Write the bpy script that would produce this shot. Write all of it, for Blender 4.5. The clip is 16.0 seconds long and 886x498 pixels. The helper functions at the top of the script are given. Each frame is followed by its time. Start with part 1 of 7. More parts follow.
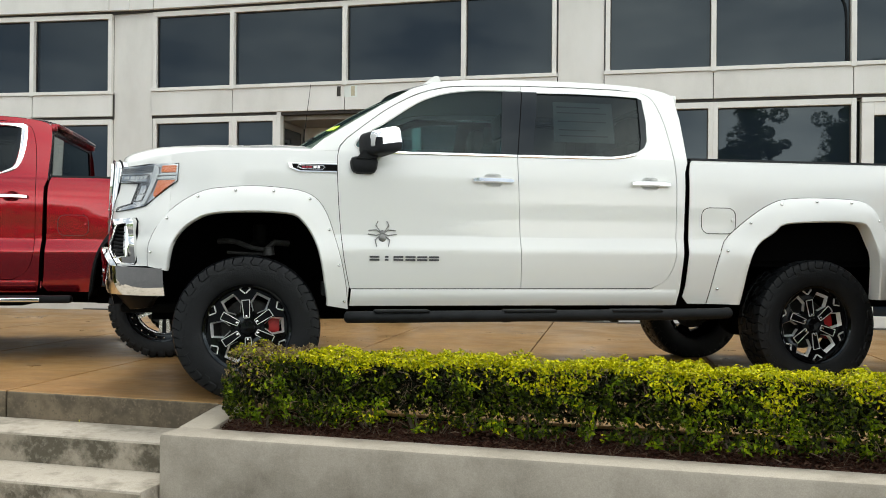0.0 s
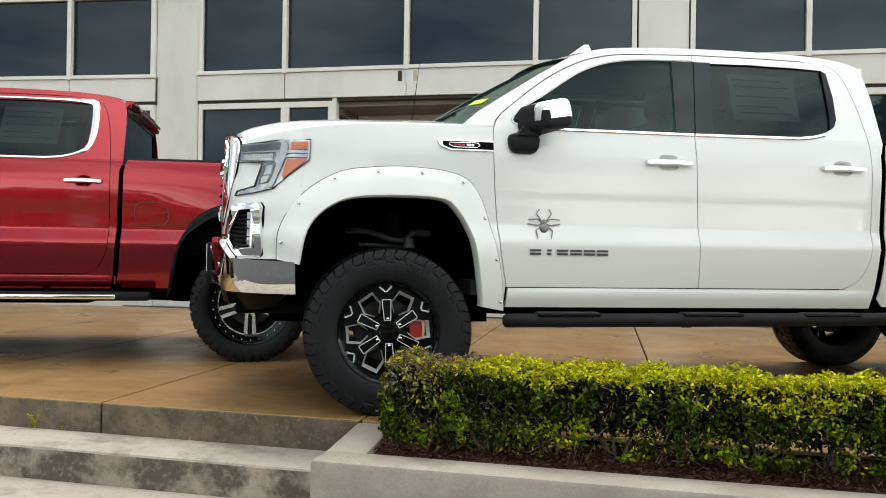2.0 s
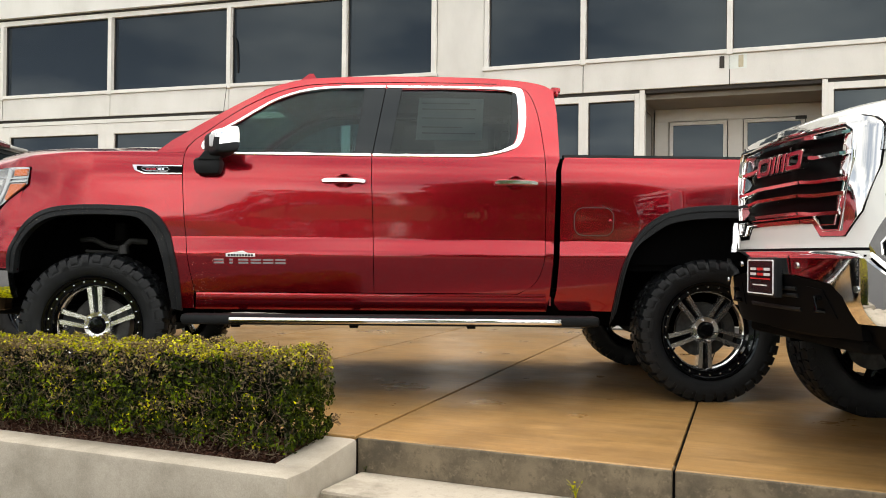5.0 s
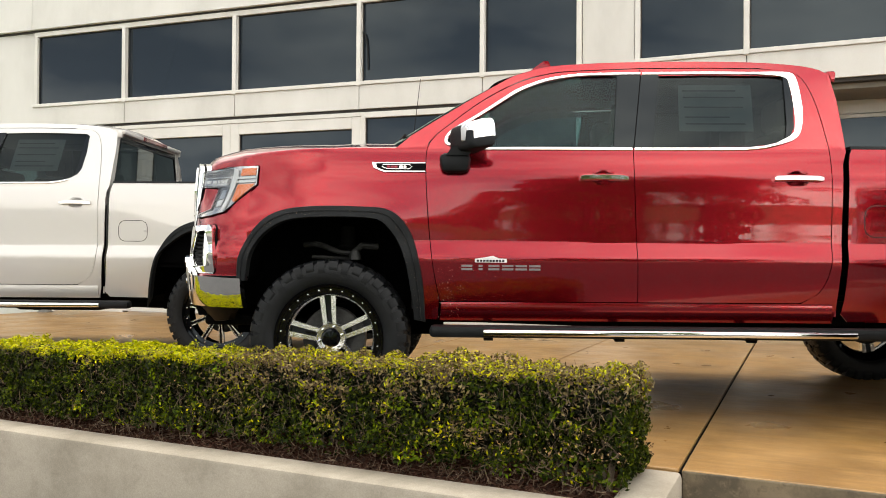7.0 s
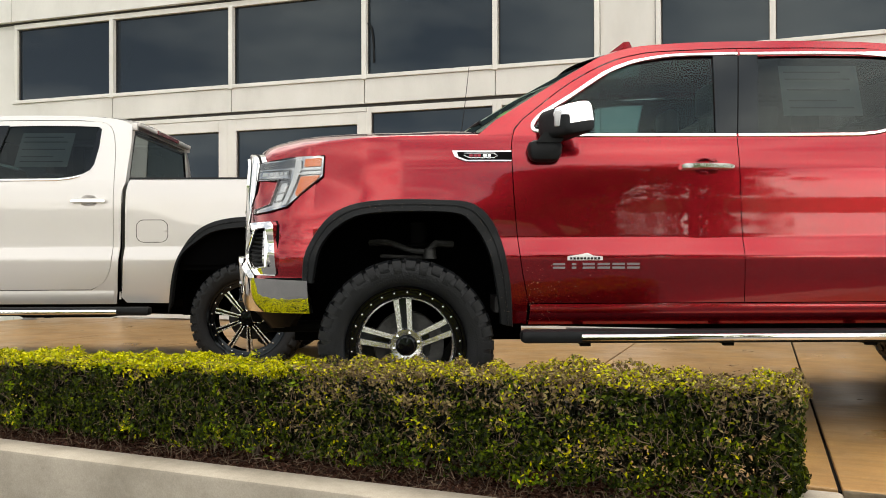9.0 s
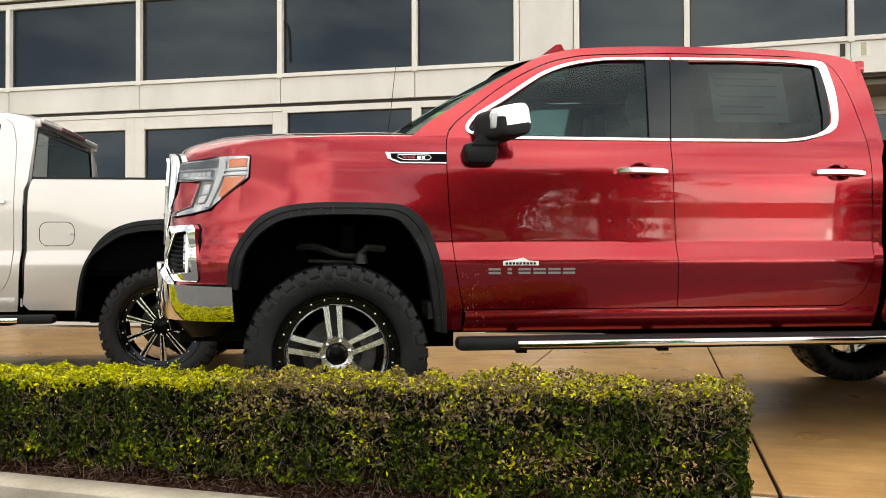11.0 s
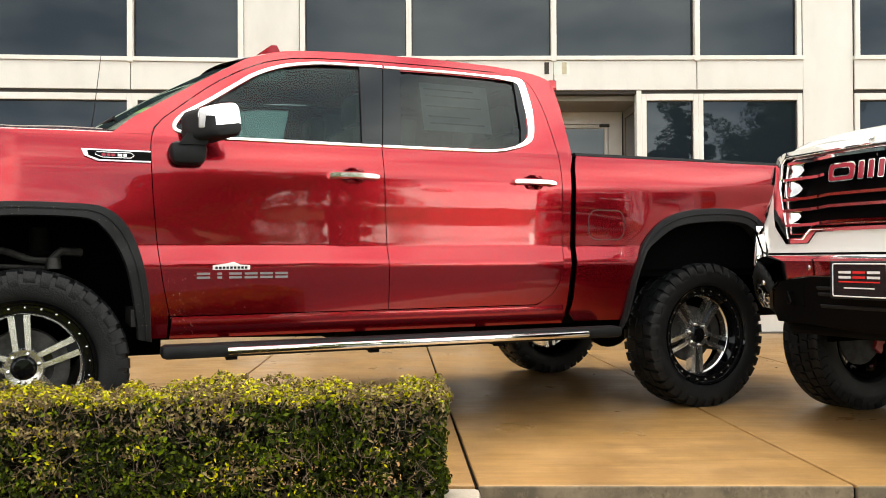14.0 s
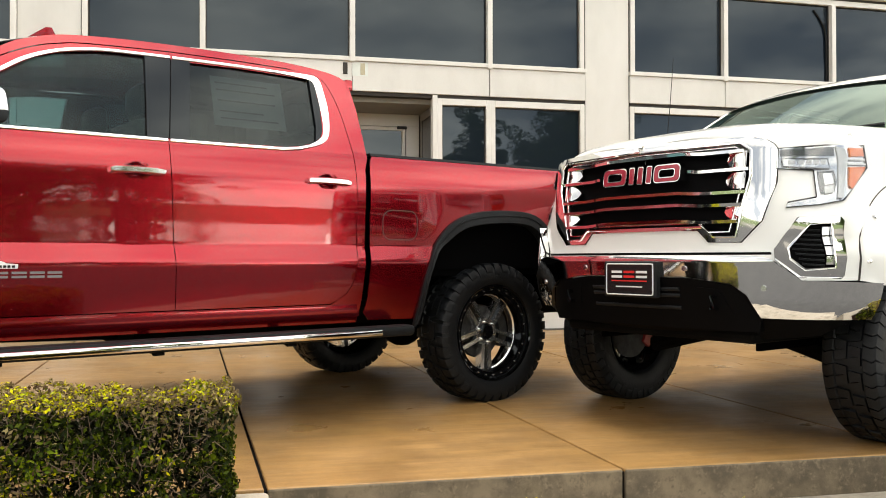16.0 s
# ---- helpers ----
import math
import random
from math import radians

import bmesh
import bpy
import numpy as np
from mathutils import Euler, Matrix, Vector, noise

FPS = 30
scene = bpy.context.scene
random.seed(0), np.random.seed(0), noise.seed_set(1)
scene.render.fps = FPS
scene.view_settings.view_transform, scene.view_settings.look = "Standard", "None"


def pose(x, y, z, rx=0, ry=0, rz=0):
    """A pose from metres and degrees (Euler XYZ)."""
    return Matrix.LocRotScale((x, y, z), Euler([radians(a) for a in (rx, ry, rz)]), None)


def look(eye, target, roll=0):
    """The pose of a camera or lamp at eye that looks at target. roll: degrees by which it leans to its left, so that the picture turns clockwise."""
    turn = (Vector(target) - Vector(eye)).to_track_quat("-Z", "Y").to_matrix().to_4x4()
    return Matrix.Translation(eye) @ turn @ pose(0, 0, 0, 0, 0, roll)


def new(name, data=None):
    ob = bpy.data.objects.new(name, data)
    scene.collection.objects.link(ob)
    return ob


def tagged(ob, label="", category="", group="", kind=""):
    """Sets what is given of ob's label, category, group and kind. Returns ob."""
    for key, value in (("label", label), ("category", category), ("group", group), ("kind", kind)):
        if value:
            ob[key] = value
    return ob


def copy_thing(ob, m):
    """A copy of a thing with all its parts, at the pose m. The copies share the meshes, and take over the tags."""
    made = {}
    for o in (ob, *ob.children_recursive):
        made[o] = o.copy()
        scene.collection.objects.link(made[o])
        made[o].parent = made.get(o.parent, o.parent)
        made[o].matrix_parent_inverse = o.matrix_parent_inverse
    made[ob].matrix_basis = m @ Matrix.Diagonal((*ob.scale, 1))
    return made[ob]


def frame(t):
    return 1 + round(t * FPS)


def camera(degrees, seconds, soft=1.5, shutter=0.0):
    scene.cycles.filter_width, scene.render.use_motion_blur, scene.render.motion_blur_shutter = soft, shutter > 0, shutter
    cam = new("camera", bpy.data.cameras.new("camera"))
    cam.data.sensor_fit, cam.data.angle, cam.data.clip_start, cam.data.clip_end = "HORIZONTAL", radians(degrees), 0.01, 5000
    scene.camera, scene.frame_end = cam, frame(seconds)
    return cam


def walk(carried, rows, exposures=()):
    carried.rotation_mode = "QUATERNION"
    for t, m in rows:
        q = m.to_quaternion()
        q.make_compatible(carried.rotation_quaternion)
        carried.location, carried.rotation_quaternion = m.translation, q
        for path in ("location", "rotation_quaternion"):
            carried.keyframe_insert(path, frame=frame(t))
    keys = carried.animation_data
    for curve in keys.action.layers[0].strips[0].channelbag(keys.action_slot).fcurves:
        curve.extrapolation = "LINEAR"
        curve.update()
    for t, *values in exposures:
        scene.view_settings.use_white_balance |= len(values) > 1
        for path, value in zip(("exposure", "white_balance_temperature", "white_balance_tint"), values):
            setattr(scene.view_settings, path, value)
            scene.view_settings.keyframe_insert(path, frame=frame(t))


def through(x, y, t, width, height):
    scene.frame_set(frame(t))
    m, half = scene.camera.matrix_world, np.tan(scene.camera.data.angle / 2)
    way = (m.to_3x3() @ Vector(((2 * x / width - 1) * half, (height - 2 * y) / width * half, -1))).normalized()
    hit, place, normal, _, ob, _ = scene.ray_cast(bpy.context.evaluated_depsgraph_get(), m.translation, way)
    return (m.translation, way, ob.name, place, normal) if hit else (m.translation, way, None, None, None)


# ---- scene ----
cam = camera(54.0, 16.0, 0.95)
PATH = [
    (0, (0.126, 0.264, 0.891), (-0.327, 2.212, 0.901), 0.5),
    (0.5, (-0.059, 0.471, 0.887), (-0.517, 2.418, 0.894), 0.6),
    (1, (-0.273, 0.589, 0.872), (-0.727, 2.536, 0.884), 0.8),
    (1.5, (-0.586, 0.66, 0.893), (-1.032, 2.609, 0.905), 0.9),
    (2, (-0.936, 0.791, 0.854), (-1.384, 2.741, 0.859), 0.9),
    (2.5, (-1.375, 0.908, 0.876), (-1.835, 2.854, 0.882), 1.0),
    (3, (-1.831, 1.01, 0.883), (-2.343, 2.943, 0.889), 0.9),
    (3.5, (-2.254, 1.163, 0.869), (-2.87, 3.066, 0.87), 0.8),
    (4, (-2.636, 1.281, 0.869), (-3.333, 3.155, 0.875), 0.8),
    (4.2, (-2.776, 1.292, 0.877), (-3.488, 3.161, 0.885), 0.6),
    (6.3, (-4.279, 1.259, 0.882), (-5.054, 3.103, 0.903), 0.8),
    (6.5, (-4.399, 1.273, 0.885), (-5.191, 3.109, 0.897), 0.4),
    (7, (-4.655, 1.29, 0.894), (-5.502, 3.102, 0.91), 0.4),
    (7.5, (-4.9, 1.26, 0.898), (-5.762, 3.065, 0.916), 0.4),
    (8, (-5.126, 1.277, 0.891), (-5.965, 3.093, 0.907), 0.1),
    (8.2, (-5.196, 1.32, 0.88), (-6.028, 3.138, 0.893), 0.0),
    (10.3, (-5.584, 1.504, 0.876), (-6.202, 3.406, 0.906), -0.2),
    (10.5, (-5.589, 1.519, 0.883), (-6.19, 3.426, 0.909), -0.2),
    (11, (-5.57, 1.533, 0.888), (-6.145, 3.449, 0.913), -0.2),
    (11.5, (-5.558, 1.552, 0.885), (-6.11, 3.474, 0.909), -0.2),
    (12, (-5.557, 1.565, 0.883), (-6.08, 3.496, 0.906), -0.2),
    (12.5, (-5.555, 1.577, 0.881), (-6.05, 3.514, 0.904), -0.1),
    (13, (-5.537, 1.574, 0.888), (-5.966, 3.527, 0.914), -0.2),
    (13.5, (-5.495, 1.572, 0.897), (-5.734, 3.558, 0.919), -0.3),
    (14, (-5.471, 1.563, 0.907), (-5.447, 3.563, 0.929), -0.3),
    (14.5, (-5.462, 1.569, 0.91), (-5.245, 3.557, 0.93), -0.2),
    (15, (-5.46, 1.568, 0.913), (-5.154, 3.544, 0.932), -0.2),
    (15.5, (-5.438, 1.562, 0.906), (-5.055, 3.525, 0.926), -0.2),
    (16, (-5.439, 1.563, 0.903), (-4.962, 3.505, 0.924), -0.1),
]
walk(cam, [(t, look(eye, target, roll)) for t, eye, target, roll in PATH], exposures=[(0, -0.10, 6400, 5), (2.5, -0.15, 6400, 5), (3.5, 0.0, 6600, 8), (4, 0.15, 6700, 9), (6.5, 0.26, 7000, 9), (7.2, 0.24, 7000, 9), (8, 0.12, 7000, 9), (12, 0.32, 7100, 9), (13.5, 0.52, 7100, 9), (14.5, 0.52, 7100, 9), (16, 0.33, 7100, 9)])

# ---- world and sun ----
world = bpy.data.worlds.new("world")
scene.world = world
world.use_nodes = True
wn, wl = world.node_tree.nodes, world.node_tree.links
wn.clear()
w_out = wn.new("ShaderNodeOutputWorld")
w_bg = wn.new("ShaderNodeBackground")
w_sky = wn.new("ShaderNodeTexSky")
w_sky.sky_type = "NISHITA"
w_sky.sun_disc = False
w_sky.sun_elevation = radians(74)
w_sky.sun_rotation = radians(-35)
w_sky.air_density = 1.0
w_sky.dust_density = 3.0
w_map = wn.new("ShaderNodeTexCoord")
w_sc = wn.new("ShaderNodeMapping")
w_sc.inputs["Scale"].default_value = (1.6, 1.6, 4.2)
w_noise = wn.new("ShaderNodeTexNoise")
w_noise.inputs["Scale"].default_value = 2.1
w_noise.inputs["Detail"].default_value = 7.0
w_noise.inputs["Roughness"].default_value = 0.55
w_ramp = wn.new("ShaderNodeValToRGB")
w_ramp.color_ramp.elements[0].position = 0.38
w_ramp.color_ramp.elements[0].color = (3.5, 3.9, 4.6, 1)
w_ramp.color_ramp.elements[1].position = 0.65
w_ramp.color_ramp.elements[1].color = (14.0, 13.6, 12.8, 1)
w_mix = wn.new("ShaderNodeMix")
w_mix.data_type = "RGBA"
w_mix.inputs["Factor"].default_value = 0.9
wl.new(w_map.outputs["Generated"], w_sc.inputs["Vector"])
wl.new(w_sc.outputs["Vector"], w_noise.inputs["Vector"])
wl.new(w_noise.outputs["Fac"], w_ramp.inputs["Fac"])
wl.new(w_sky.outputs["Color"], w_mix.inputs["A"])
wl.new(w_ramp.outputs["Color"], w_mix.inputs["B"])
w_xyz = wn.new("ShaderNodeSeparateXYZ")
w_grad = wn.new("ShaderNodeValToRGB")
w_stops = w_grad.color_ramp.elements
w_stops[0].position, w_stops[0].color = 0.0, (1.30, 1.30, 1.30, 1)
w_stops[1].position, w_stops[1].color = 1.0, (1.22, 1.22, 1.22, 1)
for at_z, level in ((0.12, 1.22), (0.21, 0.84), (0.34, 0.80), (0.60, 1.0)):
    w_stops.new(at_z).color = (level, level, level, 1)
w_mul = wn.new("ShaderNodeMix")
w_mul.data_type, w_mul.blend_type = "RGBA", "MULTIPLY"
w_mul.inputs["Factor"].default_value = 1.0
wl.new(w_map.outputs["Generated"], w_xyz.inputs["Vector"])
wl.new(w_xyz.outputs["Z"], w_grad.inputs["Fac"])
wl.new(w_mix.outputs["Result"], w_mul.inputs["A"])
wl.new(w_grad.outputs["Color"], w_mul.inputs["B"])
w_side = wn.new("ShaderNodeMapRange")
w_side.inputs["From Min"].default_value, w_side.inputs["From Max"].default_value = -0.8, 0.8
w_side.inputs["To Min"].default_value, w_side.inputs["To Max"].default_value = 0.82, 1.52
w_mul2 = wn.new("ShaderNodeMix")
w_mul2.data_type, w_mul2.blend_type = "RGBA", "MULTIPLY"
w_mul2.inputs["Factor"].default_value = 1.0
wl.new(w_xyz.outputs["X"], w_side.inputs["Value"])
wl.new(w_mul.outputs["Result"], w_mul2.inputs["A"])
wl.new(w_side.outputs["Result"], w_mul2.inputs["B"])
wl.new(w_mul2.outputs["Result"], w_bg.inputs["Color"])
w_bg.inputs["Strength"].default_value = 0.192
wl.new(w_bg.outputs["Background"], w_out.inputs["Surface"])

sun_data = bpy.data.lights.new("sun", "SUN")
sun_data.energy = 1.4
sun_data.angle = radians(22)
sun_data.color = (1.0, 0.95, 0.87)
sun = new("sun", sun_data)
sun.matrix_world = look((-9, 13, 30), (-4, 6, 0))


# ---- materials ----
def material(name, colour=(0.5, 0.5, 0.5), rough=0.5, metal=0.0, coat=0.0, spec=0.5, ior=1.5):
    m = bpy.data.materials.new(name)
    m.use_nodes = True
    b = m.node_tree.nodes["Principled BSDF"]
    b.inputs["Base Color"].default_value = (*colour, 1)
    b.inputs["Roughness"].default_value = rough
    b.inputs["Metallic"].default_value = metal
    b.inputs["Coat Weight"].default_value = coat
    b.inputs["Coat Roughness"].default_value = 0.02
    b.inputs["Specular IOR Level"].default_value = spec
    b.inputs["IOR"].default_value = ior
    return m


def varied(name, colours, scale=6.0, rough=(0.5, 0.8), metal=0.0, bump=0.0, bump_scale=60.0, detail=8.0, coat=0.0, fine=0.0, stretch=(1, 1, 1), spec=0.5):
    """A surface whose colour wanders between two or three tones, with fine relief."""
    m = material(name, colours[0], rough[0], metal, coat, spec)
    nt = m.node_tree
    n, l = nt.nodes, nt.links
    b = n["Principled BSDF"]
    tc = n.new("ShaderNodeTexCoord")
    mp = n.new("ShaderNodeMapping")
    mp.inputs["Scale"].default_value = stretch
    l.new(tc.outputs["Object"], mp.inputs["Vector"])
    a = n.new("ShaderNodeTexNoise")
    a.inputs["Scale"].default_value = scale
    a.inputs["Detail"].default_value = detail
    a.inputs["Roughness"].default_value = 0.62
    l.new(mp.outputs["Vector"], a.inputs["Vector"])
    r = n.new("ShaderNodeValToRGB")
    e = r.color_ramp.elements
    e[0].position, e[1].position = 0.32, 0.68
    e[0].color, e[1].color = (*colours[0], 1), (*colours[-1], 1)
    if len(colours) == 3:
        mid = e.new(0.5)
        mid.color = (*colours[1], 1)
    l.new(a.outputs["Fac"], r.inputs["Fac"])
    out = r.outputs["Color"]
    f = n.new("ShaderNodeTexNoise")
    f.inputs["Scale"].default_value = bump_scale
    f.inputs["Detail"].default_value = 4.0
    l.new(mp.outputs["Vector"], f.inputs["Vector"])
    if fine:
        mul = n.new("ShaderNodeMix")
        mul.data_type, mul.blend_type = "RGBA", "OVERLAY"
        mul.inputs["Factor"].default_value = fine
        l.new(out, mul.inputs["A"])
        l.new(f.outputs["Fac"], mul.inputs["B"])
        out = mul.outputs["Result"]
    l.new(out, b.inputs["Base Color"])
    mr = n.new("ShaderNodeMapRange")
    mr.inputs["To Min"].default_value, mr.inputs["To Max"].default_value = rough
    l.new(a.outputs["Fac"], mr.inputs["Value"])
    l.new(mr.outputs["Result"], b.inputs["Roughness"])
    if bump:
        bp = n.new("ShaderNodeBump")
        bp.inputs["Strength"].default_value = bump
        bp.inputs["Distance"].default_value = 0.01
        l.new(f.outputs["Fac"], bp.inputs["Height"])
        l.new(bp.outputs["Normal"], b.inputs["Normal"])
    return m


def tinted(name, through, floor=0.05, gloss=(1.0, 1.0, 1.0)):
    """A pane: clear with a tint, more mirror-like towards grazing view."""
    m = bpy.data.materials.new(name)
    m.use_nodes = True
    nt = m.node_tree
    nt.nodes.clear()
    o = nt.nodes.new("ShaderNodeOutputMaterial")
    mix = nt.nodes.new("ShaderNodeMixShader")
    lw = nt.nodes.new("ShaderNodeLayerWeight")
    lw.inputs["Blend"].default_value = 0.5
    p5 = nt.nodes.new("ShaderNodeMath")
    p5.operation = "POWER"
    p5.inputs[1].default_value = 4.0
    mr = nt.nodes.new("ShaderNodeMapRange")
    mr.inputs["To Min"].default_value, mr.inputs["To Max"].default_value = floor, 1.0
    tr = nt.nodes.new("ShaderNodeBsdfTransparent")
    tr.inputs["Color"].default_value = (*through, 1)
    gl = nt.nodes.new("ShaderNodeBsdfGlossy")
    gl.inputs["Color"].default_value = (*gloss, 1)
    gl.inputs["Roughness"].default_value = 0.015
    nt.links.new(lw.outputs["Facing"], p5.inputs[0])
    nt.links.new(p5.outputs["Value"], mr.inputs["Value"])
    nt.links.new(mr.outputs["Result"], mix.inputs["Fac"])
    nt.links.new(tr.outputs["BSDF"], mix.inputs[1])
    nt.links.new(gl.outputs["BSDF"], mix.inputs[2])
    nt.links.new(mix.outputs["Shader"], o.inputs["Surface"])
    return m


def car_paint(name, colour, metal, rough, flake):
    m = material(name, colour, rough, metal, 1.0)
    n, l = m.node_tree.nodes, m.node_tree.links
    b = n["Principled BSDF"]
    tc = n.new("ShaderNodeTexCoord")
    v = n.new("ShaderNodeTexNoise")
    v.inputs["Scale"].default_value = 900
    v.inputs["Detail"].default_value = 1
    l.new(tc.outputs["Object"], v.inputs["Vector"])
    bp = n.new("ShaderNodeBump")
    bp.inputs["Strength"].default_value = flake
    bp.inputs["Distance"].default_value = 0.0004
    l.new(v.outputs["Fac"], bp.inputs["Height"])
    l.new(bp.outputs["Normal"], b.inputs["Normal"])
    d = n.new("ShaderNodeTexNoise")
    d.inputs["Scale"].default_value = 3.0
    d.inputs["Detail"].default_value = 9
    l.new(tc.outputs["Object"], d.inputs["Vector"])
    mr = n.new("ShaderNodeMapRange")
    mr.inputs["From Min"].default_value, mr.inputs["From Max"].default_value = 0.35, 0.75
    mr.inputs["To Min"].default_value, mr.inputs["To Max"].default_value = 0.01, 0.07
    l.new(d.outputs["Fac"], mr.inputs["Value"])
    l.new(mr.outputs["Result"], b.inputs["Coat Roughness"])
    return m


WHITE = car_paint("white_paint", (0.74, 0.745, 0.72), 0.0, 0.4, 0.0)
RED = car_paint("red_paint", (0.295, 0.0035, 0.0118), 0.88, 0.205, 0.12)
SILVER = car_paint("silver_paint", (0.62, 0.60, 0.58), 0.4, 0.36, 0.12)
CHROME = material("chrome", (0.86, 0.86, 0.85), 0.05, 1.0)
SATIN = varied("machined_aluminium", [(0.70, 0.70, 0.69), (0.84, 0.84, 0.83)], 30, (0.14, 0.28), 0.95)
MILLED = varied("milled_bright_metal", [(0.72, 0.72, 0.71), (0.86, 0.86, 0.85)], 30, (0.30, 0.42), 0.7)
BLACK_GLOSS = material("gloss_black", (0.003, 0.003, 0.0035), 0.06, 0.0, 0.0, 0.3)
BLACK_GLOSS.node_tree.nodes["Principled BSDF"].inputs["Specular Tint"].default_value = (0.80, 0.92, 1.0, 1)
BLACK_PLASTIC = varied("black_plastic", [(0.006, 0.007, 0.008), (0.013, 0.0145, 0.016)], 9, (0.45, 0.65), bump=0.15, bump_scale=400, spec=0.16)
GRILLE_BLACK = material("grille_black", (0.003, 0.003, 0.0034), 0.45, spec=0.035)
RUBBER = varied("tyre_rubber", [(0.0034, 0.0041, 0.0050), (0.0078, 0.0090, 0.0106)], 14, (0.36, 0.58), bump=0.25, bump_scale=120, spec=0.26)
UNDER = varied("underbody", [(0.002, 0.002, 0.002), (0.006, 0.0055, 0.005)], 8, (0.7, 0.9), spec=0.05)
# liner black, also put on backing sheets and bed walls as gap shade
LINER = material("liner_and_gap_black", (0.0018, 0.0018, 0.002), 0.95, spec=0.02)
STEEL = varied("grey_steel", [(0.16, 0.16, 0.16), (0.32, 0.32, 0.31)], 20, (0.35, 0.55), 0.8)
ARM = varied("dark_cast_iron", [(0.012, 0.012, 0.012), (0.05, 0.05, 0.048)], 20, (0.35, 0.6), 0.3, spec=0.3)
CALIPER = material("red_caliper", (0.42, 0.012, 0.015), 0.35, 0.0, 0.5)
AMBER = material("amber_lens", (0.60, 0.115, 0.008), 0.14, 0.0, 0.3)
TAIL = material("red_lens", (0.12, 0.006, 0.008), 0.12, 0.0, 0.8)
LAMP_GREY = material("lamp_reflector", (0.50, 0.51, 0.52), 0.08, 0.95)
LAMP_WHITE = material("lamp_light_guide", (0.52, 0.53, 0.54), 0.10)
LAMP_SHADE = material("lamp_shade", (0.14, 0.145, 0.15), 0.18, 0.85)
LENS = tinted("clear_lens", (0.9, 0.92, 0.93))
GLASS_DARK = tinted("dark_tinted_glass", (0.135, 0.16, 0.165), 0.024, (0.86, 0.98, 1.0))
GLASS_MID = tinted("tinted_glass", (0.25, 0.42, 0.43), 0.022, (0.80, 0.97, 1.0))
GLASS_CLEAR = tinted("windscreen_glass", (0.36, 0.52, 0.46), 0.05, (0.48, 0.60, 0.55))
SEAT = varied("dark_upholstery", [(0.02, 0.02, 0.021), (0.04, 0.04, 0.04)], 6, (0.6, 0.8))
PAPER = varied("sticker_paper", [(0.62, 0.66, 0.62), (0.74, 0.77, 0.73)], 9, (0.6, 0.8))
LIME = material("lime_tag", (0.55, 0.85, 0.03), 0.5)
BADGE_GREY = material("dark_badge", (0.10, 0.10, 0.11), 0.3, 0.6)
BADGE_RED = material("badge_red", (0.32, 0.012, 0.03), 0.2, 0.2, 0.6)
MUD = varied("dried_mud", [(0.16, 0.12, 0.085), (0.30, 0.24, 0.18)], 60, (0.8, 0.95))
PLATE_BLACK = material("plate_black", (0.012, 0.012, 0.013), 0.25)
PLATE_RED = material("plate_red", (0.6, 0.02, 0.02), 0.4)
PLATE_WHITE = material("plate_white", (0.7, 0.7, 0.7), 0.4)

PANEL = varied("white_wall_panel", [(0.60, 0.585, 0.55), (0.68, 0.665, 0.63), (0.72, 0.705, 0.675)], 1.3, (0.5, 0.7), bump=0.05, bump_scale=180, fine=0.12, stretch=(1, 1, 0.45))
FRAME = varied("window_frame_paint", [(0.66, 0.64, 0.60), (0.75, 0.735, 0.70)], 2.0, (0.4, 0.55))
BOARD = varied("dark_boarding", [(0.035, 0.028, 0.022), (0.065, 0.052, 0.042)], 3.0, (0.6, 0.8), bump=0.2, bump_scale=60, stretch=(0.3, 1, 6))
SEAM = material("dark_seal", (0.035, 0.03, 0.026), 0.8)
OFFICE_GLASS = material("office_glass", (0.010, 0.015, 0.022), 0.015, 0.0, 0.0, 0.5, 1.52)
OFFICE_GLASS.node_tree.nodes["Principled BSDF"].inputs["Specular Tint"].default_value = (0.80, 0.93, 1.0, 1)
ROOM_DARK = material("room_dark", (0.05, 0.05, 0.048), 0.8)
GHOST = varied("faded_tan", [(0.42, 0.37, 0.25), (0.52, 0.47, 0.34)], 12, (0.6, 0.8))
SOFFIT = varied("soffit_paint", [(0.22, 0.20, 0.175), (0.28, 0.26, 0.225)], 2, (0.6, 0.8))
BARK = varied("bark", [(0.07, 0.05, 0.035), (0.16, 0.125, 0.095)], 10, (0.8, 0.95), bump=0.6, bump_scale=50)
TWIG = varied("twig", [(0.06, 0.038, 0.024), (0.20, 0.142, 0.092)], 30, (0.75, 0.95))


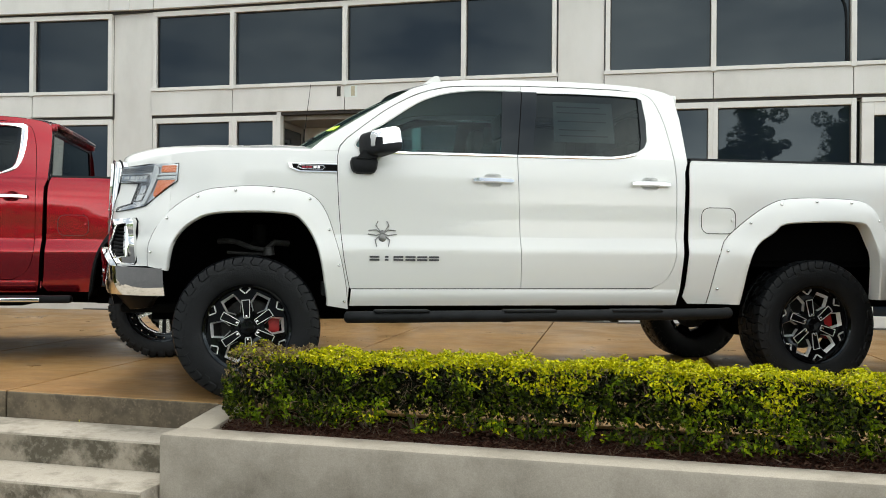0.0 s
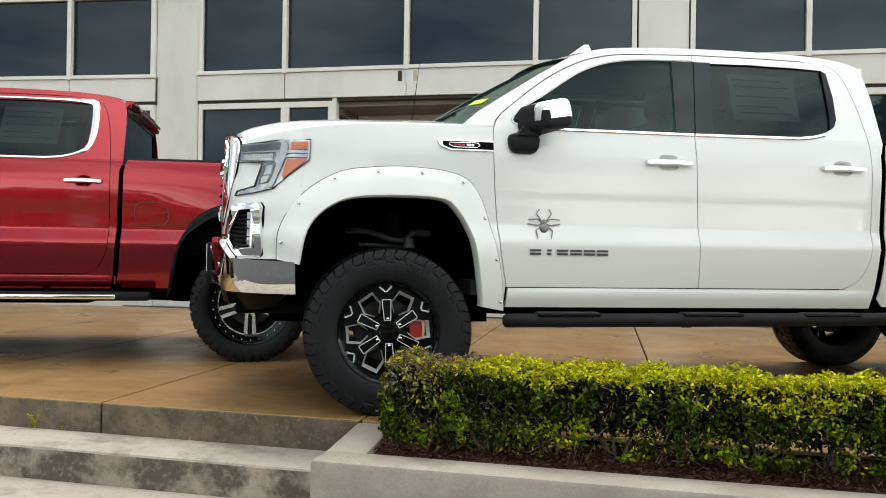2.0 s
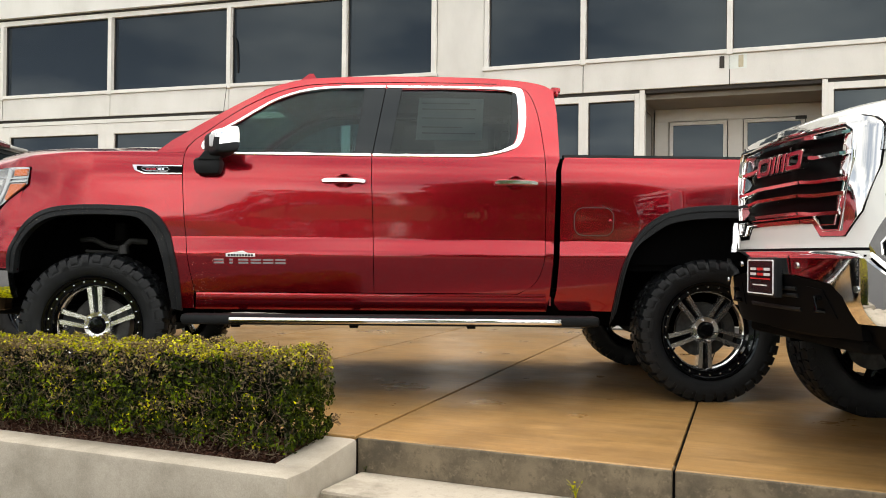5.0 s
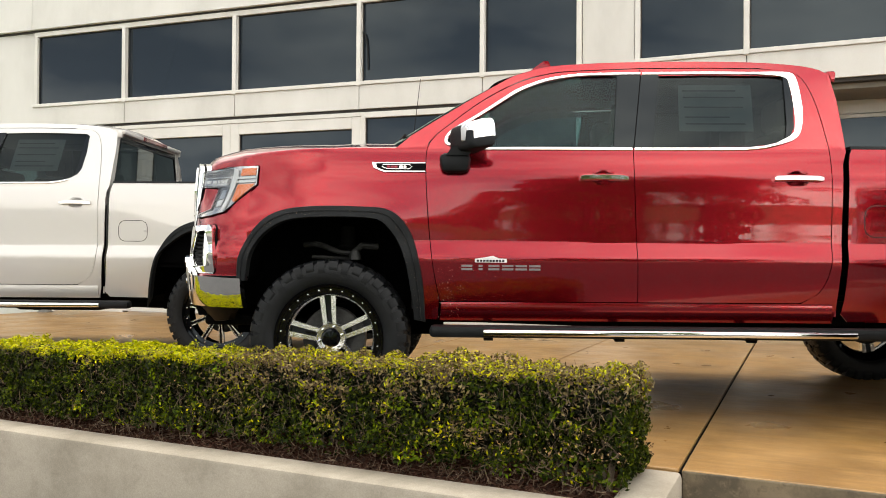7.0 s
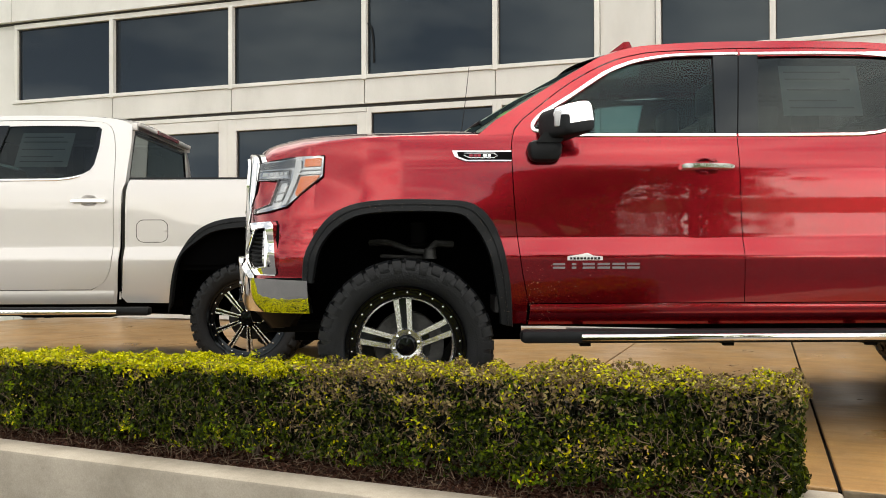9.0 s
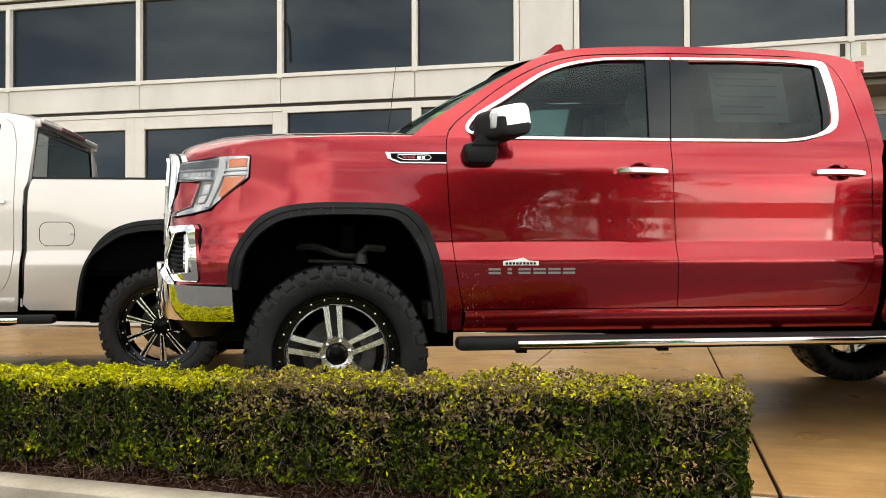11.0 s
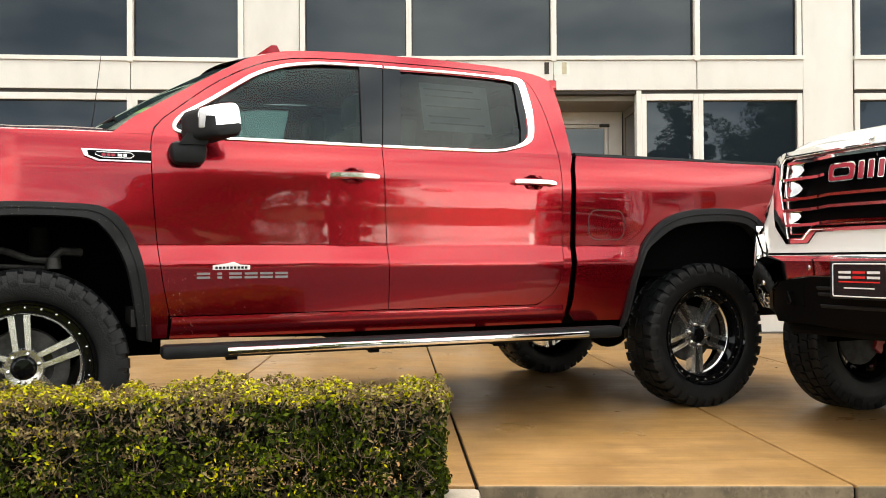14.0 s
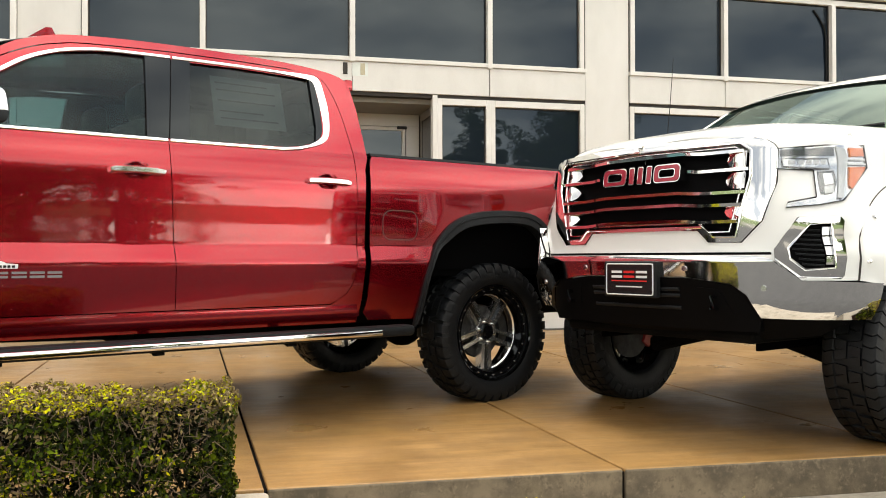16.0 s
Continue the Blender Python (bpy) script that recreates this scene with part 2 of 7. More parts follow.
def concrete(name, tones, stain, stain_amount, rough, dirt=0.35, scale=1.0, blotch=0.3, edge=(0.46, 0.72), streak=0.0):
    """Weathered concrete: broad blotches, darker run-off stains, pale bloom and pitting."""
    m = material(name, tones[0], 0.8)
    n, l = m.node_tree.nodes, m.node_tree.links
    b = n["Principled BSDF"]
    tc = n.new("ShaderNodeTexCoord")

    def noise_at(s, detail, stretch=(1, 1, 1), seed=0.0):
        mp = n.new("ShaderNodeMapping")
        mp.inputs["Scale"].default_value = stretch
        mp.inputs["Location"].default_value = (seed, seed * 1.7, seed * 0.3)
        l.new(tc.outputs["Object"], mp.inputs["Vector"])
        x = n.new("ShaderNodeTexNoise")
        x.inputs["Scale"].default_value = s * scale
        x.inputs["Detail"].default_value = detail
        x.inputs["Roughness"].default_value = 0.6
        l.new(mp.outputs["Vector"], x.inputs["Vector"])
        return x.outputs["Fac"]

    def ramp(fac, lo, hi, c0, c1):
        r = n.new("ShaderNodeValToRGB")
        r.color_ramp.elements[0].position, r.color_ramp.elements[1].position = lo, hi
        r.color_ramp.elements[0].color, r.color_ramp.elements[1].color = (*c0, 1), (*c1, 1)
        l.new(fac, r.inputs["Fac"])
        return r.outputs["Color"]

    def blend(a, c, fac, kind="MIX"):
        x = n.new("ShaderNodeMix")
        x.data_type, x.blend_type = "RGBA", kind
        l.new(a, x.inputs["A"])
        l.new(c, x.inputs["B"])
        if isinstance(fac, float):
            x.inputs["Factor"].default_value = fac
        else:
            l.new(fac, x.inputs["Factor"])
        return x.outputs["Result"]

    base = ramp(noise_at(1.4, 9), 0.3, 0.7, tones[0], tones[1])
    spots = ramp(noise_at(2.6, 9, seed=3.1), *edge, (0, 0, 0), (stain_amount,) * 3)
    stained = ramp(noise_at(24, 5, seed=8.0), 0.3, 0.7, stain, tuple(0.8 * v for v in stain))
    colour = blend(base, stained, spots)
    fleck = ramp(noise_at(15, 7, seed=14.0), 0.50, 0.62, (0, 0, 0), (blotch,) * 3)
    colour = blend(colour, ramp(noise_at(40, 4, seed=19.0), 0.35, 0.65, tuple(0.55 * v for v in tones[0]), tones[1]), fleck)
    grain = ramp(noise_at(160, 4, seed=5.0), 0.25, 0.75, (0.3, 0.3, 0.3), (0.7, 0.7, 0.7))
    colour = blend(colour, grain, dirt, "OVERLAY")
    if streak:
        # trowel streaks along the slab and pale worn spots
        drawn = ramp(noise_at(9, 8, (0.22, 2.2, 1.0), 23.0), 0.34, 0.66, (0.36, 0.36, 0.36), (0.64, 0.64, 0.64))
        colour = blend(colour, drawn, streak, "OVERLAY")
        worn = ramp(noise_at(11, 6, (0.6, 1.5, 1.0), 31.0), 0.63, 0.74, (0, 0, 0), (0.5, 0.5, 0.5))
        pale = ramp(noise_at(60, 3, seed=37.0), 0.3, 0.7, tones[1], tuple(1.55 * v for v in tones[1]))
        colour = blend(colour, pale, worn)
    l.new(colour, b.inputs["Base Color"])
    mr = n.new("ShaderNodeMapRange")
    mr.inputs["From Min"].default_value, mr.inputs["From Max"].default_value = 0.3, 0.7
    mr.inputs["To Min"].default_value, mr.inputs["To Max"].default_value = rough
    l.new(noise_at(1.9, 6, seed=11.0), mr.inputs["Value"])
    l.new(mr.outputs["Result"], b.inputs["Roughness"])
    bp = n.new("ShaderNodeBump")
    bp.inputs["Strength"].default_value = 0.25
    bp.inputs["Distance"].default_value = 0.004
    l.new(noise_at(90, 5, seed=2.0), bp.inputs["Height"])
    l.new(bp.outputs["Normal"], b.inputs["Normal"])
    return m


SLAB = concrete("tan_stained_concrete", [(0.285, 0.158, 0.050), (0.37, 0.218, 0.084)], (0.185, 0.102, 0.036), 0.7, (0.24, 0.50), 0.55, 1.0, 0.30, streak=0.6)
SLAB_EDGE = concrete("slab_edge_concrete", [(0.135, 0.105, 0.065), (0.20, 0.155, 0.10)], (0.07, 0.056, 0.036), 0.85, (0.7, 0.9), 0.4, 1.6, 0.75, (0.44, 0.60))
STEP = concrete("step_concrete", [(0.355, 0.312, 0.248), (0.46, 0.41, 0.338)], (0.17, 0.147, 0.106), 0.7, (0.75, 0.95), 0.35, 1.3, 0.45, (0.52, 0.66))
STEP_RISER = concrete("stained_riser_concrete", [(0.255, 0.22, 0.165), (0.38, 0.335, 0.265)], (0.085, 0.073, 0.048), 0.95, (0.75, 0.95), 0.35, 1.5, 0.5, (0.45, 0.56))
PLANTER = concrete("planter_concrete", [(0.318, 0.280, 0.222), (0.41, 0.365, 0.298)], (0.195, 0.168, 0.126), 0.8, (0.75, 0.95), 0.38, 1.0, 0.2)
PAVING = concrete("grey_paving", [(0.085, 0.08, 0.072), (0.12, 0.115, 0.105)], (0.06, 0.056, 0.052), 0.5, (0.7, 0.9))
LANE = concrete("pale_lane_concrete", [(0.20, 0.19, 0.17), (0.27, 0.255, 0.23)], (0.13, 0.12, 0.105), 0.5, (0.7, 0.9))
ASPHALT = varied("asphalt", [(0.04, 0.04, 0.042), (0.065, 0.064, 0.064)], 2.0, (0.7, 0.9), bump=0.3, bump_scale=200)
LAWN = varied("lawn", [(0.06, 0.10, 0.02), (0.11, 0.16, 0.035)], 3.0, (0.8, 0.95), bump=0.5, bump_scale=90)
MULCH = varied("mulch", [(0.026, 0.010, 0.006), (0.070, 0.028, 0.017), (0.11, 0.052, 0.034)], 22, (0.85, 0.97), bump=1.0, bump_scale=110, fine=0.5)


def leaf_material(name, tones, rough=0.36):
    m = material(name, tones[0], rough, 0, 0, 0.10)
    n, l = m.node_tree.nodes, m.node_tree.links
    b = n["Principled BSDF"]
    g = n.new("ShaderNodeNewGeometry")
    r = n.new("ShaderNodeValToRGB")
    e = r.color_ramp.elements
    e[0].color, e[1].color = (*tones[0], 1), (*tones[-1], 1)
    for k, t in enumerate(tones[1:-1], 1):
        x = e.new(k / (len(tones) - 1))
        x.color = (*t, 1)
    l.new(g.outputs["Random Per Island"], r.inputs["Fac"])
    l.new(r.outputs["Color"], b.inputs["Base Color"])
    tr = n.new("ShaderNodeBsdfTranslucent")
    l.new(r.outputs["Color"], tr.inputs["Color"])
    mix = n.new("ShaderNodeMixShader")
    mix.inputs["Fac"].default_value = 0.16
    l.new(b.outputs["BSDF"], mix.inputs[1])
    l.new(tr.outputs["BSDF"], mix.inputs[2])
    l.new(mix.outputs["Shader"], n["Material Output"].inputs["Surface"])
    return m


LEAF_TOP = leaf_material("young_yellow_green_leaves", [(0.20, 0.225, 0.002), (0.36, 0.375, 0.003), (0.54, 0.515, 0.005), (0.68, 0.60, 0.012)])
# the near-black end of these tones stands for shade between clumps
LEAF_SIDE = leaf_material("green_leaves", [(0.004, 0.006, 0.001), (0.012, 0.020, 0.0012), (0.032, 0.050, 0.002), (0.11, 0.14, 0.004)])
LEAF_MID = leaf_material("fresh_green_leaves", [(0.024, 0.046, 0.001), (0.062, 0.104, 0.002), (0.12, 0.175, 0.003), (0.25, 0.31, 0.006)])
# near-black tones put the hedge's inner shade into the colour
LEAF_INNER = leaf_material("inner_shade_leaves", [(0.004, 0.005, 0.002), (0.010, 0.013, 0.004), (0.022, 0.020, 0.008)])
LEAF_DRY = leaf_material("dry_brown_leaves", [(0.085, 0.052, 0.028), (0.19, 0.135, 0.065), (0.33, 0.265, 0.12)], 0.7)
LEAF_TREE = leaf_material("tree_leaves", [(0.05, 0.085, 0.022), (0.10, 0.155, 0.04), (0.15, 0.205, 0.06)], 0.5)


# ---- mesh helpers ----
from mathutils.geometry import tessellate_polygon


def mesh_of(name, verts, faces, mat, normals=None, smooth=False):
    me = bpy.data.meshes.new(name)
    me.from_pydata([tuple(v) for v in verts], [], faces)
    if mat:
        me.materials.append(mat)
    if smooth or normals is not None:
        me.shade_smooth()
    if normals is not None:
        me.normals_split_custom_set_from_vertices([tuple(x) for x in normals])
    me.update()
    return me


def link(name, me, parent=None, label="", m=None):
    ob = new(name, me)
    if parent is not None:
        ob.parent = parent
    if m is not None:
        ob.matrix_local = m
    if label:
        ob["label"] = label
    return ob


def part(name, bm, mat, parent, label="", smooth=False, bevel=0.0):
    me = bpy.data.meshes.new(name)
    bm.to_mesh(me)
    bm.free()
    me.materials.append(mat)
    if smooth:
        me.shade_smooth()
        me.set_sharp_from_angle(angle=radians(38))
    ob = link(name, me, parent, label)
    return ob


def base(name, m, label, category, group="", kind=""):
    ob = new(name)
    ob.matrix_world = m
    return tagged(ob, label, category, group, kind)


def add_box(bm, lo, hi, bevel=0.0, m=None):
    x0, y0, z0 = lo
    x1, y1, z1 = hi
    v = [bm.verts.new(p) for p in ((x0, y0, z0), (x1, y0, z0), (x1, y1, z0), (x0, y1, z0), (x0, y0, z1), (x1, y0, z1), (x1, y1, z1), (x0, y1, z1))]
    f = [bm.faces.new([v[i] for i in q]) for q in ((3, 2, 1, 0), (4, 5, 6, 7), (0, 1, 5, 4), (1, 2, 6, 5), (2, 3, 7, 6), (3, 0, 4, 7))]
    if bevel:
        es = list({e for q in f for e in q.edges})
        res = bmesh.ops.bevel(bm, geom=es, offset=bevel, segments=2, affect="EDGES", profile=0.5)
        vs = list({x for q in res["faces"] for x in q.verts} | {x for x in v if x.is_valid})
    else:
        vs = v
    if m is not None:
        for x in vs:
            x.co = m @ x.co
    return vs


def box_bm(lo, hi, bevel=0.0):
    bm = bmesh.new()
    add_box(bm, lo, hi, bevel)
    return bm


def add_prism(bm, poly, z0, z1, m=None, top_scale=1.0):
    """A polygon in x, y drawn up from z0 to z1."""
    cx = sum(p[0] for p in poly) / len(poly)
    cy = sum(p[1] for p in poly) / len(poly)
    a = [bm.verts.new((x, y, z0)) for x, y in poly]
    b = [bm.verts.new((cx + (x - cx) * top_scale, cy + (y - cy) * top_scale, z1)) for x, y in poly]
    k = len(poly)
    bm.faces.new(a[::-1])
    bm.faces.new(b)
    for i in range(k):
        bm.faces.new((a[i], a[(i + 1) % k], b[(i + 1) % k], b[i]))
    if m is not None:
        for x in a + b:
            x.co = m @ x.co


def add_lathe(bm, profile, seg=48, m=None, closed=False):
    """Turns (r, h) pairs round the z axis."""
    rings = []
    for r, h in profile:
        rings.append([bm.verts.new((r * math.cos(2 * math.pi * i / seg), r * math.sin(2 * math.pi * i / seg), h)) for i in range(seg)])
    pairs = list(zip(rings, rings[1:]))
    if closed:
        pairs.append((rings[-1], rings[0]))
    for p, q in pairs:
        for i in range(seg):
            bm.faces.new((p[i], p[(i + 1) % seg], q[(i + 1) % seg], q[i]))
    if m is not None:
        for ring in rings:
            for x in ring:
                x.co = m @ x.co
    return rings


def add_tube(bm, pts, radius, seg=8):
    """A round bar along points."""
    pts = [Vector(p) for p in pts]
    rings = []
    for i, p in enumerate(pts):
        d = (pts[min(i + 1, len(pts) - 1)] - pts[max(i - 1, 0)]).normalized()
        up = Vector((0, 0, 1)) if abs(d.z) < 0.9 else Vector((1, 0, 0))
        a = d.cross(up).normalized()
        b = a.cross(d)
        r = radius if not isinstance(radius, (list, tuple)) else radius[i]
        rings.append([bm.verts.new(p + (a * math.cos(t) + b * math.sin(t)) * r) for t in (2 * math.pi * k / seg for k in range(seg))])
    for p, q in zip(rings, rings[1:]):
        for i in range(seg):
            bm.faces.new((p[i], p[(i + 1) % seg], q[(i + 1) % seg], q[i]))
    bm.faces.new(rings[0][::-1])
    bm.faces.new(rings[-1])


def spline(pts, n=6, closed=False):
    """A smooth line through points of any dimension."""
    p = [np.array(q, float) for q in pts]
    k = len(p)
    out = []
    for i in range(k if closed else k - 1):
        if closed:
            a, b, c, d = p[i - 1], p[i], p[(i + 1) % k], p[(i + 2) % k]
        else:
            a, b, c, d = p[max(i - 1, 0)], p[i], p[i + 1], p[min(i + 2, k - 1)]
        for j in range(n):
            t = j / n
            out.append(0.5 * (2 * b + (c - a) * t + (2 * a - 5 * b + 4 * c - d) * t * t + (3 * b - a - 3 * c + d) * t ** 3))
    if not closed:
        out.append(p[-1])
    return [tuple(float(v) for v in q) for q in out]


def patch(poly, place, thick=0.012, step=(0.05, 0.05), rim=True, holes=()):
    """A sheet with the outline poly (x, y) and holes, laid onto place(x, y, out): verts, faces and normals. Its rim goes down by thick."""
    bm = bmesh.new()
    loops = [[Vector((x, y, 0)) for x, y in q] for q in (poly, *holes)]
    flat = [bm.verts.new(v) for q in loops for v in q]
    for t in tessellate_polygon(loops):
        try:
            f = bm.faces.new([flat[i] for i in t])
        except ValueError:
            continue
        f.normal_update()
        if f.normal.z < 0:
            f.normal_flip()
    for axis in (0, 1):
        lo, hi = min(p[axis] for p in poly), max(p[axis] for p in poly)
        k = math.ceil(lo / step[axis])
        while k * step[axis] < hi:
            at = [0, 0, 0]
            at[axis] = k * step[axis]
            no = [0, 0, 0]
            no[axis] = 1
            bmesh.ops.bisect_plane(bm, geom=bm.verts[:] + bm.edges[:] + bm.faces[:], dist=1e-5, plane_co=at, plane_no=no)
            k += 1
    bmesh.ops.remove_doubles(bm, verts=bm.verts[:], dist=1e-5)
    bm.verts.index_update()
    verts, faces, normals = [], [], []
    e = 1e-3
    for v in bm.verts:
        x, y = v.co.x, v.co.y
        p = np.array(place(x, y, 0.0))
        dx = np.array(place(x + e, y, 0.0)) - np.array(place(x - e, y, 0.0))
        dy = np.array(place(x, y + e, 0.0)) - np.array(place(x, y - e, 0.0))
        nn = np.cross(dx, dy)
        nn /= max(np.linalg.norm(nn), 1e-12)
        out = np.array(place(x, y, 0.01)) - p
        s = 1 if nn @ out > 0 else -1
        verts.append(p)
        normals.append(nn * s)
        flip = s < 0
    for f in bm.faces:
        ids = [v.index for v in f.verts]
        faces.append(ids[::-1] if flip else ids)
    if rim:
        for ed in bm.edges:
            if len(ed.link_faces) == 1:
                a, b = ed.verts
                f = ed.link_faces[0]
                order = [v.index for v in f.verts]
                if order[(order.index(a.index) + 1) % len(order)] != b.index:
                    a, b = b, a
                k = len(verts)
                q = [np.array(place(a.co.x, a.co.y, 0.0)), np.array(place(b.co.x, b.co.y, 0.0)), np.array(place(b.co.x, b.co.y, -thick)), np.array(place(a.co.x, a.co.y, -thick))]
                wn_ = np.cross(q[3] - q[0], q[1] - q[0])
                wn_ = wn_ / max(np.linalg.norm(wn_), 1e-12) * (-1 if flip else 1)
                verts += q
                normals += [wn_] * 4
                faces.append([k, k + 1, k + 2, k + 3] if flip else [k + 3, k + 2, k + 1, k])
    bm.free()
    return verts, faces, normals


def patch_part(name, poly, place, mat, parent, label="", thick=0.012, step=(0.05, 0.05), rim=True, holes=()):
    v, f, nn = patch(poly, place, thick, step, rim, holes)
    return link(name, mesh_of(name, v, f, mat, nn), parent, label)


def grid_part(name, rows, mat, parent, label="", flip=False, smooth=True):
    """Rows of points, joined into a smooth sheet."""
    k = len(rows[0])
    verts = [p for r in rows for p in r]
    faces = []
    for i in range(len(rows) - 1):
        for j in range(k - 1):
            q = [i * k + j, i * k + j + 1, (i + 1) * k + j + 1, (i + 1) * k + j]
            faces.append(q[::-1] if flip else q)
    return link(name, mesh_of(name, verts, faces, mat, None, smooth), parent, label)


# ---- ground, terrace, steps and planters ----
TERRACE = pose(-3.80, 4.995, 0, 0, 0, -1.8)
LOW = -0.64

ground_bm = bmesh.new()
g0 = [ground_bm.verts.new(p) for p in ((-900, -900, LOW - 0.02), (900, -900, LOW - 0.02), (900, 900, LOW - 0.02), (-900, 900, LOW - 0.02))]
ground_bm.faces.new(g0)
ground = part("ground", ground_bm, LAWN, None)
tagged(ground, "flat mown green grass reaching the horizon", "ground", kind="structure")
pavement = part("pavement", box_bm((-40, -5.0, LOW - 0.015), (40, 5.2, LOW)), ASPHALT, None)
tagged(pavement, "dark worn asphalt drive below the steps", "pavement", kind="structure")
road = part("road", box_bm((-60, -16.0, LOW - 0.016), (60, -5.0, LOW - 0.01)), LANE, None)
tagged(road, "pale worn concrete car park lane across from the terrace", "road", kind="structure")

# the terrace: separate cast slabs with open joints
terrace = base("floor", TERRACE, "tan stained concrete forecourt cast in long slabs", "floor", kind="structure")
JOINTS = [-11.9, -10.4, -8.9, -7.4, -5.95, -4.48, -3.0, -1.5, 0.0, 1.5, 3.05, 4.6, 6.1, 7.6, 9.1]
for a, b in zip(JOINTS, JOINTS[1:]):
    bm = bmesh.new()
    gap = 0.006
    add_box(bm, (a + gap, 0.004, -0.02), (b - gap, 7.9, 0.0), 0.006)
    for v in bm.verts:
        if abs(v.co.x + 1.5) < 0.03:
            v.co.x += 0.0015 if v.co.x > -1.5 else -0.0015
    for v in bm.verts:
        v.co.x -= 0.074 * v.co.y
    part("slab", bm, SLAB, terrace)
under = part("slab_bed", box_bm((-12, 0.02, -0.62), (9.2, 7.9, -0.015)), UNDER, terrace)
kerb = base("terrace_edge", TERRACE, "weathered brown concrete riser along the terrace front", "edge", kind="structure")
for a, b in ((-1.5, 0.0), (0.0, 1.5)):
    bm = bmesh.new()
    add_box(bm, (a + 0.006, 0.0, -0.64), (b - 0.006, 0.1, -0.003), 0.008)
    part("riser", bm, SLAB_EDGE, kerb)

steps = base("steps", TERRACE, "pale weathered concrete steps with stained risers", "steps", kind="structure")
for k in range(1, 4):
    bm = bmesh.new()
    add_box(bm, (-1.475, -0.375 * k, LOW), (1.478, -0.375 * (k - 1) + 0.002, -0.163 * k), 0.016)
    st = part("step", bm, STEP, steps, smooth=True)
    # riser facing below the worn nosing: stained, base tone darker than the tread
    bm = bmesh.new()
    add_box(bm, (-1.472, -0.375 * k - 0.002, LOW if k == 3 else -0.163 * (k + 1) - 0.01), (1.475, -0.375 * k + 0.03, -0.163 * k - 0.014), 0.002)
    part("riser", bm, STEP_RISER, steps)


def planter(name, x0, x1, end):
    """A low walled bed along the terrace; end: the side (-1, 1) with the return wall."""
    p = base(name, TERRACE, "smooth grey concrete planter wall filled with mulch", "planter", kind="structure")
    bm = bmesh.new()
    bev = 0.022
    wf = 0.205
    vs = add_box(bm, (x0, -0.61, LOW), (x1, -0.61 + wf, -0.058), bev)
    part("front_wall", bm, PLANTER, p, smooth=True)
    bm = bmesh.new()
    xe = (x1 - 0.20, x1) if end > 0 else (x0, x0 + 0.20)
    vs = add_box(bm, (xe[0], -0.61 + wf - 0.03, LOW), (xe[1], -0.004, -0.056), bev)
    for v in vs:
        if v.co.z > -0.2:
            v.co.z += 0.052 * max(0, (v.co.y + 0.435) / 0.43)
    part("side_wall", bm, PLANTER, p, smooth=True)
    # mulch bed with an uneven crust
    bm = bmesh.new()
    xa, xb = (x0, x1 - 0.19) if end > 0 else (x0 + 0.19, x1)
    nx, ny = int((xb - xa) / 0.035), 18
    rng = np.random.default_rng(5)
    rows = []
    for j in range(ny + 1):
        y = -0.42 + 0.46 * j / ny
        row = []
        for i in range(nx + 1):
            x = xa + (xb - xa) * i / nx
            z = -0.105 + 0.05 * min(1, j / 9) + 0.022 * noise.noise((x * 3, y * 3, 1)) + 0.012 * noise.noise((x * 16, y * 16, 4)) + rng.uniform(-0.005, 0.005)
            row.append((x, y, z))
        rows.append(row)
    bm.free()
    grid_part("mulch_bed", rows, MULCH, p, "dark red-brown shredded bark mulch")
    # loose chips
    verts, faces = [], []
    for i in range(int(2600 * (xb - xa))):
        x, y = rng.uniform(xa, xb), rng.uniform(-0.40, 0.0)
        z = -0.095 + 0.05 * min(1, (y + 0.42) / 0.23) + rng.uniform(-0.012, 0.012) + 0.022 * noise.noise((x * 3, y * 3, 1))
        L, wd = rng.uniform(0.005, 0.020), rng.uniform(0.0015, 0.0045)
        t, tilt = rng.uniform(0, 6.28), rng.uniform(-0.5, 0.5)
        c, s = math.cos(t), math.sin(t)
        k = len(verts)
        for a, b in ((-L, -wd), (L, -wd), (L, wd), (-L, wd)):
            verts.append((x + a * c - b * s, y + a * s + b * c, z + a * tilt))
        verts.append((x, y, z + 0.006))
        faces += [(k, k + 1, k + 4), (k + 1, k + 2, k + 4), (k + 2, k + 3, k + 4), (k + 3, k, k + 4)]
    ch = link("mulch_chip", mesh_of("mulch_chip", verts, faces, CHIP), p)
    tagged(ch, kind="stuff")
    return p


CHIP = leaf_material("bark_chips", [(0.03, 0.011, 0.007), (0.06, 0.024, 0.015), (0.10, 0.048, 0.032), (0.15, 0.095, 0.065)], 0.9)
planter("planter_1", -8.4, -1.487, 1)
planter("planter_2", 1.487, 7.4, -1)


# ---- hedges ----
def leaf_cloud(points, normals, size, rng, spread=0.8):
    """Small folded leaves: vertex and face arrays."""
    n = len(points)
    d = normals + rng.normal(0, spread, (n, 3))
    d /= np.linalg.norm(d, axis=1)[:, None]
    t = np.cross(d, rng.normal(0, 1, (n, 3)))
    t /= np.linalg.norm(t, axis=1)[:, None] + 1e-9
    b = np.cross(d, t)
    L = size * rng.uniform(0.65, 1.35, (n, 1))
    W = L * 0.48
    base_, tip = points - t * L, points + t * L
    fold = d * W * 0.35
    left, right = points + b * W + fold, points - b * W + fold
    v = np.stack([base_, right, tip, left], 1).reshape(-1, 3)
    k = np.arange(n)[:, None] * 4
    f = np.concatenate([k + [0, 1, 2], k + [0, 2, 3]], 1).reshape(-1, 3)
    return v, f


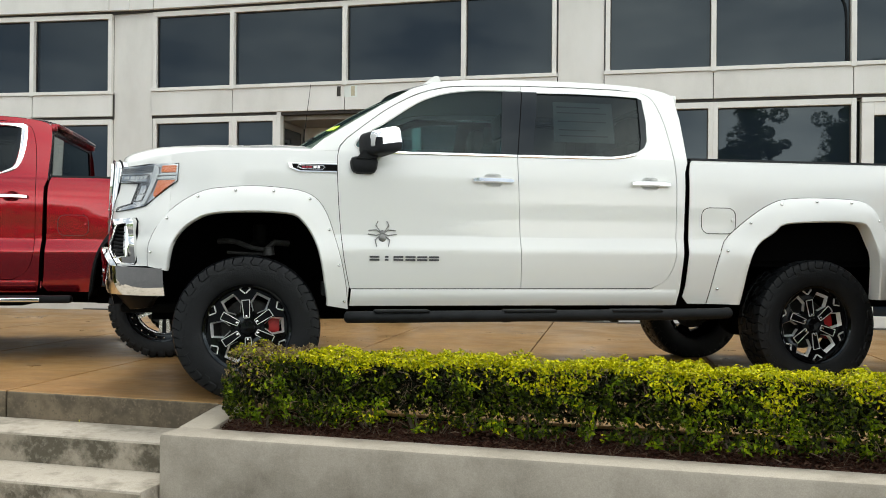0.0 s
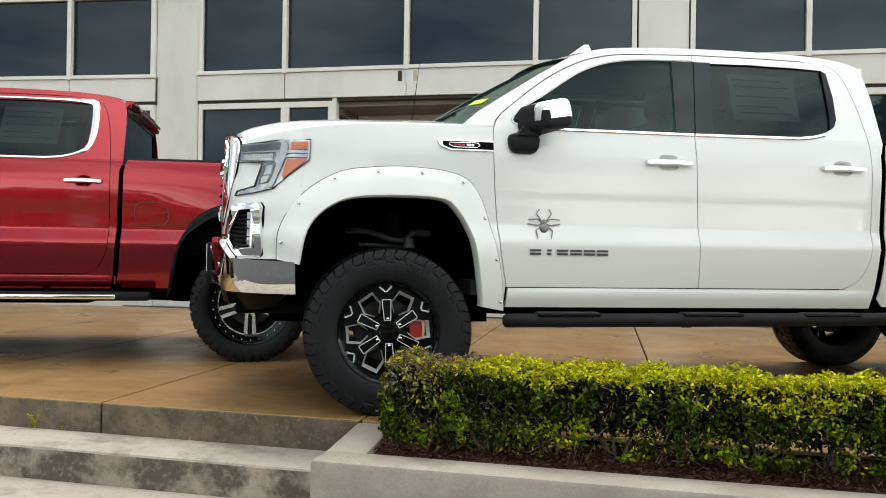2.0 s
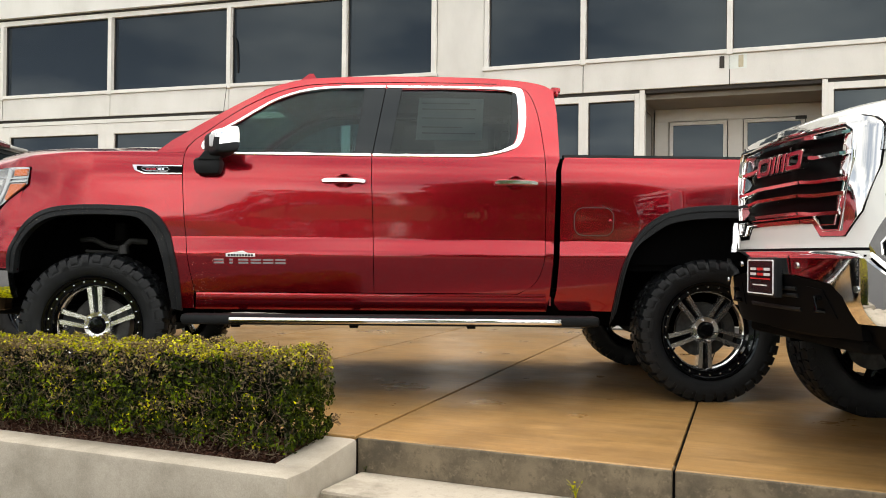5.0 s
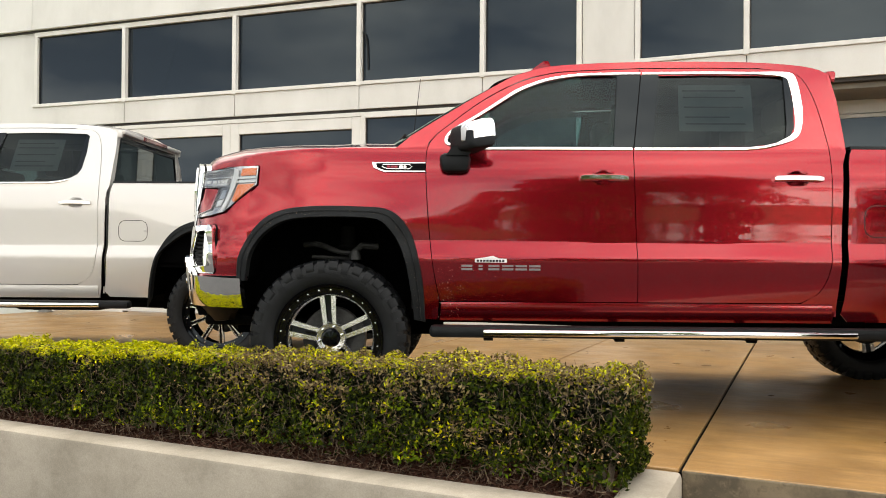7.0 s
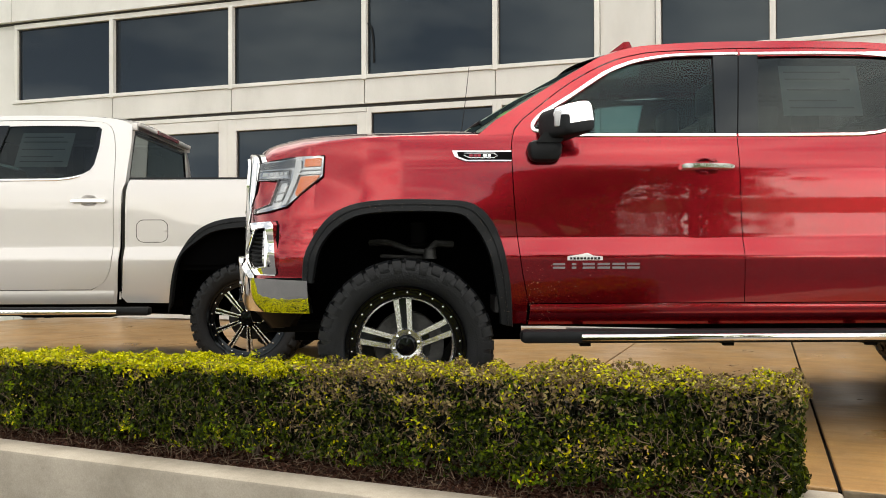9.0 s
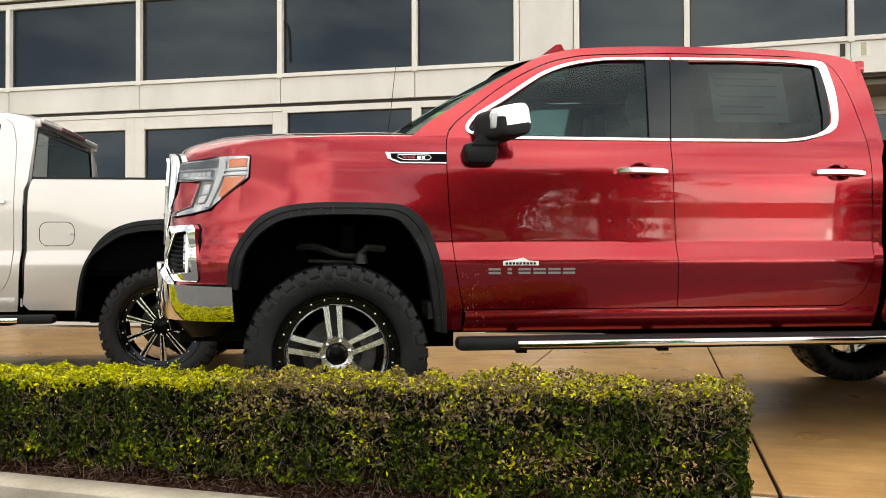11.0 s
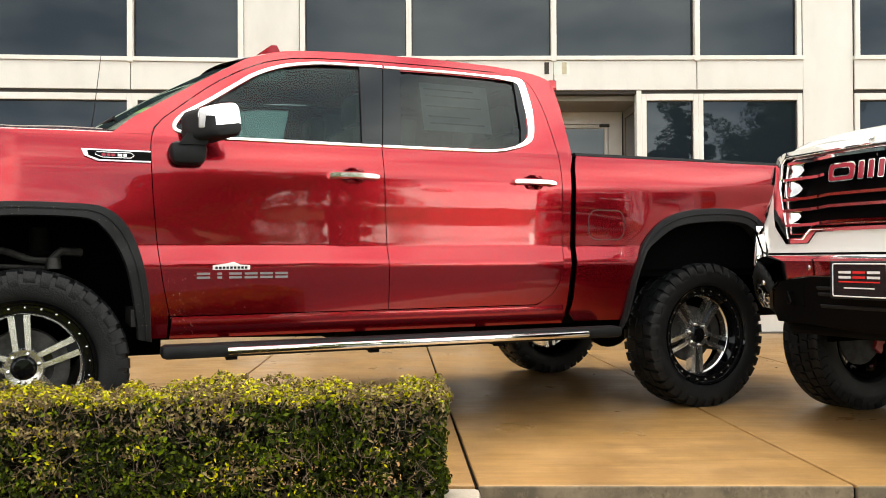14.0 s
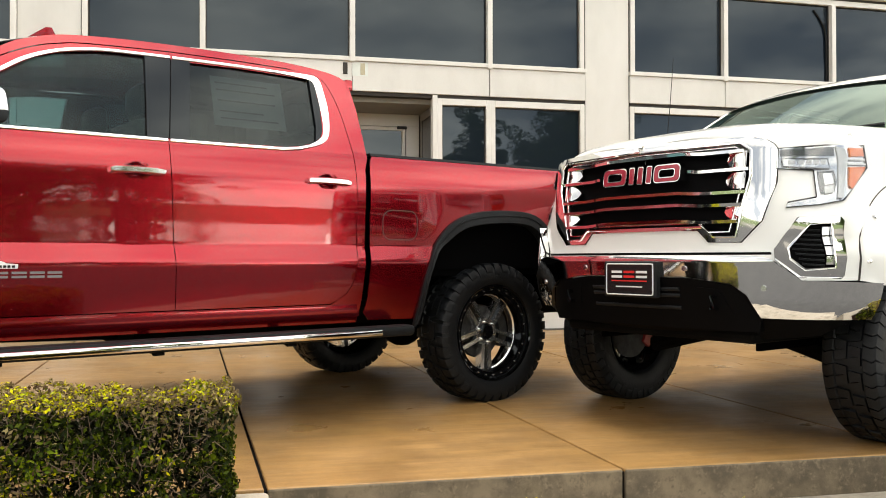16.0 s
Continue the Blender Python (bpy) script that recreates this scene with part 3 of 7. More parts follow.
def mesh_arrays(name, v, f, mat):
    me = bpy.data.meshes.new(name)
    me.vertices.add(len(v))
    me.vertices.foreach_set("co", v.astype(np.float32).ravel())
    me.loops.add(f.size)
    me.loops.foreach_set("vertex_index", f.astype(np.int32).ravel())
    me.polygons.add(len(f))
    me.polygons.foreach_set("loop_start", np.arange(0, f.size, f.shape[1], dtype=np.int32))
    me.materials.append(mat)
    me.update(calc_edges=True)
    me.validate()
    return me


def hedge(x0, x1, y0, y1, z0, z1, seed, label, dry, ends, slope=0.0, spill=0.05, fresh=0.0, leaf=1.0, twigs=700):
    """A clipped hedge. dry: stretch of x (from, to) where the shoulder has browned. ends: its trimmed end faces."""
    rng = np.random.default_rng(seed)
    h = base("hedge", TERRACE, label, "hedge")
    length = x1 - x0

    def bump(p, k=1.0):
        return np.array([0.026 * k * noise.noise((q[0] * 2.3, q[1] * 2.3, q[2] * 2.3 + seed)) + 0.046 * noise.noise((q[0] * 9, q[1] * 9, q[2] * 9)) + 0.026 * noise.noise((q[0] * 21, q[1] * 21, q[2] * 21)) for q in p])

    sets = {"top": [], "mid": [], "side": [], "dry": []}

    def lean(x):
        return slope * (x - x1)

    def scatter(n, axis, at, sign, lo, hi):
        p = np.empty((n, 3))
        oth = [a for a in range(3) if a != axis]
        for a in oth:
            p[:, a] = rng.uniform(lo[a], hi[a], n)
        p[:, axis] = at
        nn = np.zeros((n, 3))
        nn[:, axis] = sign
        depth = np.abs(rng.normal(0, 0.017, n))
        p[:, axis] += sign * (bump(p) - depth + 0.012)
        # rounded shoulder
        if axis != 2:
            over = np.clip((p[:, 2] - (z1 - 0.06)) / 0.06, 0, 1)
            p[:, axis] -= sign * 0.035 * over ** 2
            p[:, axis] -= sign * 0.05 * np.clip(((z0 + 0.08) - p[:, 2]) / 0.08, 0, 1)
            # gaps near the foot
            gap = np.array([noise.noise((q[0] * 3.1, q[1] * 3.1 + seed, q[2] * 4.0)) for q in p])
            hole = np.array([noise.noise((q[0] * 12, q[1] * 12 + seed, q[2] * 12)) for q in p])
            keep = ((gap < 0.42) & (hole < 0.13)) | (rng.uniform(0, 1, n) < 0.16)
            keep &= (p[:, 2] > z0 + 0.07 * (0.5 + 0.9 * np.array([noise.noise((q[0] * 5, 3.3, seed)) for q in p]))) | (rng.uniform(0, 1, n) < 0.15)
            p, nn = p[keep], nn[keep]
        return p, nn

    lo, hi = (x0, y0, z0), (x1, y1, z1)
    dens = 17000 / leaf ** 1.5
    top, tn = scatter(int(dens * 1.15 * length * (y1 - y0)), 2, z1, 1, lo, hi)
    front, fn = scatter(int(dens * length * (z1 - z0)), 1, y0, -1, lo, hi)
    back, bn = scatter(int(dens * 0.35 * length * (z1 - z0)), 1, y1, 1, lo, hi)
    groups = [(top, tn, True), (front, fn, False), (back, bn, False)]
    for s in ends:
        e, en = scatter(int(1.5 * dens * (y1 - y0) * (z1 - z0)), 0, x1 if s > 0 else x0, s, lo, hi)
        groups.append((e, en, False))
    for p, nn, is_top in groups:
        u = rng.uniform(0, 1, len(p))
        pale = np.array([noise.noise((q[0] * 1.7, q[1] * 1.7 + 9, q[2] * 1.7)) for q in p])
        patchy = np.array([noise.noise((q[0] * 4.5, q[1] * 4.5 + 2, q[2] * 4.5)) for q in p])
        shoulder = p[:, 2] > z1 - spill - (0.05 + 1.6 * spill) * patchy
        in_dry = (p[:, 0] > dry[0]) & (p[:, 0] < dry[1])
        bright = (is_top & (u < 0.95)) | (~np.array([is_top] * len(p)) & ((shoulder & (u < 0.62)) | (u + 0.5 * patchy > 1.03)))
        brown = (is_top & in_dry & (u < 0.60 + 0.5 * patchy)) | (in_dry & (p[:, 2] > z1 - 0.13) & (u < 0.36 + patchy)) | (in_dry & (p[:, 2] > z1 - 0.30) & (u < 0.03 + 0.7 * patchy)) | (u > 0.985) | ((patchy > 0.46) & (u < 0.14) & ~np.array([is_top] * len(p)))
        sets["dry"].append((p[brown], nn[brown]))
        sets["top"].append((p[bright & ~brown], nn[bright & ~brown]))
        # fresh tips on clumps that stand out; near-black leaves paint shade in the hollows
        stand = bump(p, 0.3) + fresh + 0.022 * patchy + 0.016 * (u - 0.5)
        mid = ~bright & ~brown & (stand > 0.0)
        hollow = ~bright & ~brown & ~mid
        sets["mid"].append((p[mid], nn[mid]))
        sets["side"].append((p[hollow], nn[hollow]))
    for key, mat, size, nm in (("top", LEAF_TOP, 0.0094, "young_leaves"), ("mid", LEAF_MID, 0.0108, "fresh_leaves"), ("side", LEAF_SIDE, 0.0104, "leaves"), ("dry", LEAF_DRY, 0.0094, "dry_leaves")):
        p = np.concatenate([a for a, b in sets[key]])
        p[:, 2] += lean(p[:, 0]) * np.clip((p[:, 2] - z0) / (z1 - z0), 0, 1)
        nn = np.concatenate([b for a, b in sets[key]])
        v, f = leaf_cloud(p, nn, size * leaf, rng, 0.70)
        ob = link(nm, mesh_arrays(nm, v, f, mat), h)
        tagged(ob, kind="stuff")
    # twigs near the surface
    verts, faces = [], []
    for i in range(int(twigs * length)):
        px, pz = rng.uniform(x0 + 0.02, x1 - 0.02), rng.uniform(z0 - 0.03, z1 - 0.02)
        face = rng.uniform()
        py = y0 + rng.uniform(-0.01, 0.05) if face < 0.7 else rng.uniform(y0, y1)
        if face >= 0.7:
            pz = z1 - rng.uniform(-0.015, 0.05)
        d = np.array([rng.normal(0, 0.7), rng.normal(-0.2, 0.4), rng.normal(0.6, 0.6)])
        d /= np.linalg.norm(d)
        L = rng.uniform(0.02, 0.075)
        a = np.array([px, py, pz])
        e = a + d * L
        e[1] = max(e[1], y0 - 0.03)
        e[0] = min(max(e[0], x0 - 0.02), x1 + 0.02)
        e[2] = min(e[2], z1 + 0.02)
        a[2] += lean(a[0])
        e[2] += lean(e[0])
        w = np.cross(d, [0.3, 1, 0.2])
        w = w / np.linalg.norm(w) * rng.uniform(0.0010, 0.0026)
        w2 = np.cross(d, w)
        k = len(verts)
        verts += [a + w, a - w, a + w2, e + w * 0.4, e - w * 0.4, e + w2 * 0.4]
        faces += [(k, k + 1, k + 4, k + 3), (k + 1, k + 2, k + 5, k + 4), (k + 2, k, k + 3, k + 5)]
    tw = link("twig_tangle", mesh_of("twig_tangle", verts, faces, TWIG), h)
    tagged(tw, kind="stuff")
    # stems, and inner leaves coloured near black as the shade inside
    bm = bmesh.new()
    x = x0 + 0.15
    while x < x1 - 0.1:
        yc = (y0 + y1) / 2 + rng.uniform(-0.05, 0.05)
        for k in range(4):
            top_ = (min(max(x + rng.uniform(-0.2, 0.2), x0 + 0.08), x1 - 0.08), yc + rng.uniform(-0.11, 0.11), z1 + lean(x) - rng.uniform(0.08, 0.2))
            add_tube(bm, [(x + rng.uniform(-0.02, 0.02), yc, -0.10), ((x + top_[0]) / 2 + rng.uniform(-0.03, 0.03), (yc + top_[1]) / 2, z0 + 0.1), top_], [0.009, 0.007, 0.003], 5)
        x += rng.uniform(0.2, 0.32)
    tagged(part("stem_growth", bm, BARK, h), kind="stuff")
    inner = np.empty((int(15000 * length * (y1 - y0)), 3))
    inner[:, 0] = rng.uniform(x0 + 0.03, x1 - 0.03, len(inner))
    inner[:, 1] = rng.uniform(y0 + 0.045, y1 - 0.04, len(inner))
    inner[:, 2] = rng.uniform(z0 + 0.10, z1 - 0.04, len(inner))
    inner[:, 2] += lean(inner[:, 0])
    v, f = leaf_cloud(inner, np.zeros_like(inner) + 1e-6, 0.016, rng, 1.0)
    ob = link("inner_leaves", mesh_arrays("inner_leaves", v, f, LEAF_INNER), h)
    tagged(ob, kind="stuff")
    return h


hedge(-6.9, -1.625, -0.375, 0.0, -0.035, 0.42, 3, "clipped evergreen hedge, yellow-green on top with browned stretches", (-3.75, -1.5), (1,), 0.02, 0.035, -0.026, 1.04, 900)
hedge(1.74, 6.4, -0.375, 0.0, -0.035, 0.332, 8, "clipped evergreen hedge with bright yellow-green new growth", (1.6, 2.15), (-1,), 0.0, 0.075, -0.007, 1.12, 260)


# ---- the building ----
def facade_bay(prefix, m, x0, x1, mullions, lower, sill=3.31):
    """A bay of tinted glazing in white frames: upper windows, panel band, lower windows. x0, x1: the glass field's ends."""
    edges = [x0] + mullions + [x1]
    for z0, z1 in ((sill, 4.37),):
        w = base(prefix + "_upper", m, "band of dark tinted windows in white frames on the upper floor", "window", kind="structure")
        bm = bmesh.new()
        add_box(bm, (x0 - 0.06, -0.03, z1), (x1 + 0.06, 0.10, z1 + 0.075), 0.006)
        add_box(bm, (x0 - 0.08, -0.055, z0 - 0.052), (x1 + 0.08, 0.10, z0), 0.006)
        add_box(bm, (x0 - 0.06, -0.03, z0), (x0, 0.10, z1), 0.005)
        add_box(bm, (x1, -0.03, z0), (x1 + 0.06, 0.10, z1), 0.005)
        part("window_frame", bm, FRAME, w)
        for k in mullions:
            bm = bmesh.new()
            add_box(bm, (k - 0.032, -0.06, z0 - 0.065), (k + 0.032, 0.06, z1 + 0.002), 0.005)
            part("mullion", bm, FRAME, w)
        for a, b in zip(edges, edges[1:]):
            a2, b2 = a + (0.032 if a != x0 else 0), b - (0.032 if b != x1 else 0)
            bm = bmesh.new()
            add_box(bm, (a2, 0.03, z0), (b2, 0.045, z1))
            part("pane", bm, OFFICE_GLASS, w)
            bm = bmesh.new()
            for q in ((a2, z0, a2 + 0.012, z1), (b2 - 0.012, z0, b2, z1), (a2, z0, b2, z0 + 0.01), (a2, z1 - 0.012, b2, z1)):
                add_box(bm, (q[0], 0.012, q[1]), (q[2], 0.03, q[3]))
            part("gasket", bm, SEAM, w)
    # panel band
    band = base(prefix.replace("window", "wall") + "_band", m, "pale painted wall panels with vertical joints between the storeys", "wall", kind="structure")
    cuts = [x0 - 0.075] + mullions + [x1 + 0.075]
    for a, b in zip(cuts, cuts[1:]):
        bm = bmesh.new()
        add_box(bm, (a + 0.005, -0.03, 2.905), (b - 0.005, 0.12, sill - 0.055), 0.004)
        part("panel", bm, PANEL, band)
    bm = bmesh.new()
    add_box(bm, (x0 - 0.08, 0.0, 2.86), (x1 + 0.08, 0.13, 3.27))
    part("joint_backing", bm, SEAM, band)
    # ground floor glazing
    for a, b, kind in lower:
        w = base(prefix, m, "dark tinted ground floor window in a white frame" if kind == "w" else "glazed double door leaf in a wide white frame", "window" if kind == "w" else "door", kind="structure")
        fr = 0.06 if kind == "w" else 0.14
        z0, z1 = (0.30, 2.86) if kind == "w" else (0.02, 2.80)
        bm = bmesh.new()
        add_box(bm, (a, -0.02, z0), (a + fr, 0.10, z1), 0.005)
        add_box(bm, (b - fr, -0.02, z0), (b, 0.10, z1), 0.005)
        add_box(bm, (a + fr, -0.02, z1 - fr - 0.02), (b - fr, 0.10, z1), 0.005)
        add_box(bm, (a + fr, -0.02, z0), (b - fr, 0.10, z0 + fr), 0.005)
        part("window_frame", bm, FRAME, w)
        part("pane", box_bm((a + fr, 0.03, z0 + fr), (b - fr, 0.045, z1 - fr - 0.02)), OFFICE_GLASS, w)
        bm = bmesh.new()
        for q in ((a + fr, z0 + fr, a + fr + 0.012, z1 - fr - 0.02), (b - fr - 0.012, z0 + fr, b - fr, z1 - fr - 0.02), (a + fr, z1 - fr - 0.032, b - fr, z1 - fr - 0.02)):
            add_box(bm, (q[0], 0.012, q[1]), (q[2], 0.03, q[3]))
        part("gasket", bm, SEAM, w)
        if kind == "w":
            part("base_panel", box_bm((a, -0.02, -0.1), (b, 0.1, 0.297), 0.004), PANEL, w)
        else:
            part("head_trim", box_bm((a, -0.03, 2.803), (b, 0.1, 2.86), 0.004), FRAME, w)
    return band


MID = pose(0, 11.90, 0)
SIDE = pose(-7.39, 11.885, 0, 0, 0, 4.3)

facade_bay("window_1", MID, -6.975, -1.107, [-5.740, -4.018, -2.308], [(-7.03, -5.735, "w"), (-5.735, -5.05, "w"), (-2.97, -2.29, "w"), (-2.29, -1.04, "w")])
facade_bay("window_2", MID, -0.342, 5.6, [0.960, 2.62, 4.3], [(-0.41, 0.96, "w"), (0.96, 2.66, "w"), (2.72, 4.2, "d"), (4.2, 5.66, "w")])
facade_bay("window_3", SIDE, -9.145, -0.372, [-7.395, -5.398, -3.388, -1.606], [(-9.21, -7.4, "w"), (-7.4, -5.47, "d"), (-5.47, -3.36, "d"), (-3.36, -1.59, "w"), (-1.59, -0.31, "w")], sill=3.285)


def pier(name, m, x0, x1, proud):
    p = base(name, m, "plain white painted building pier with faint stains", "wall", kind="structure")
    part("shaft", box_bm((x0, -proud, -0.3), (x1, 0.25, 4.452), 0.006), PANEL, p)
    bm = bmesh.new()
    for x in (x0 - 0.012, x1 + 0.002):
        add_box(bm, (x, 0.0, -0.2), (x + 0.010, 0.1, 4.45))
    part("seal", bm, SEAM, p)
    return p


pier("wall_pier_1", MID, -7.70, -7.045, -0.0)
pier("wall_pier_2", MID, -1.025, -0.42, 0.0)
pier("wall_pier_3", MID, 5.68, 6.3, 0.0)
pier("wall_pier_4", SIDE, -10.0, -9.235, 0.0)

# upper wall with its shadow gap, one stretch for each facade plane
for nm, m, a, b, seams in (("wall_top_1", MID, -7.40, 9.0, (-6.995, -1.06, 5.66)), ("wall_top_2", SIDE, -10.0, 0.0, (-9.2, -0.33))):
    top = base(nm, m, "pale painted upper wall above the windows", "wall", kind="structure")
    cuts = [a, *seams, b]
    for p, q in zip(cuts, cuts[1:]):
        part("panel", box_bm((p + 0.004, -0.09, 4.475), (q - 0.004, 0.25, 6.6), 0.006), PANEL, top)
    part("shadow_gap", box_bm((a, -0.03, 4.447), (b, 0.2, 4.474)), SEAM, top)
    part("lintel", box_bm((a, 0.12, 2.86), (b, 0.25, 3.27)), PANEL, top)

# dark boarded wall beyond the last pier, below a steep white verge
annex = base("wall_annex", SIDE, "dark brown horizontal boarding beside a steep white verge", "wall", kind="structure")
for k in range(54):
    part("board", box_bm((-14.0, 0.80 + 0.004 * (k % 3), 0.02 + 0.115 * k), (-10.0, 0.83, 0.02 + 0.115 * k + 0.106)), BOARD, annex)
part("board_backing", box_bm((-14.0, 0.835, -0.3), (-10.0, 0.95, 6.5)), SEAM, annex)
bm = bmesh.new()
add_prism(bm, [(-10.0, 5.03), (-10.0, 6.6), (-14.0, 6.6), (-14.0, -0.2), (-12.5, -0.2)], -0.02, 0.28, Matrix(((1, 0, 0, 0), (0, 0, 1, 0), (0, 1, 0, 0), (0, 0, 0, 1))))
bmesh.ops.recalc_face_normals(bm, faces=bm.faces[:])
part("verge", bm, PANEL, annex)

# recessed entrance with its glazed door
entry = base("entrance", MID, "shaded recessed entrance with a white framed glazed door", "entrance", kind="structure")
part("soffit", box_bm((-5.05, 0.12, 2.80), (-2.97, 1.1, 2.86)), SOFFIT, entry)
part("side_post", box_bm((-5.05, -0.02, -0.1), (-4.99, 0.1, 2.90), 0.004), FRAME, entry)
part("side_post", box_bm((-3.03, -0.02, -0.1), (-2.97, 0.1, 2.90), 0.004), FRAME, entry)
for x in (-5.04, -2.99):
    bm = bmesh.new()
    add_box(bm, (x, 0.1, 0), (x + 0.03, 0.18, 2.8))
    add_box(bm, (x, 0.82, 0), (x + 0.03, 0.90, 2.8))
    add_box(bm, (x, 0.18, 2.70), (x + 0.03, 0.82, 2.8))
    part("side_frame", bm, SOFFIT, entry)
    part("side_pane", box_bm((x + 0.01, 0.18, 0.1), (x + 0.02, 0.82, 2.70)), OFFICE_GLASS, entry)
bm = bmesh.new()
add_box(bm, (-5.0, 0.92, 2.64), (-3.0, 1.02, 2.80), 0.006)
for x in (-5.0, -4.09, -3.18):
    add_box(bm, (x, 0.92, 0), (x + 0.18, 1.02, 2.64), 0.006)
part("door_frame", bm, FRAME, entry)
bm = bmesh.new()
for a, b in ((-4.82, -4.09), (-3.91, -3.18)):
    add_box(bm, (a + 0.01, 0.90, 2.585), (b - 0.01, 0.95, 2.63), 0.004)
    for q in (a + 0.01, b - 0.055):
        add_box(bm, (q, 0.90, 0.05), (q + 0.045, 0.95, 2.585), 0.004)
part("door_leaf_frame", bm, FRAME, entry)
for a, b in ((-4.82, -4.09), (-3.91, -3.18)):
    part("door_pane", box_bm((a + 0.05, 0.925, 0.1), (b - 0.05, 0.94, 2.59)), OFFICE_GLASS, entry)
part("door_closer", box_bm((-3.30, 0.875, 2.60), (-3.17, 0.92, 2.64), 0.008), ARM, entry)
part("threshold", box_bm((-5.05, -0.1, -0.2), (-2.97, 1.1, 0.005)), PAVING, entry)

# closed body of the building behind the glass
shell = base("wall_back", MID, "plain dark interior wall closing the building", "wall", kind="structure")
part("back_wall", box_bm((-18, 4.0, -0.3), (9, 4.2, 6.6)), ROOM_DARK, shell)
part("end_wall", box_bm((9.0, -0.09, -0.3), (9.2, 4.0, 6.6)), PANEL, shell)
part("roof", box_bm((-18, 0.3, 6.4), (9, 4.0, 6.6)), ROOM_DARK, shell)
base_strip = part("baseboard", box_bm((-18, -0.12, -0.3), (9, -0.03, 0.018)), PAVING, None)
base_strip.matrix_world = pose(0, 11.93, 0)
tagged(base_strip, "narrow concrete strip along the foot of the facade", "strip", kind="structure")

# bars where the house number stands
numb = base("house_number", MID, "small dark number marks on the pale wall panel", "sign")
bm = bmesh.new()
add_box(bm, (-4.13, -0.038, 3.095), (-4.075, -0.031, 3.235), 0.002)
part("mark", bm, SEAM, numb, "dark number mark")
part("mark_ghost", box_bm((-3.92, -0.036, 3.095), (-3.865, -0.031, 3.235), 0.002), GHOST, numb, "faded tan number mark")
part("backing", box_bm((-4.02, -0.033, 3.08), (-3.83, -0.0305, 3.25)), PAPER, numb)

# black cable looping down inside an upper window
cable = base("cable", SIDE, "thin black cable looped down beside the window mullion", "cable")
bm = bmesh.new()
add_tube(bm, spline([(-3.45, 0.02, 3.80), (-3.43, 0.015, 3.93), (-3.38, 0.01, 3.97), (-3.31, 0.01, 3.92), (-3.28, 0.015, 3.75), (-3.27, 0.02, 3.45)], 6), 0.012, 6)
part("loop", bm, BLACK_PLASTIC, cable, smooth=True)
cable2 = base("cable", MID, "thin black cable running down beside the window mullion", "cable")
bm = bmesh.new()
add_tube(bm, spline([(2.35, 0.02, 4.30), (2.45, 0.015, 4.18), (2.53, 0.01, 4.0), (2.545, 0.012, 3.7), (2.55, 0.02, 3.33)], 6), 0.013, 6)
part("run", bm, BLACK_PLASTIC, cable2, smooth=True)

# steel bollards by the far wall
for x in (-8.9,):
    bl = base("bollard", SIDE @ pose(x + 0.5, -0.55, 0), "short round brushed steel bollard on the forecourt", "bollard")
    bm = bmesh.new()
    add_lathe(bm, [(0.0, 0.9), (0.085, 0.9), (0.09, 0.885), (0.09, 0.012), (0.11, 0.01), (0.11, 0.0)], 28)
    part("post", bm, STEEL, bl, smooth=True)


# ---- trees across the lane, seen in the glass ----
def tree(x, y, h, crown, seed, leaves=170, size=0.085, clumps=6):
    rng = np.random.default_rng(seed)
    t = base("tree", pose(x, y, LOW), "broad leafy green tree across the car park", "tree", "trees across the lane")
    bm = bmesh.new()
    add_tube(bm, [(0, 0, 0), (0.05, 0.02, h * 0.25), (0.0, 0.08, h * 0.5), (0.06, 0.0, h * 0.8)], [0.22, 0.17, 0.12, 0.04], 10)
    tips = []
    for i in range(15):
        a, z = rng.uniform(0, 6.28), h * rng.uniform(0.10, 0.62)
        r = crown * rng.uniform(0.55, 0.95)
        e = (r * math.cos(a), r * math.sin(a), z + h * rng.uniform(0.1, 0.3))
        add_tube(bm, [(0, 0, z), (e[0] * 0.5, e[1] * 0.5, (z + e[2]) / 2 + 0.15), e], [0.08, 0.05, 0.02], 6)
        tips.append(e)
    part("trunk", bm, BARK, t, smooth=True)
    tips.append((0, 0, h * 0.92))
    pts = []
    for e in tips:
        for k in range(clumps):
            c = np.array(e) * (1, 1, 1) + rng.normal(0, 1, 3) * (crown * 0.28, crown * 0.28, h * 0.09)
            r = rng.uniform(0.35, 0.8) * crown * 0.42
            p = rng.normal(0, 1, (leaves, 3))
            p /= np.linalg.norm(p, axis=1)[:, None]
            pts.append(c + p * r * rng.uniform(0.5, 1, (leaves, 1)) ** 0.5 * (1, 1, 0.75))
    p = np.concatenate(pts)
    v, f = leaf_cloud(p, np.zeros_like(p) + (0, 0, 0.4), size, rng, 0.8)
    ob = link("crown", mesh_arrays("crown", v, f, LEAF_TREE), t)
    return t


for i, (x, y, h, c) in enumerate(((3.9, -10.2, 6.9, 1.5), (8.3, -10.8, 7.8, 1.9), (10.2, -17.0, 9.0, 2.3))):
    tree(x, y, h, c, 40 + i, 260, 0.06, 16)
# a far row of the same kind closes the view behind the lane
far_tree = tree(-58, -84, 6.0, 2.9, 47, 150, 0.11)
for k in range(1, 22):
    copy_thing(far_tree, pose(-58 + 5.4 * k, -84 + 5 * math.sin(k * 2.3), LOW, 0, 0, 83 * k) @ Matrix.Scale(0.86 + 0.30 * (0.5 + 0.5 * math.sin(k * 1.9)), 4))


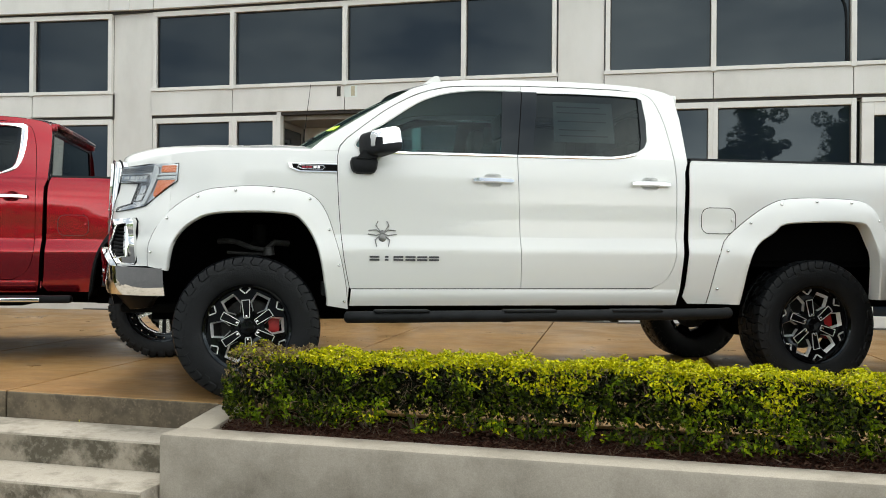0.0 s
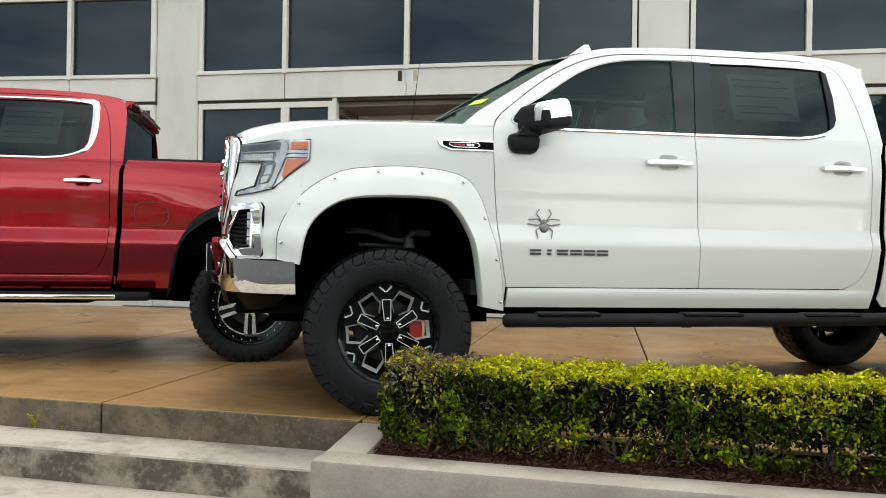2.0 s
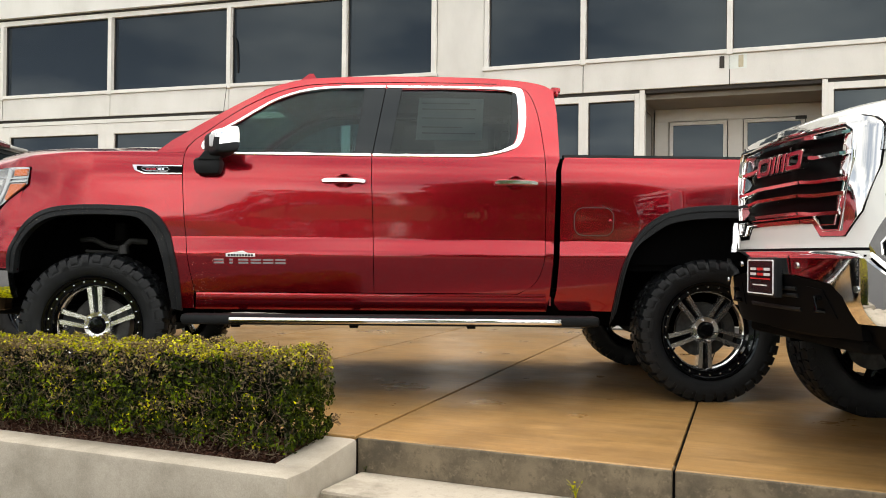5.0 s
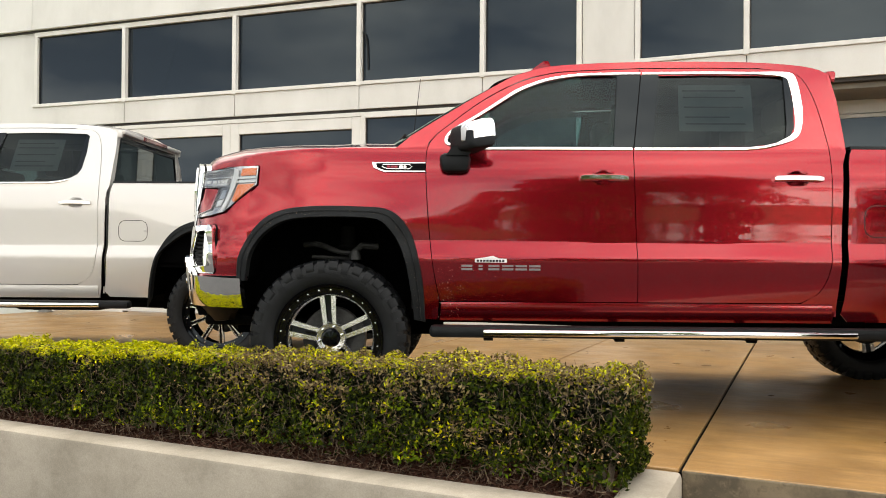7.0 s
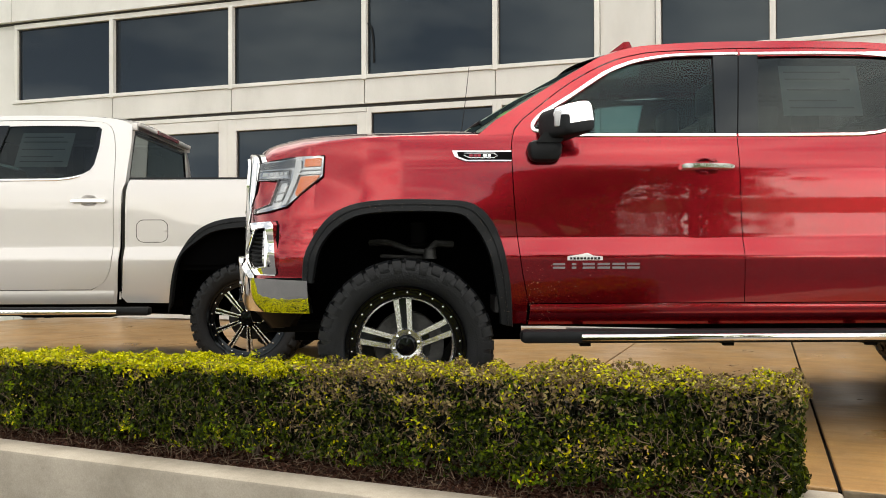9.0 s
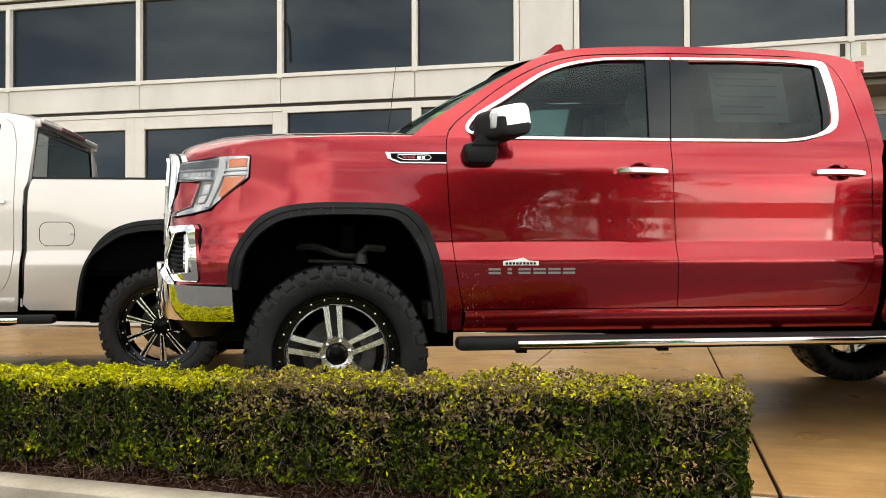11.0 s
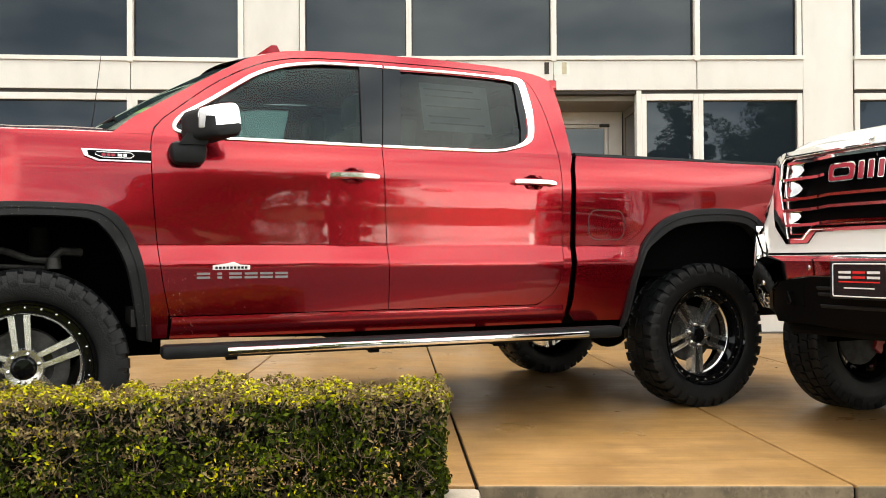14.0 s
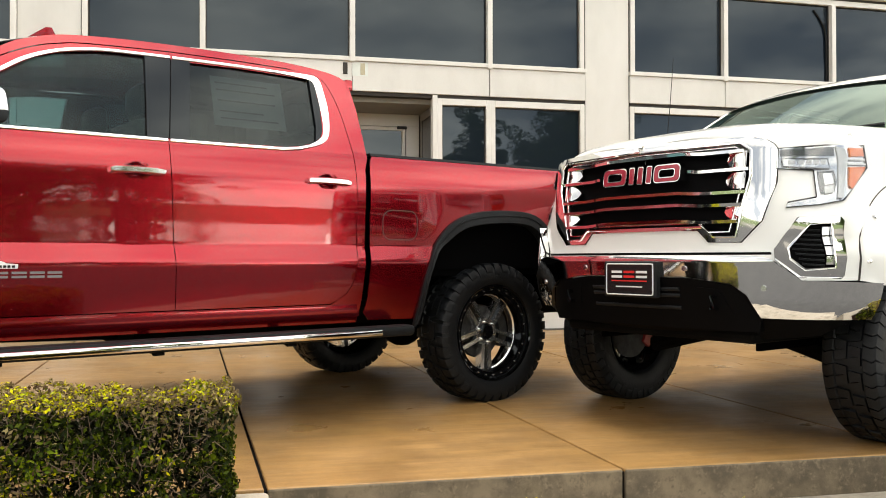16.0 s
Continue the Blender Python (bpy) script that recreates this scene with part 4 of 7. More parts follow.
# ---- weeds in the joints ----
def weed(x, y, z, height, blades, seed, label, mat, group="weeds in the joints"):
    rng = np.random.default_rng(seed)
    w = base("weed", TERRACE @ pose(x, y, z), label, "weed", group)
    bm = bmesh.new()
    for i in range(blades):
        a = rng.uniform(math.pi, 2 * math.pi)
        h = height * rng.uniform(0.5, 1.0)
        e = Vector((0.45 * h * math.cos(a), 0.30 * h * math.sin(a), h))
        add_tube(bm, [(0, 0, -0.004), (e.x * 0.35, e.y * 0.35, h * 0.6), e], [0.0016, 0.0012, 0.0006], 4)
        for k in range(4):
            q = 0.35 + 0.2 * k
            c = Vector((e.x * q, e.y * q, e.z * q))
            d = Vector((rng.uniform(-1, 1), rng.uniform(-1, 0.1), rng.uniform(0.1, 0.8))).normalized() * height * 0.24
            s_ = d.cross(Vector((0, 0, 1))).normalized() * height * 0.085
            v = [bm.verts.new(c), bm.verts.new(c + d * 0.5 + s_), bm.verts.new(c + d), bm.verts.new(c + d * 0.5 - s_)]
            bm.faces.new(v)
    part("sprig", bm, mat, w)
    return w


weed(-0.41, -0.014, -0.163, 0.075, 6, 1, "small bright green weed growing at the riser foot", LEAF_TOP)
weed(-0.236, -0.012, -0.163, 0.03, 4, 2, "tiny green weed sprouting at the riser foot", LEAF_TOP)
weed(-1.44, -0.012, -0.163, 0.03, 4, 3, "tiny green weed in the corner of the steps", LEAF_SIDE)
weed(0.55, -0.012, -0.163, 0.022, 3, 4, "tiny green weed sprouting at the riser foot", LEAF_TOP)
dry = base("dry_twig", TERRACE @ pose(-1.73, 0.05, 0.0), "dry brown seed twig leaning out from the hedge foot", "twig")
bm = bmesh.new()
add_tube(bm, [(-0.06, 0, 0.004), (0.0, 0.01, 0.025), (0.075, 0.015, 0.052)], [0.002, 0.0018, 0.001], 5)
rng_t = np.random.default_rng(4)
for i in range(26):
    c = Vector((0.075 + rng_t.uniform(-0.03, 0.03), 0.015 + rng_t.uniform(-0.015, 0.015), 0.055 + rng_t.uniform(-0.025, 0.03)))
    add_tube(bm, [(0.06, 0.013, 0.045), c], [0.001, 0.0006], 4)
    bmesh.ops.create_icosphere(bm, subdivisions=1, radius=0.004, matrix=Matrix.Translation(c))
part("seed_head", bm, TWIG, dry)


# ---- the trucks: x runs rearward from the front axle, the driver's side lies at negative y ----
SIDE_PROFILE = spline([(0.50, 0.930), (0.58, 0.948), (0.66, 0.968), (0.78, 0.988), (0.875, 0.9985), (0.905, 1.000), (0.918, 0.9985), (0.935, 0.993), (0.975, 0.9795), (0.990, 0.9745), (1.002, 0.9728), (1.05, 0.9731), (1.12, 0.9742), (1.22, 0.9776), (1.30, 0.9792), (1.36, 0.9772), (1.42, 0.968), (1.48, 0.955), (1.515, 0.945)], 8)
SP_Z, SP_V = np.array([p[0] for p in SIDE_PROFILE]), np.array([p[1] for p in SIDE_PROFILE])


def side_v(z):
    if z <= 1.515:
        return float(np.interp(z, SP_Z, SP_V))
    k = z - 1.515
    return 0.945 - 0.40 * k - 0.06 * k * k


def ease(k):
    k = min(1.0, max(0.0, k))
    return k * k * (3 - 2 * k)


def tuck(x, z):
    """How far the front corner draws in above the lamps' foot."""
    a = min(1.0, max(0.0, -x / 0.46))
    return 0.075 * a ** 1.4 * ease((z - 1.02) / 0.36)


def side_place(s, dz=0.0, wide=0.0):
    """Maps (x, z) of the body side onto the truck; s = 1: driver's side."""
    def f(x, z, out):
        taper = 0.06 * max(0.0, -0.2 - x) ** 1.2 * 2.2
        swell = (0.0 if wide else 0.024) * math.exp(-(x / 0.6) ** 2) * math.exp(-((z - 1.10) / 0.14) ** 2)
        swell += (0.012 if wide else 0.022) * math.exp(-((x - 3.75) / 0.55) ** 2) * math.exp(-((z - 1.1) / 0.2) ** 2)
        return (x, -s * (side_v(z) + wide - taper + swell + out - tuck(x, z)), z + dz)
    return f


NOSE = spline([(0.0, -0.905), (0.25, -0.900), (0.45, -0.882), (0.60, -0.855), (0.72, -0.815), (0.82, -0.750), (0.895, -0.665), (0.94, -0.57), (0.962, -0.46), (0.974, -0.35), (0.98, -0.2)], 10)
NOSE_S = [0.0]
for p, q in zip(NOSE, NOSE[1:]):
    NOSE_S.append(NOSE_S[-1] + math.hypot(q[0] - p[0], q[1] - p[1]))
NOSE_V, NOSE_U = [p[0] for p in NOSE], [p[1] for p in NOSE]


def nose_s(v):
    return float(np.interp(v, NOSE_V, NOSE_S))


SWEEP = spline([(0.40, 0.0), (0.55, 0.004), (0.70, 0.032), (0.80, 0.085), (0.90, 0.068), (0.962, 0.0), (1.0, 0.0)], 10)
SWEEP_V, SWEEP_U = [p[0] for p in SWEEP], [p[1] for p in SWEEP]


def nose_place(dz=0.0, lift=0.0, wide=0.0):
    """Maps (s, z) of the front end onto the truck; s is the way along the nose from its middle."""
    def f(s, z, out):
        a = abs(s)
        v, u = float(np.interp(a, NOSE_S, NOSE_V)), float(np.interp(a, NOSE_S, NOSE_U))
        e = 0.02
        dv = float(np.interp(a + e, NOSE_S, NOSE_V)) - float(np.interp(a - e, NOSE_S, NOSE_V)) if a > e else 1.0
        du = float(np.interp(a + e, NOSE_S, NOSE_U)) - float(np.interp(a - e, NOSE_S, NOSE_U)) if a > e else 0.0
        k = math.hypot(dv, du) or 1.0
        nv, nu = du / k, -dv / k
        lateral = abs(nv)
        v += (side_v(z) - 0.98) * lateral
        b = ease((z - 1.02) / 0.36)
        u += 0.16 * (math.sqrt((z - 1.18) ** 2 + 0.006) + z - 1.18) / 2 * (1 - 0.7 * lateral)
        u += b * float(np.interp(v, SWEEP_V, SWEEP_U))
        v -= 0.075 * b * ease((v - 0.66) / 0.26) / (1 + wide)
        o = out + lift
        return (u + nu * o, (-1 if s >= 0 else 1) * (v * (1 + wide) + nv * o), z + dz)
    return f


S_END = nose_s(0.962)
S_IN = nose_s(0.688)
S_GR = nose_s(0.72)


def ribbon_part(name, path, width, height, place, mat, parent, label="", closed=False):
    """A raised moulding along a path of (x, z)."""
    p = [np.array(q, float) for q in path]
    k = len(p)
    rows = []
    for i in range(k):
        a, b = (p[i - 1], p[(i + 1) % k]) if closed else (p[max(i - 1, 0)], p[min(i + 1, k - 1)])
        d = (b - a) / (np.linalg.norm(b - a) + 1e-9)
        nn = np.array([-d[1], d[0]])
        w = width[i] if isinstance(width, (list, tuple)) else width
        rows.append([place(*(p[i] + nn * w * t), h) for t, h in ((-0.5, -0.006), (-0.5, height * 0.55), (-0.28, height), (0.28, height), (0.5, height * 0.55), (0.5, -0.006))])
    if closed:
        rows.append(rows[0])
    verts = [q for r in rows for q in r]
    faces = []
    for i in range(len(rows) - 1):
        for j in range(5):
            faces.append([i * 6 + j, i * 6 + j + 1, (i + 1) * 6 + j + 1, (i + 1) * 6 + j])
    if not closed:
        faces += [list(range(6)), list(range(len(rows) * 6 - 6, len(rows) * 6))[::-1]]
    me = mesh_of(name, verts, faces, mat)
    bm = bmesh.new()
    bm.from_mesh(me)
    bmesh.ops.recalc_face_normals(bm, faces=bm.faces[:])
    bm.to_mesh(me)
    bm.free()
    me.shade_smooth()
    me.set_sharp_from_angle(angle=radians(50))
    return link(name, me, parent, label)


ARCH_F = [(-0.46, 0.775), (-0.42, 0.955), (-0.31, 1.070), (-0.15, 1.120), (0.215, 1.122), (0.325, 1.070), (0.415, 0.910), (0.465, 0.640), (0.47, 0.57)]
ARCH_R = [(-0.575, 0.57), (-0.505, 0.90), (-0.37, 1.04), (-0.19, 1.125), (0.20, 1.145), (0.37, 1.08), (0.47, 0.93), (0.52, 0.70), (0.525, 0.62)]
TRIM_F = [(-0.515, 0.775), (-0.497, 0.93), (-0.40, 1.085), (-0.28, 1.160), (-0.10, 1.187), (0.165, 1.187), (0.345, 1.163), (0.455, 1.035), (0.515, 0.795), (0.532, 0.555)]
TRIM_R = [(-0.61, 0.49), (-0.545, 0.85), (-0.412, 1.09), (-0.195, 1.205), (0.165, 1.230), (0.39, 1.185), (0.53, 1.02), (0.585, 0.80), (0.60, 0.60)]
FLARE_F = [(-0.575, 0.800), (-0.565, 0.955), (-0.465, 1.120), (-0.285, 1.243), (-0.10, 1.276), (0.115, 1.282), (0.345, 1.250), (0.458, 1.145), (0.542, 0.895), (0.583, 0.710), (0.602, 0.545)]
FLARE_R = [(-0.79, 0.575), (-0.712, 0.92), (-0.60, 1.066), (-0.36, 1.234), (-0.166, 1.277), (0.195, 1.277), (0.36, 1.247), (0.47, 1.12), (0.57, 0.90), (0.61, 0.60)]


def resample(path, n):
    p = spline(path, 8)
    d = [0.0]
    for a, b in zip(p, p[1:]):
        d.append(d[-1] + math.hypot(b[0] - a[0], b[1] - a[1]))
    t = np.linspace(0, d[-1], n)
    return list(zip(np.interp(t, d, [q[0] for q in p]), np.interp(t, d, [q[1] for q in p])))


def arch_flare(name, outer, inner, u0, place, mat, parent, proud, lip, label):
    """A flare over a wheel arch, from its outer edge on the body to a lip that turns inward."""
    n = 44
    o, i = resample(outer, n), resample(inner, n)
    rows = []
    for a, b in zip(o, i):
        a, b = (a[0] + u0, a[1]), (b[0] + u0, b[1])
        row = []
        for t, h in ((0.0, -0.004), (0.0, 0.010), (0.05, 0.018), (0.45, 0.018 + (proud - 0.018) * 0.45), (0.86, proud * 0.97), (0.95, proud), (1.0, proud - 0.008), (1.0, -lip)):
            row.append(place(a[0] + (b[0] - a[0]) * t, a[1] + (b[1] - a[1]) * t, h))
        rows.append(row)
    k = 8
    verts = [q for r in rows for q in r]
    faces = []
    for r in range(n - 1):
        for j in range(k - 1):
            faces.append([r * k + j, r * k + j + 1, (r + 1) * k + j + 1, (r + 1) * k + j])
    faces += [list(range(k)), list(range(n * k - k, n * k))[::-1]]
    me = mesh_of(name, verts, faces, mat)
    bm = bmesh.new()
    bm.from_mesh(me)
    bmesh.ops.recalc_face_normals(bm, faces=bm.faces[:])
    bm.to_mesh(me)
    bm.free()
    me.shade_smooth()
    me.set_sharp_from_angle(angle=radians(45))
    return link(name, me, parent, label), o


def tyre_mesh(R, width, rim_r, lugs, seed, fill=0.67, cut=0.016):
    """A chunky off-road tyre round the z axis, its outer face at +z."""
    rng = random.Random(seed)
    bm = bmesh.new()
    h = width / 2
    prof = [(rim_r - 0.004, h * 0.72), (rim_r + 0.012, h * 0.86), (rim_r + 0.03, h * 0.93), (rim_r + (R - rim_r) * 0.5, h * 1.0), (R - 0.045, h * 0.97), (R - 0.022, h * 0.86), (R - 0.014, h * 0.6), (R - 0.012, 0)]
    prof = prof + [(r, -z) for r, z in prof[-2::-1]]
    add_lathe(bm, prof, 72)
    carcass = bm_mesh("tyre", bm, RUBBER)
    bm = bmesh.new()
    for k in range(lugs):
        a0 = 2 * math.pi * k / lugs
        for sgn in (-1, 1):
            # shoulder lug that folds down over the sidewall
            w = 2 * math.pi / lugs * (fill - 0.05 if k % 2 else fill + 0.05)
            zig = (0.0, 0.16, -0.14, 0.12, -0.06) if fill > 0.7 else (0.0, 0.05, 0.05, 0.0, -0.05)
            off = 0.5 * 2 * math.pi / lugs if sgn < 0 else 0
            deep = 0.075 if k % 2 else 0.055
            ring = [(R - deep, h * 1.0), (R - 0.040, h * 1.005), (R - 0.010, h * 0.93), (R, h * 0.80), (R, h * 0.52)]
            rows = []
            for (r, z), zg in zip(ring, zig):
                at = a0 + off + zg * w + 0.02 * (z - h) / h
                rows.append([bm.verts.new((r * math.cos(at + t * w), r * math.sin(at + t * w), sgn * z)) for t in (-0.5, 0.5)])
            low = []
            for (r, z), zg in zip(ring, zig):
                at = a0 + off + zg * w
                low.append([bm.verts.new(((r - cut) * math.cos(at + t * w * 1.05), (r - cut) * math.sin(at + t * w * 1.05), sgn * (z - 0.008))) for t in (-0.5, 0.5)])
            for i in range(len(ring) - 1):
                for quad in ((rows[i][0], rows[i][1], rows[i + 1][1], rows[i + 1][0]), (rows[i][0], rows[i + 1][0], low[i + 1][0], low[i][0]), (rows[i][1], low[i][1], low[i + 1][1], rows[i + 1][1])):
                    bm.faces.new(quad)
            bm.faces.new((rows[0][0], low[0][0], low[0][1], rows[0][1]))
            bm.faces.new((rows[-1][1], low[-1][1], low[-1][0], rows[-1][0]))
        # two rows of staggered centre blocks
        for row, zc in enumerate((-0.24, 0.24)):
            a = a0 + (row * 0.5 + 0.25) * 2 * math.pi / lugs
            w = 2 * math.pi / lugs * 0.70
            zz = [(zc - 0.2) * h, (zc + 0.2) * h]
            sk = 0.25 * w * (1 if k % 2 else -1)
            t_ = [bm.verts.new((R * math.cos(a + q * w + p * sk), R * math.sin(a + q * w + p * sk), zz[p])) for q, p in ((-0.5, 0), (0.5, 0), (0.5, 1), (-0.5, 1))]
            b_ = [bm.verts.new(((R - 0.015) * math.cos(a + q * w * 1.1 + p * sk), (R - 0.015) * math.sin(a + q * w * 1.1 + p * sk), zz[p])) for q, p in ((-0.5, 0), (0.5, 0), (0.5, 1), (-0.5, 1))]
            bm.faces.new(t_)
            for i in range(4):
                bm.faces.new((t_[i], b_[i], b_[(i + 1) % 4], t_[(i + 1) % 4]))
    # raised sidewall letters as plain bars, and rim protector ring
    for k in range(14):
        a0 = 2 * math.pi * k / 14 + (0.1 if k % 2 else 0)
        if k % 7 in (0, 1, 2):
            r0, r1 = rim_r + (R - rim_r) * 0.45, rim_r + (R - rim_r) * 0.62
            v = [bm.verts.new((r * math.cos(a0 + t), r * math.sin(a0 + t), h * 1.0 + 0.0035)) for r, t in ((r0, 0), (r1, 0), (r1, 0.22), (r0, 0.22))]
            bm.faces.new(v)
    return carcass, bm_mesh("tyre_tread", bm, RUBBER)


def bar_poly(a, b, w0, w1):
    """The corners of a straight tapered bar from a to b."""
    a, b = np.array(a, float), np.array(b, float)
    d = (b - a) / np.linalg.norm(b - a)
    n = np.array([-d[1], d[0]])
    return [tuple(a + n * w0 / 2), tuple(a - n * w0 / 2), tuple(b - n * w1 / 2), tuple(b + n * w1 / 2)]


def polar(r, a):
    return (r * math.cos(a), r * math.sin(a))


def bm_mesh(name, bm, mat, smooth=True):
    bmesh.ops.recalc_face_normals(bm, faces=bm.faces[:])
    me = bpy.data.meshes.new(name)
    bm.to_mesh(me)
    bm.free()
    me.materials.append(mat)
    if smooth:
        me.shade_smooth()
        me.set_sharp_from_angle(angle=radians(30))
    return me


def wheel_kit(style, R, width, rim_r):
    """The meshes of a wheel, made once and shared: name, mesh, label."""
    h = width / 2
    carcass, tread = tyre_mesh(R, width, rim_r, 46, 3, 0.86, 0.011) if style == "hex" else tyre_mesh(R, width, rim_r, 38, 3)
    kit = [("tyre", carcass, "black off-road tyre"), ("tyre_tread", tread, "chunky black tread lugs")]
    bm = bmesh.new()
    add_lathe(bm, [(rim_r, h * 0.86), (rim_r + 0.010, h * 0.90), (rim_r + 0.012, h * 0.84), (rim_r - 0.006, h * 0.80), (rim_r - 0.022, h * 0.45), (rim_r - 0.03, -h * 0.7), (rim_r, -h * 0.84)], 64)
    kit.append(("barrel", bm_mesh("barrel", bm, BLACK_GLOSS), "gloss black rim barrel"))
    bm = bmesh.new()
    add_lathe(bm, [(0.0, -0.03), (0.165, -0.03), (0.172, -0.04), (0.172, -0.055), (0.0, -0.055)], 40)
    add_lathe(bm, [(0.0, 0.03), (0.07, 0.03), (0.085, -0.03)], 24)
    kit.append(("brake_disc", bm_mesh("brake_disc", bm, ARM), "grey steel brake disc"))
    face = h * 0.62
    black, bright = bmesh.new(), bmesh.new()
    if style == "hex":
        # a dished face with six windows, their outer edges milled bright, and six raised spoke pads
        lay = lambda x, y, o: (x, y, face - 0.034 * (1 - math.hypot(x, y) / rim_r) ** 1.3 - 0.006 + o)
        windows = []
        for k in range(6):
            a = 2 * math.pi * k / 6 + math.pi / 2 + math.pi / 6
            windows.append([polar(r * rim_r, a + radians(d)) for r, d in ((0.40, -9), (0.62, -20.5), (0.885, -11.5), (0.885, 11.5), (0.62, 20.5), (0.40, 9))])
        v, f, nn = patch([polar(rim_r - 0.010, 2 * math.pi * k / 60) for k in range(60)], lay, 0.035, (0.06, 0.06), True, windows)
        kit.append(("wheel_face", mesh_of("wheel_face", v, f, BLACK_GLOSS, nn), "gloss black dished wheel face"))
        for k, win in enumerate(windows):
            a = 2 * math.pi * k / 6 + math.pi / 2 + math.pi / 6
            c = np.array(polar(0.50 * rim_r, a))
            top_ = [bright.verts.new(lay(x, y, 0.002)) for x, y in win]
            low_ = [bright.verts.new(lay(*(c + (np.array(p) - c) * (0.78, 0.80, 0.82, 0.82, 0.80, 0.78)[i]), -0.022)) for i, p in enumerate(win)]
            for i in range(5):
                bright.faces.new((top_[i], top_[i + 1], low_[i + 1], low_[i]))
        for k in range(6):
            a = 2 * math.pi * k / 6 + math.pi / 2
            up = face + 0.003
            add_prism(black, bar_poly(polar(0.050, a), polar(0.170, a), 0.034, 0.050), up - 0.05, up)
            o = bar_poly(polar(0.060, a), polar(0.168, a), 0.033, 0.047)
            for p, q in zip(o, o[1:] + o[:1]):
                add_prism(bright, bar_poly(p, q, 0.0042, 0.0042), up - 0.004, up + 0.0022)
            for sgn in (-1, 1):
                add_prism(bright, bar_poly(polar(0.208, a + sgn * 0.01), polar(rim_r - 0.014, a + sgn * 0.135), 0.007, 0.009), face - 0.02, face - 0.001)
        add_lathe(black, [(rim_r + 0.002, face - 0.03), (rim_r + 0.002, face - 0.004), (rim_r - 0.018, face - 0.012), (rim_r - 0.028, face - 0.05)], 64)
        add_lathe(black, [(0.0, face + 0.012), (0.040, face + 0.010), (0.048, face), (0.075, face - 0.004), (0.082, face - 0.03), (0.06, face - 0.06)], 36)
        nuts = 6
        nut_r = 0.070
    elif style == "pairs":
        # five pairs of bright spokes and a riveted black ring
        ring, face = face, face - 0.055
        for k in range(5):
            a = 2 * math.pi * k / 5 + 0.55
            for sgn in (-1, 1):
                p = polar(0.066, a + sgn * 0.38)
                q = polar(rim_r - 0.052, a + sgn * 0.135)
                add_prism(bright, bar_poly(p, q, 0.024, 0.029), face - 0.05, face + 0.004, top_scale=0.95)
            add_prism(black, bar_poly(polar(0.06, a), polar(rim_r - 0.06, a), 0.028, 0.040), face - 0.045, face - 0.02)
            add_prism(black, bar_poly(polar(rim_r - 0.062, a), polar(rim_r - 0.036, a), 0.088, 0.092), face - 0.04, face + 0.0)
        add_lathe(bright, [(rim_r - 0.060, face - 0.05), (rim_r - 0.058, face - 0.006), (rim_r - 0.050, face + 0.002), (rim_r - 0.042, face - 0.002)], 64)
        add_lathe(bright, [(0.046, face + 0.004), (0.080, face + 0.008), (0.088, face - 0.004), (0.088, face - 0.05)], 30)
        add_lathe(black, [(rim_r - 0.046, ring - 0.06), (rim_r - 0.042, ring + 0.006), (rim_r - 0.006, ring + 0.012), (rim_r + 0.004, ring + 0.02), (rim_r + 0.004, ring - 0.02)], 64)
        add_lathe(black, [(0.0, face + 0.026), (0.040, face + 0.024), (0.048, face + 0.010), (0.060, face + 0.0)], 32)
        for k in range(26):
            add_lathe(bright, [(0.0, ring + 0.017), (0.0045, ring + 0.016), (0.0062, ring + 0.008)], 8, Matrix.Translation((*polar(rim_r - 0.022, 2 * math.pi * k / 26), 0)))
        nuts, nut_r = 6, 0.063
    else:
        # ten slim black spokes with bright milled edges
        for k in range(10):
            a = 2 * math.pi * k / 10 + 0.2
            add_prism(black, bar_poly(polar(0.05, a), polar(rim_r - 0.02, a), 0.022, 0.040), face - 0.05, face)
            for sgn in (-1, 1):
                add_prism(bright, bar_poly(polar(0.066, a + sgn * 0.14), polar(rim_r - 0.036, a + sgn * 0.060), 0.007, 0.013), face - 0.004, face + 0.003)
        add_lathe(black, [(rim_r - 0.044, face - 0.02), (rim_r - 0.042, face + 0.002), (rim_r - 0.006, face + 0.012), (rim_r + 0.004, face + 0.02), (rim_r + 0.004, face - 0.02)], 64)
        add_lathe(black, [(0.0, face + 0.022), (0.045, face + 0.020), (0.055, face + 0.006), (0.080, face - 0.03)], 32)
        for k in range(20):
            add_lathe(bright, [(0.0, face + 0.017), (0.0045, face + 0.016), (0.0062, face + 0.006)], 8, Matrix.Translation((*polar(rim_r - 0.022, 2 * math.pi * k / 20), 0)))
        nuts, nut_r = 6, 0.060
    kit.append(("rim", bm_mesh("rim", black, BLACK_GLOSS), "gloss black wheel face"))
    kit.append(("bright_spokes", bm_mesh("bright_spokes", bright, MILLED if style == "hex" else SATIN), "machined bright metal spoke edges"))
    for k in range(nuts):
        bm = bmesh.new()
        a = 2 * math.pi * k / nuts + (math.pi / 2 if style == "hex" else 0.4)
        add_lathe(bm, [(0.0, face + 0.022), (0.007, face + 0.020), (0.0095, face + 0.010), (0.0095, face - 0.01)], 8, Matrix.Translation((*polar(nut_r, a), 0)))
        kit.append(("lug_nut", bm_mesh("lug_nut", bm, CHROME), "chrome wheel nut"))
    return kit, h


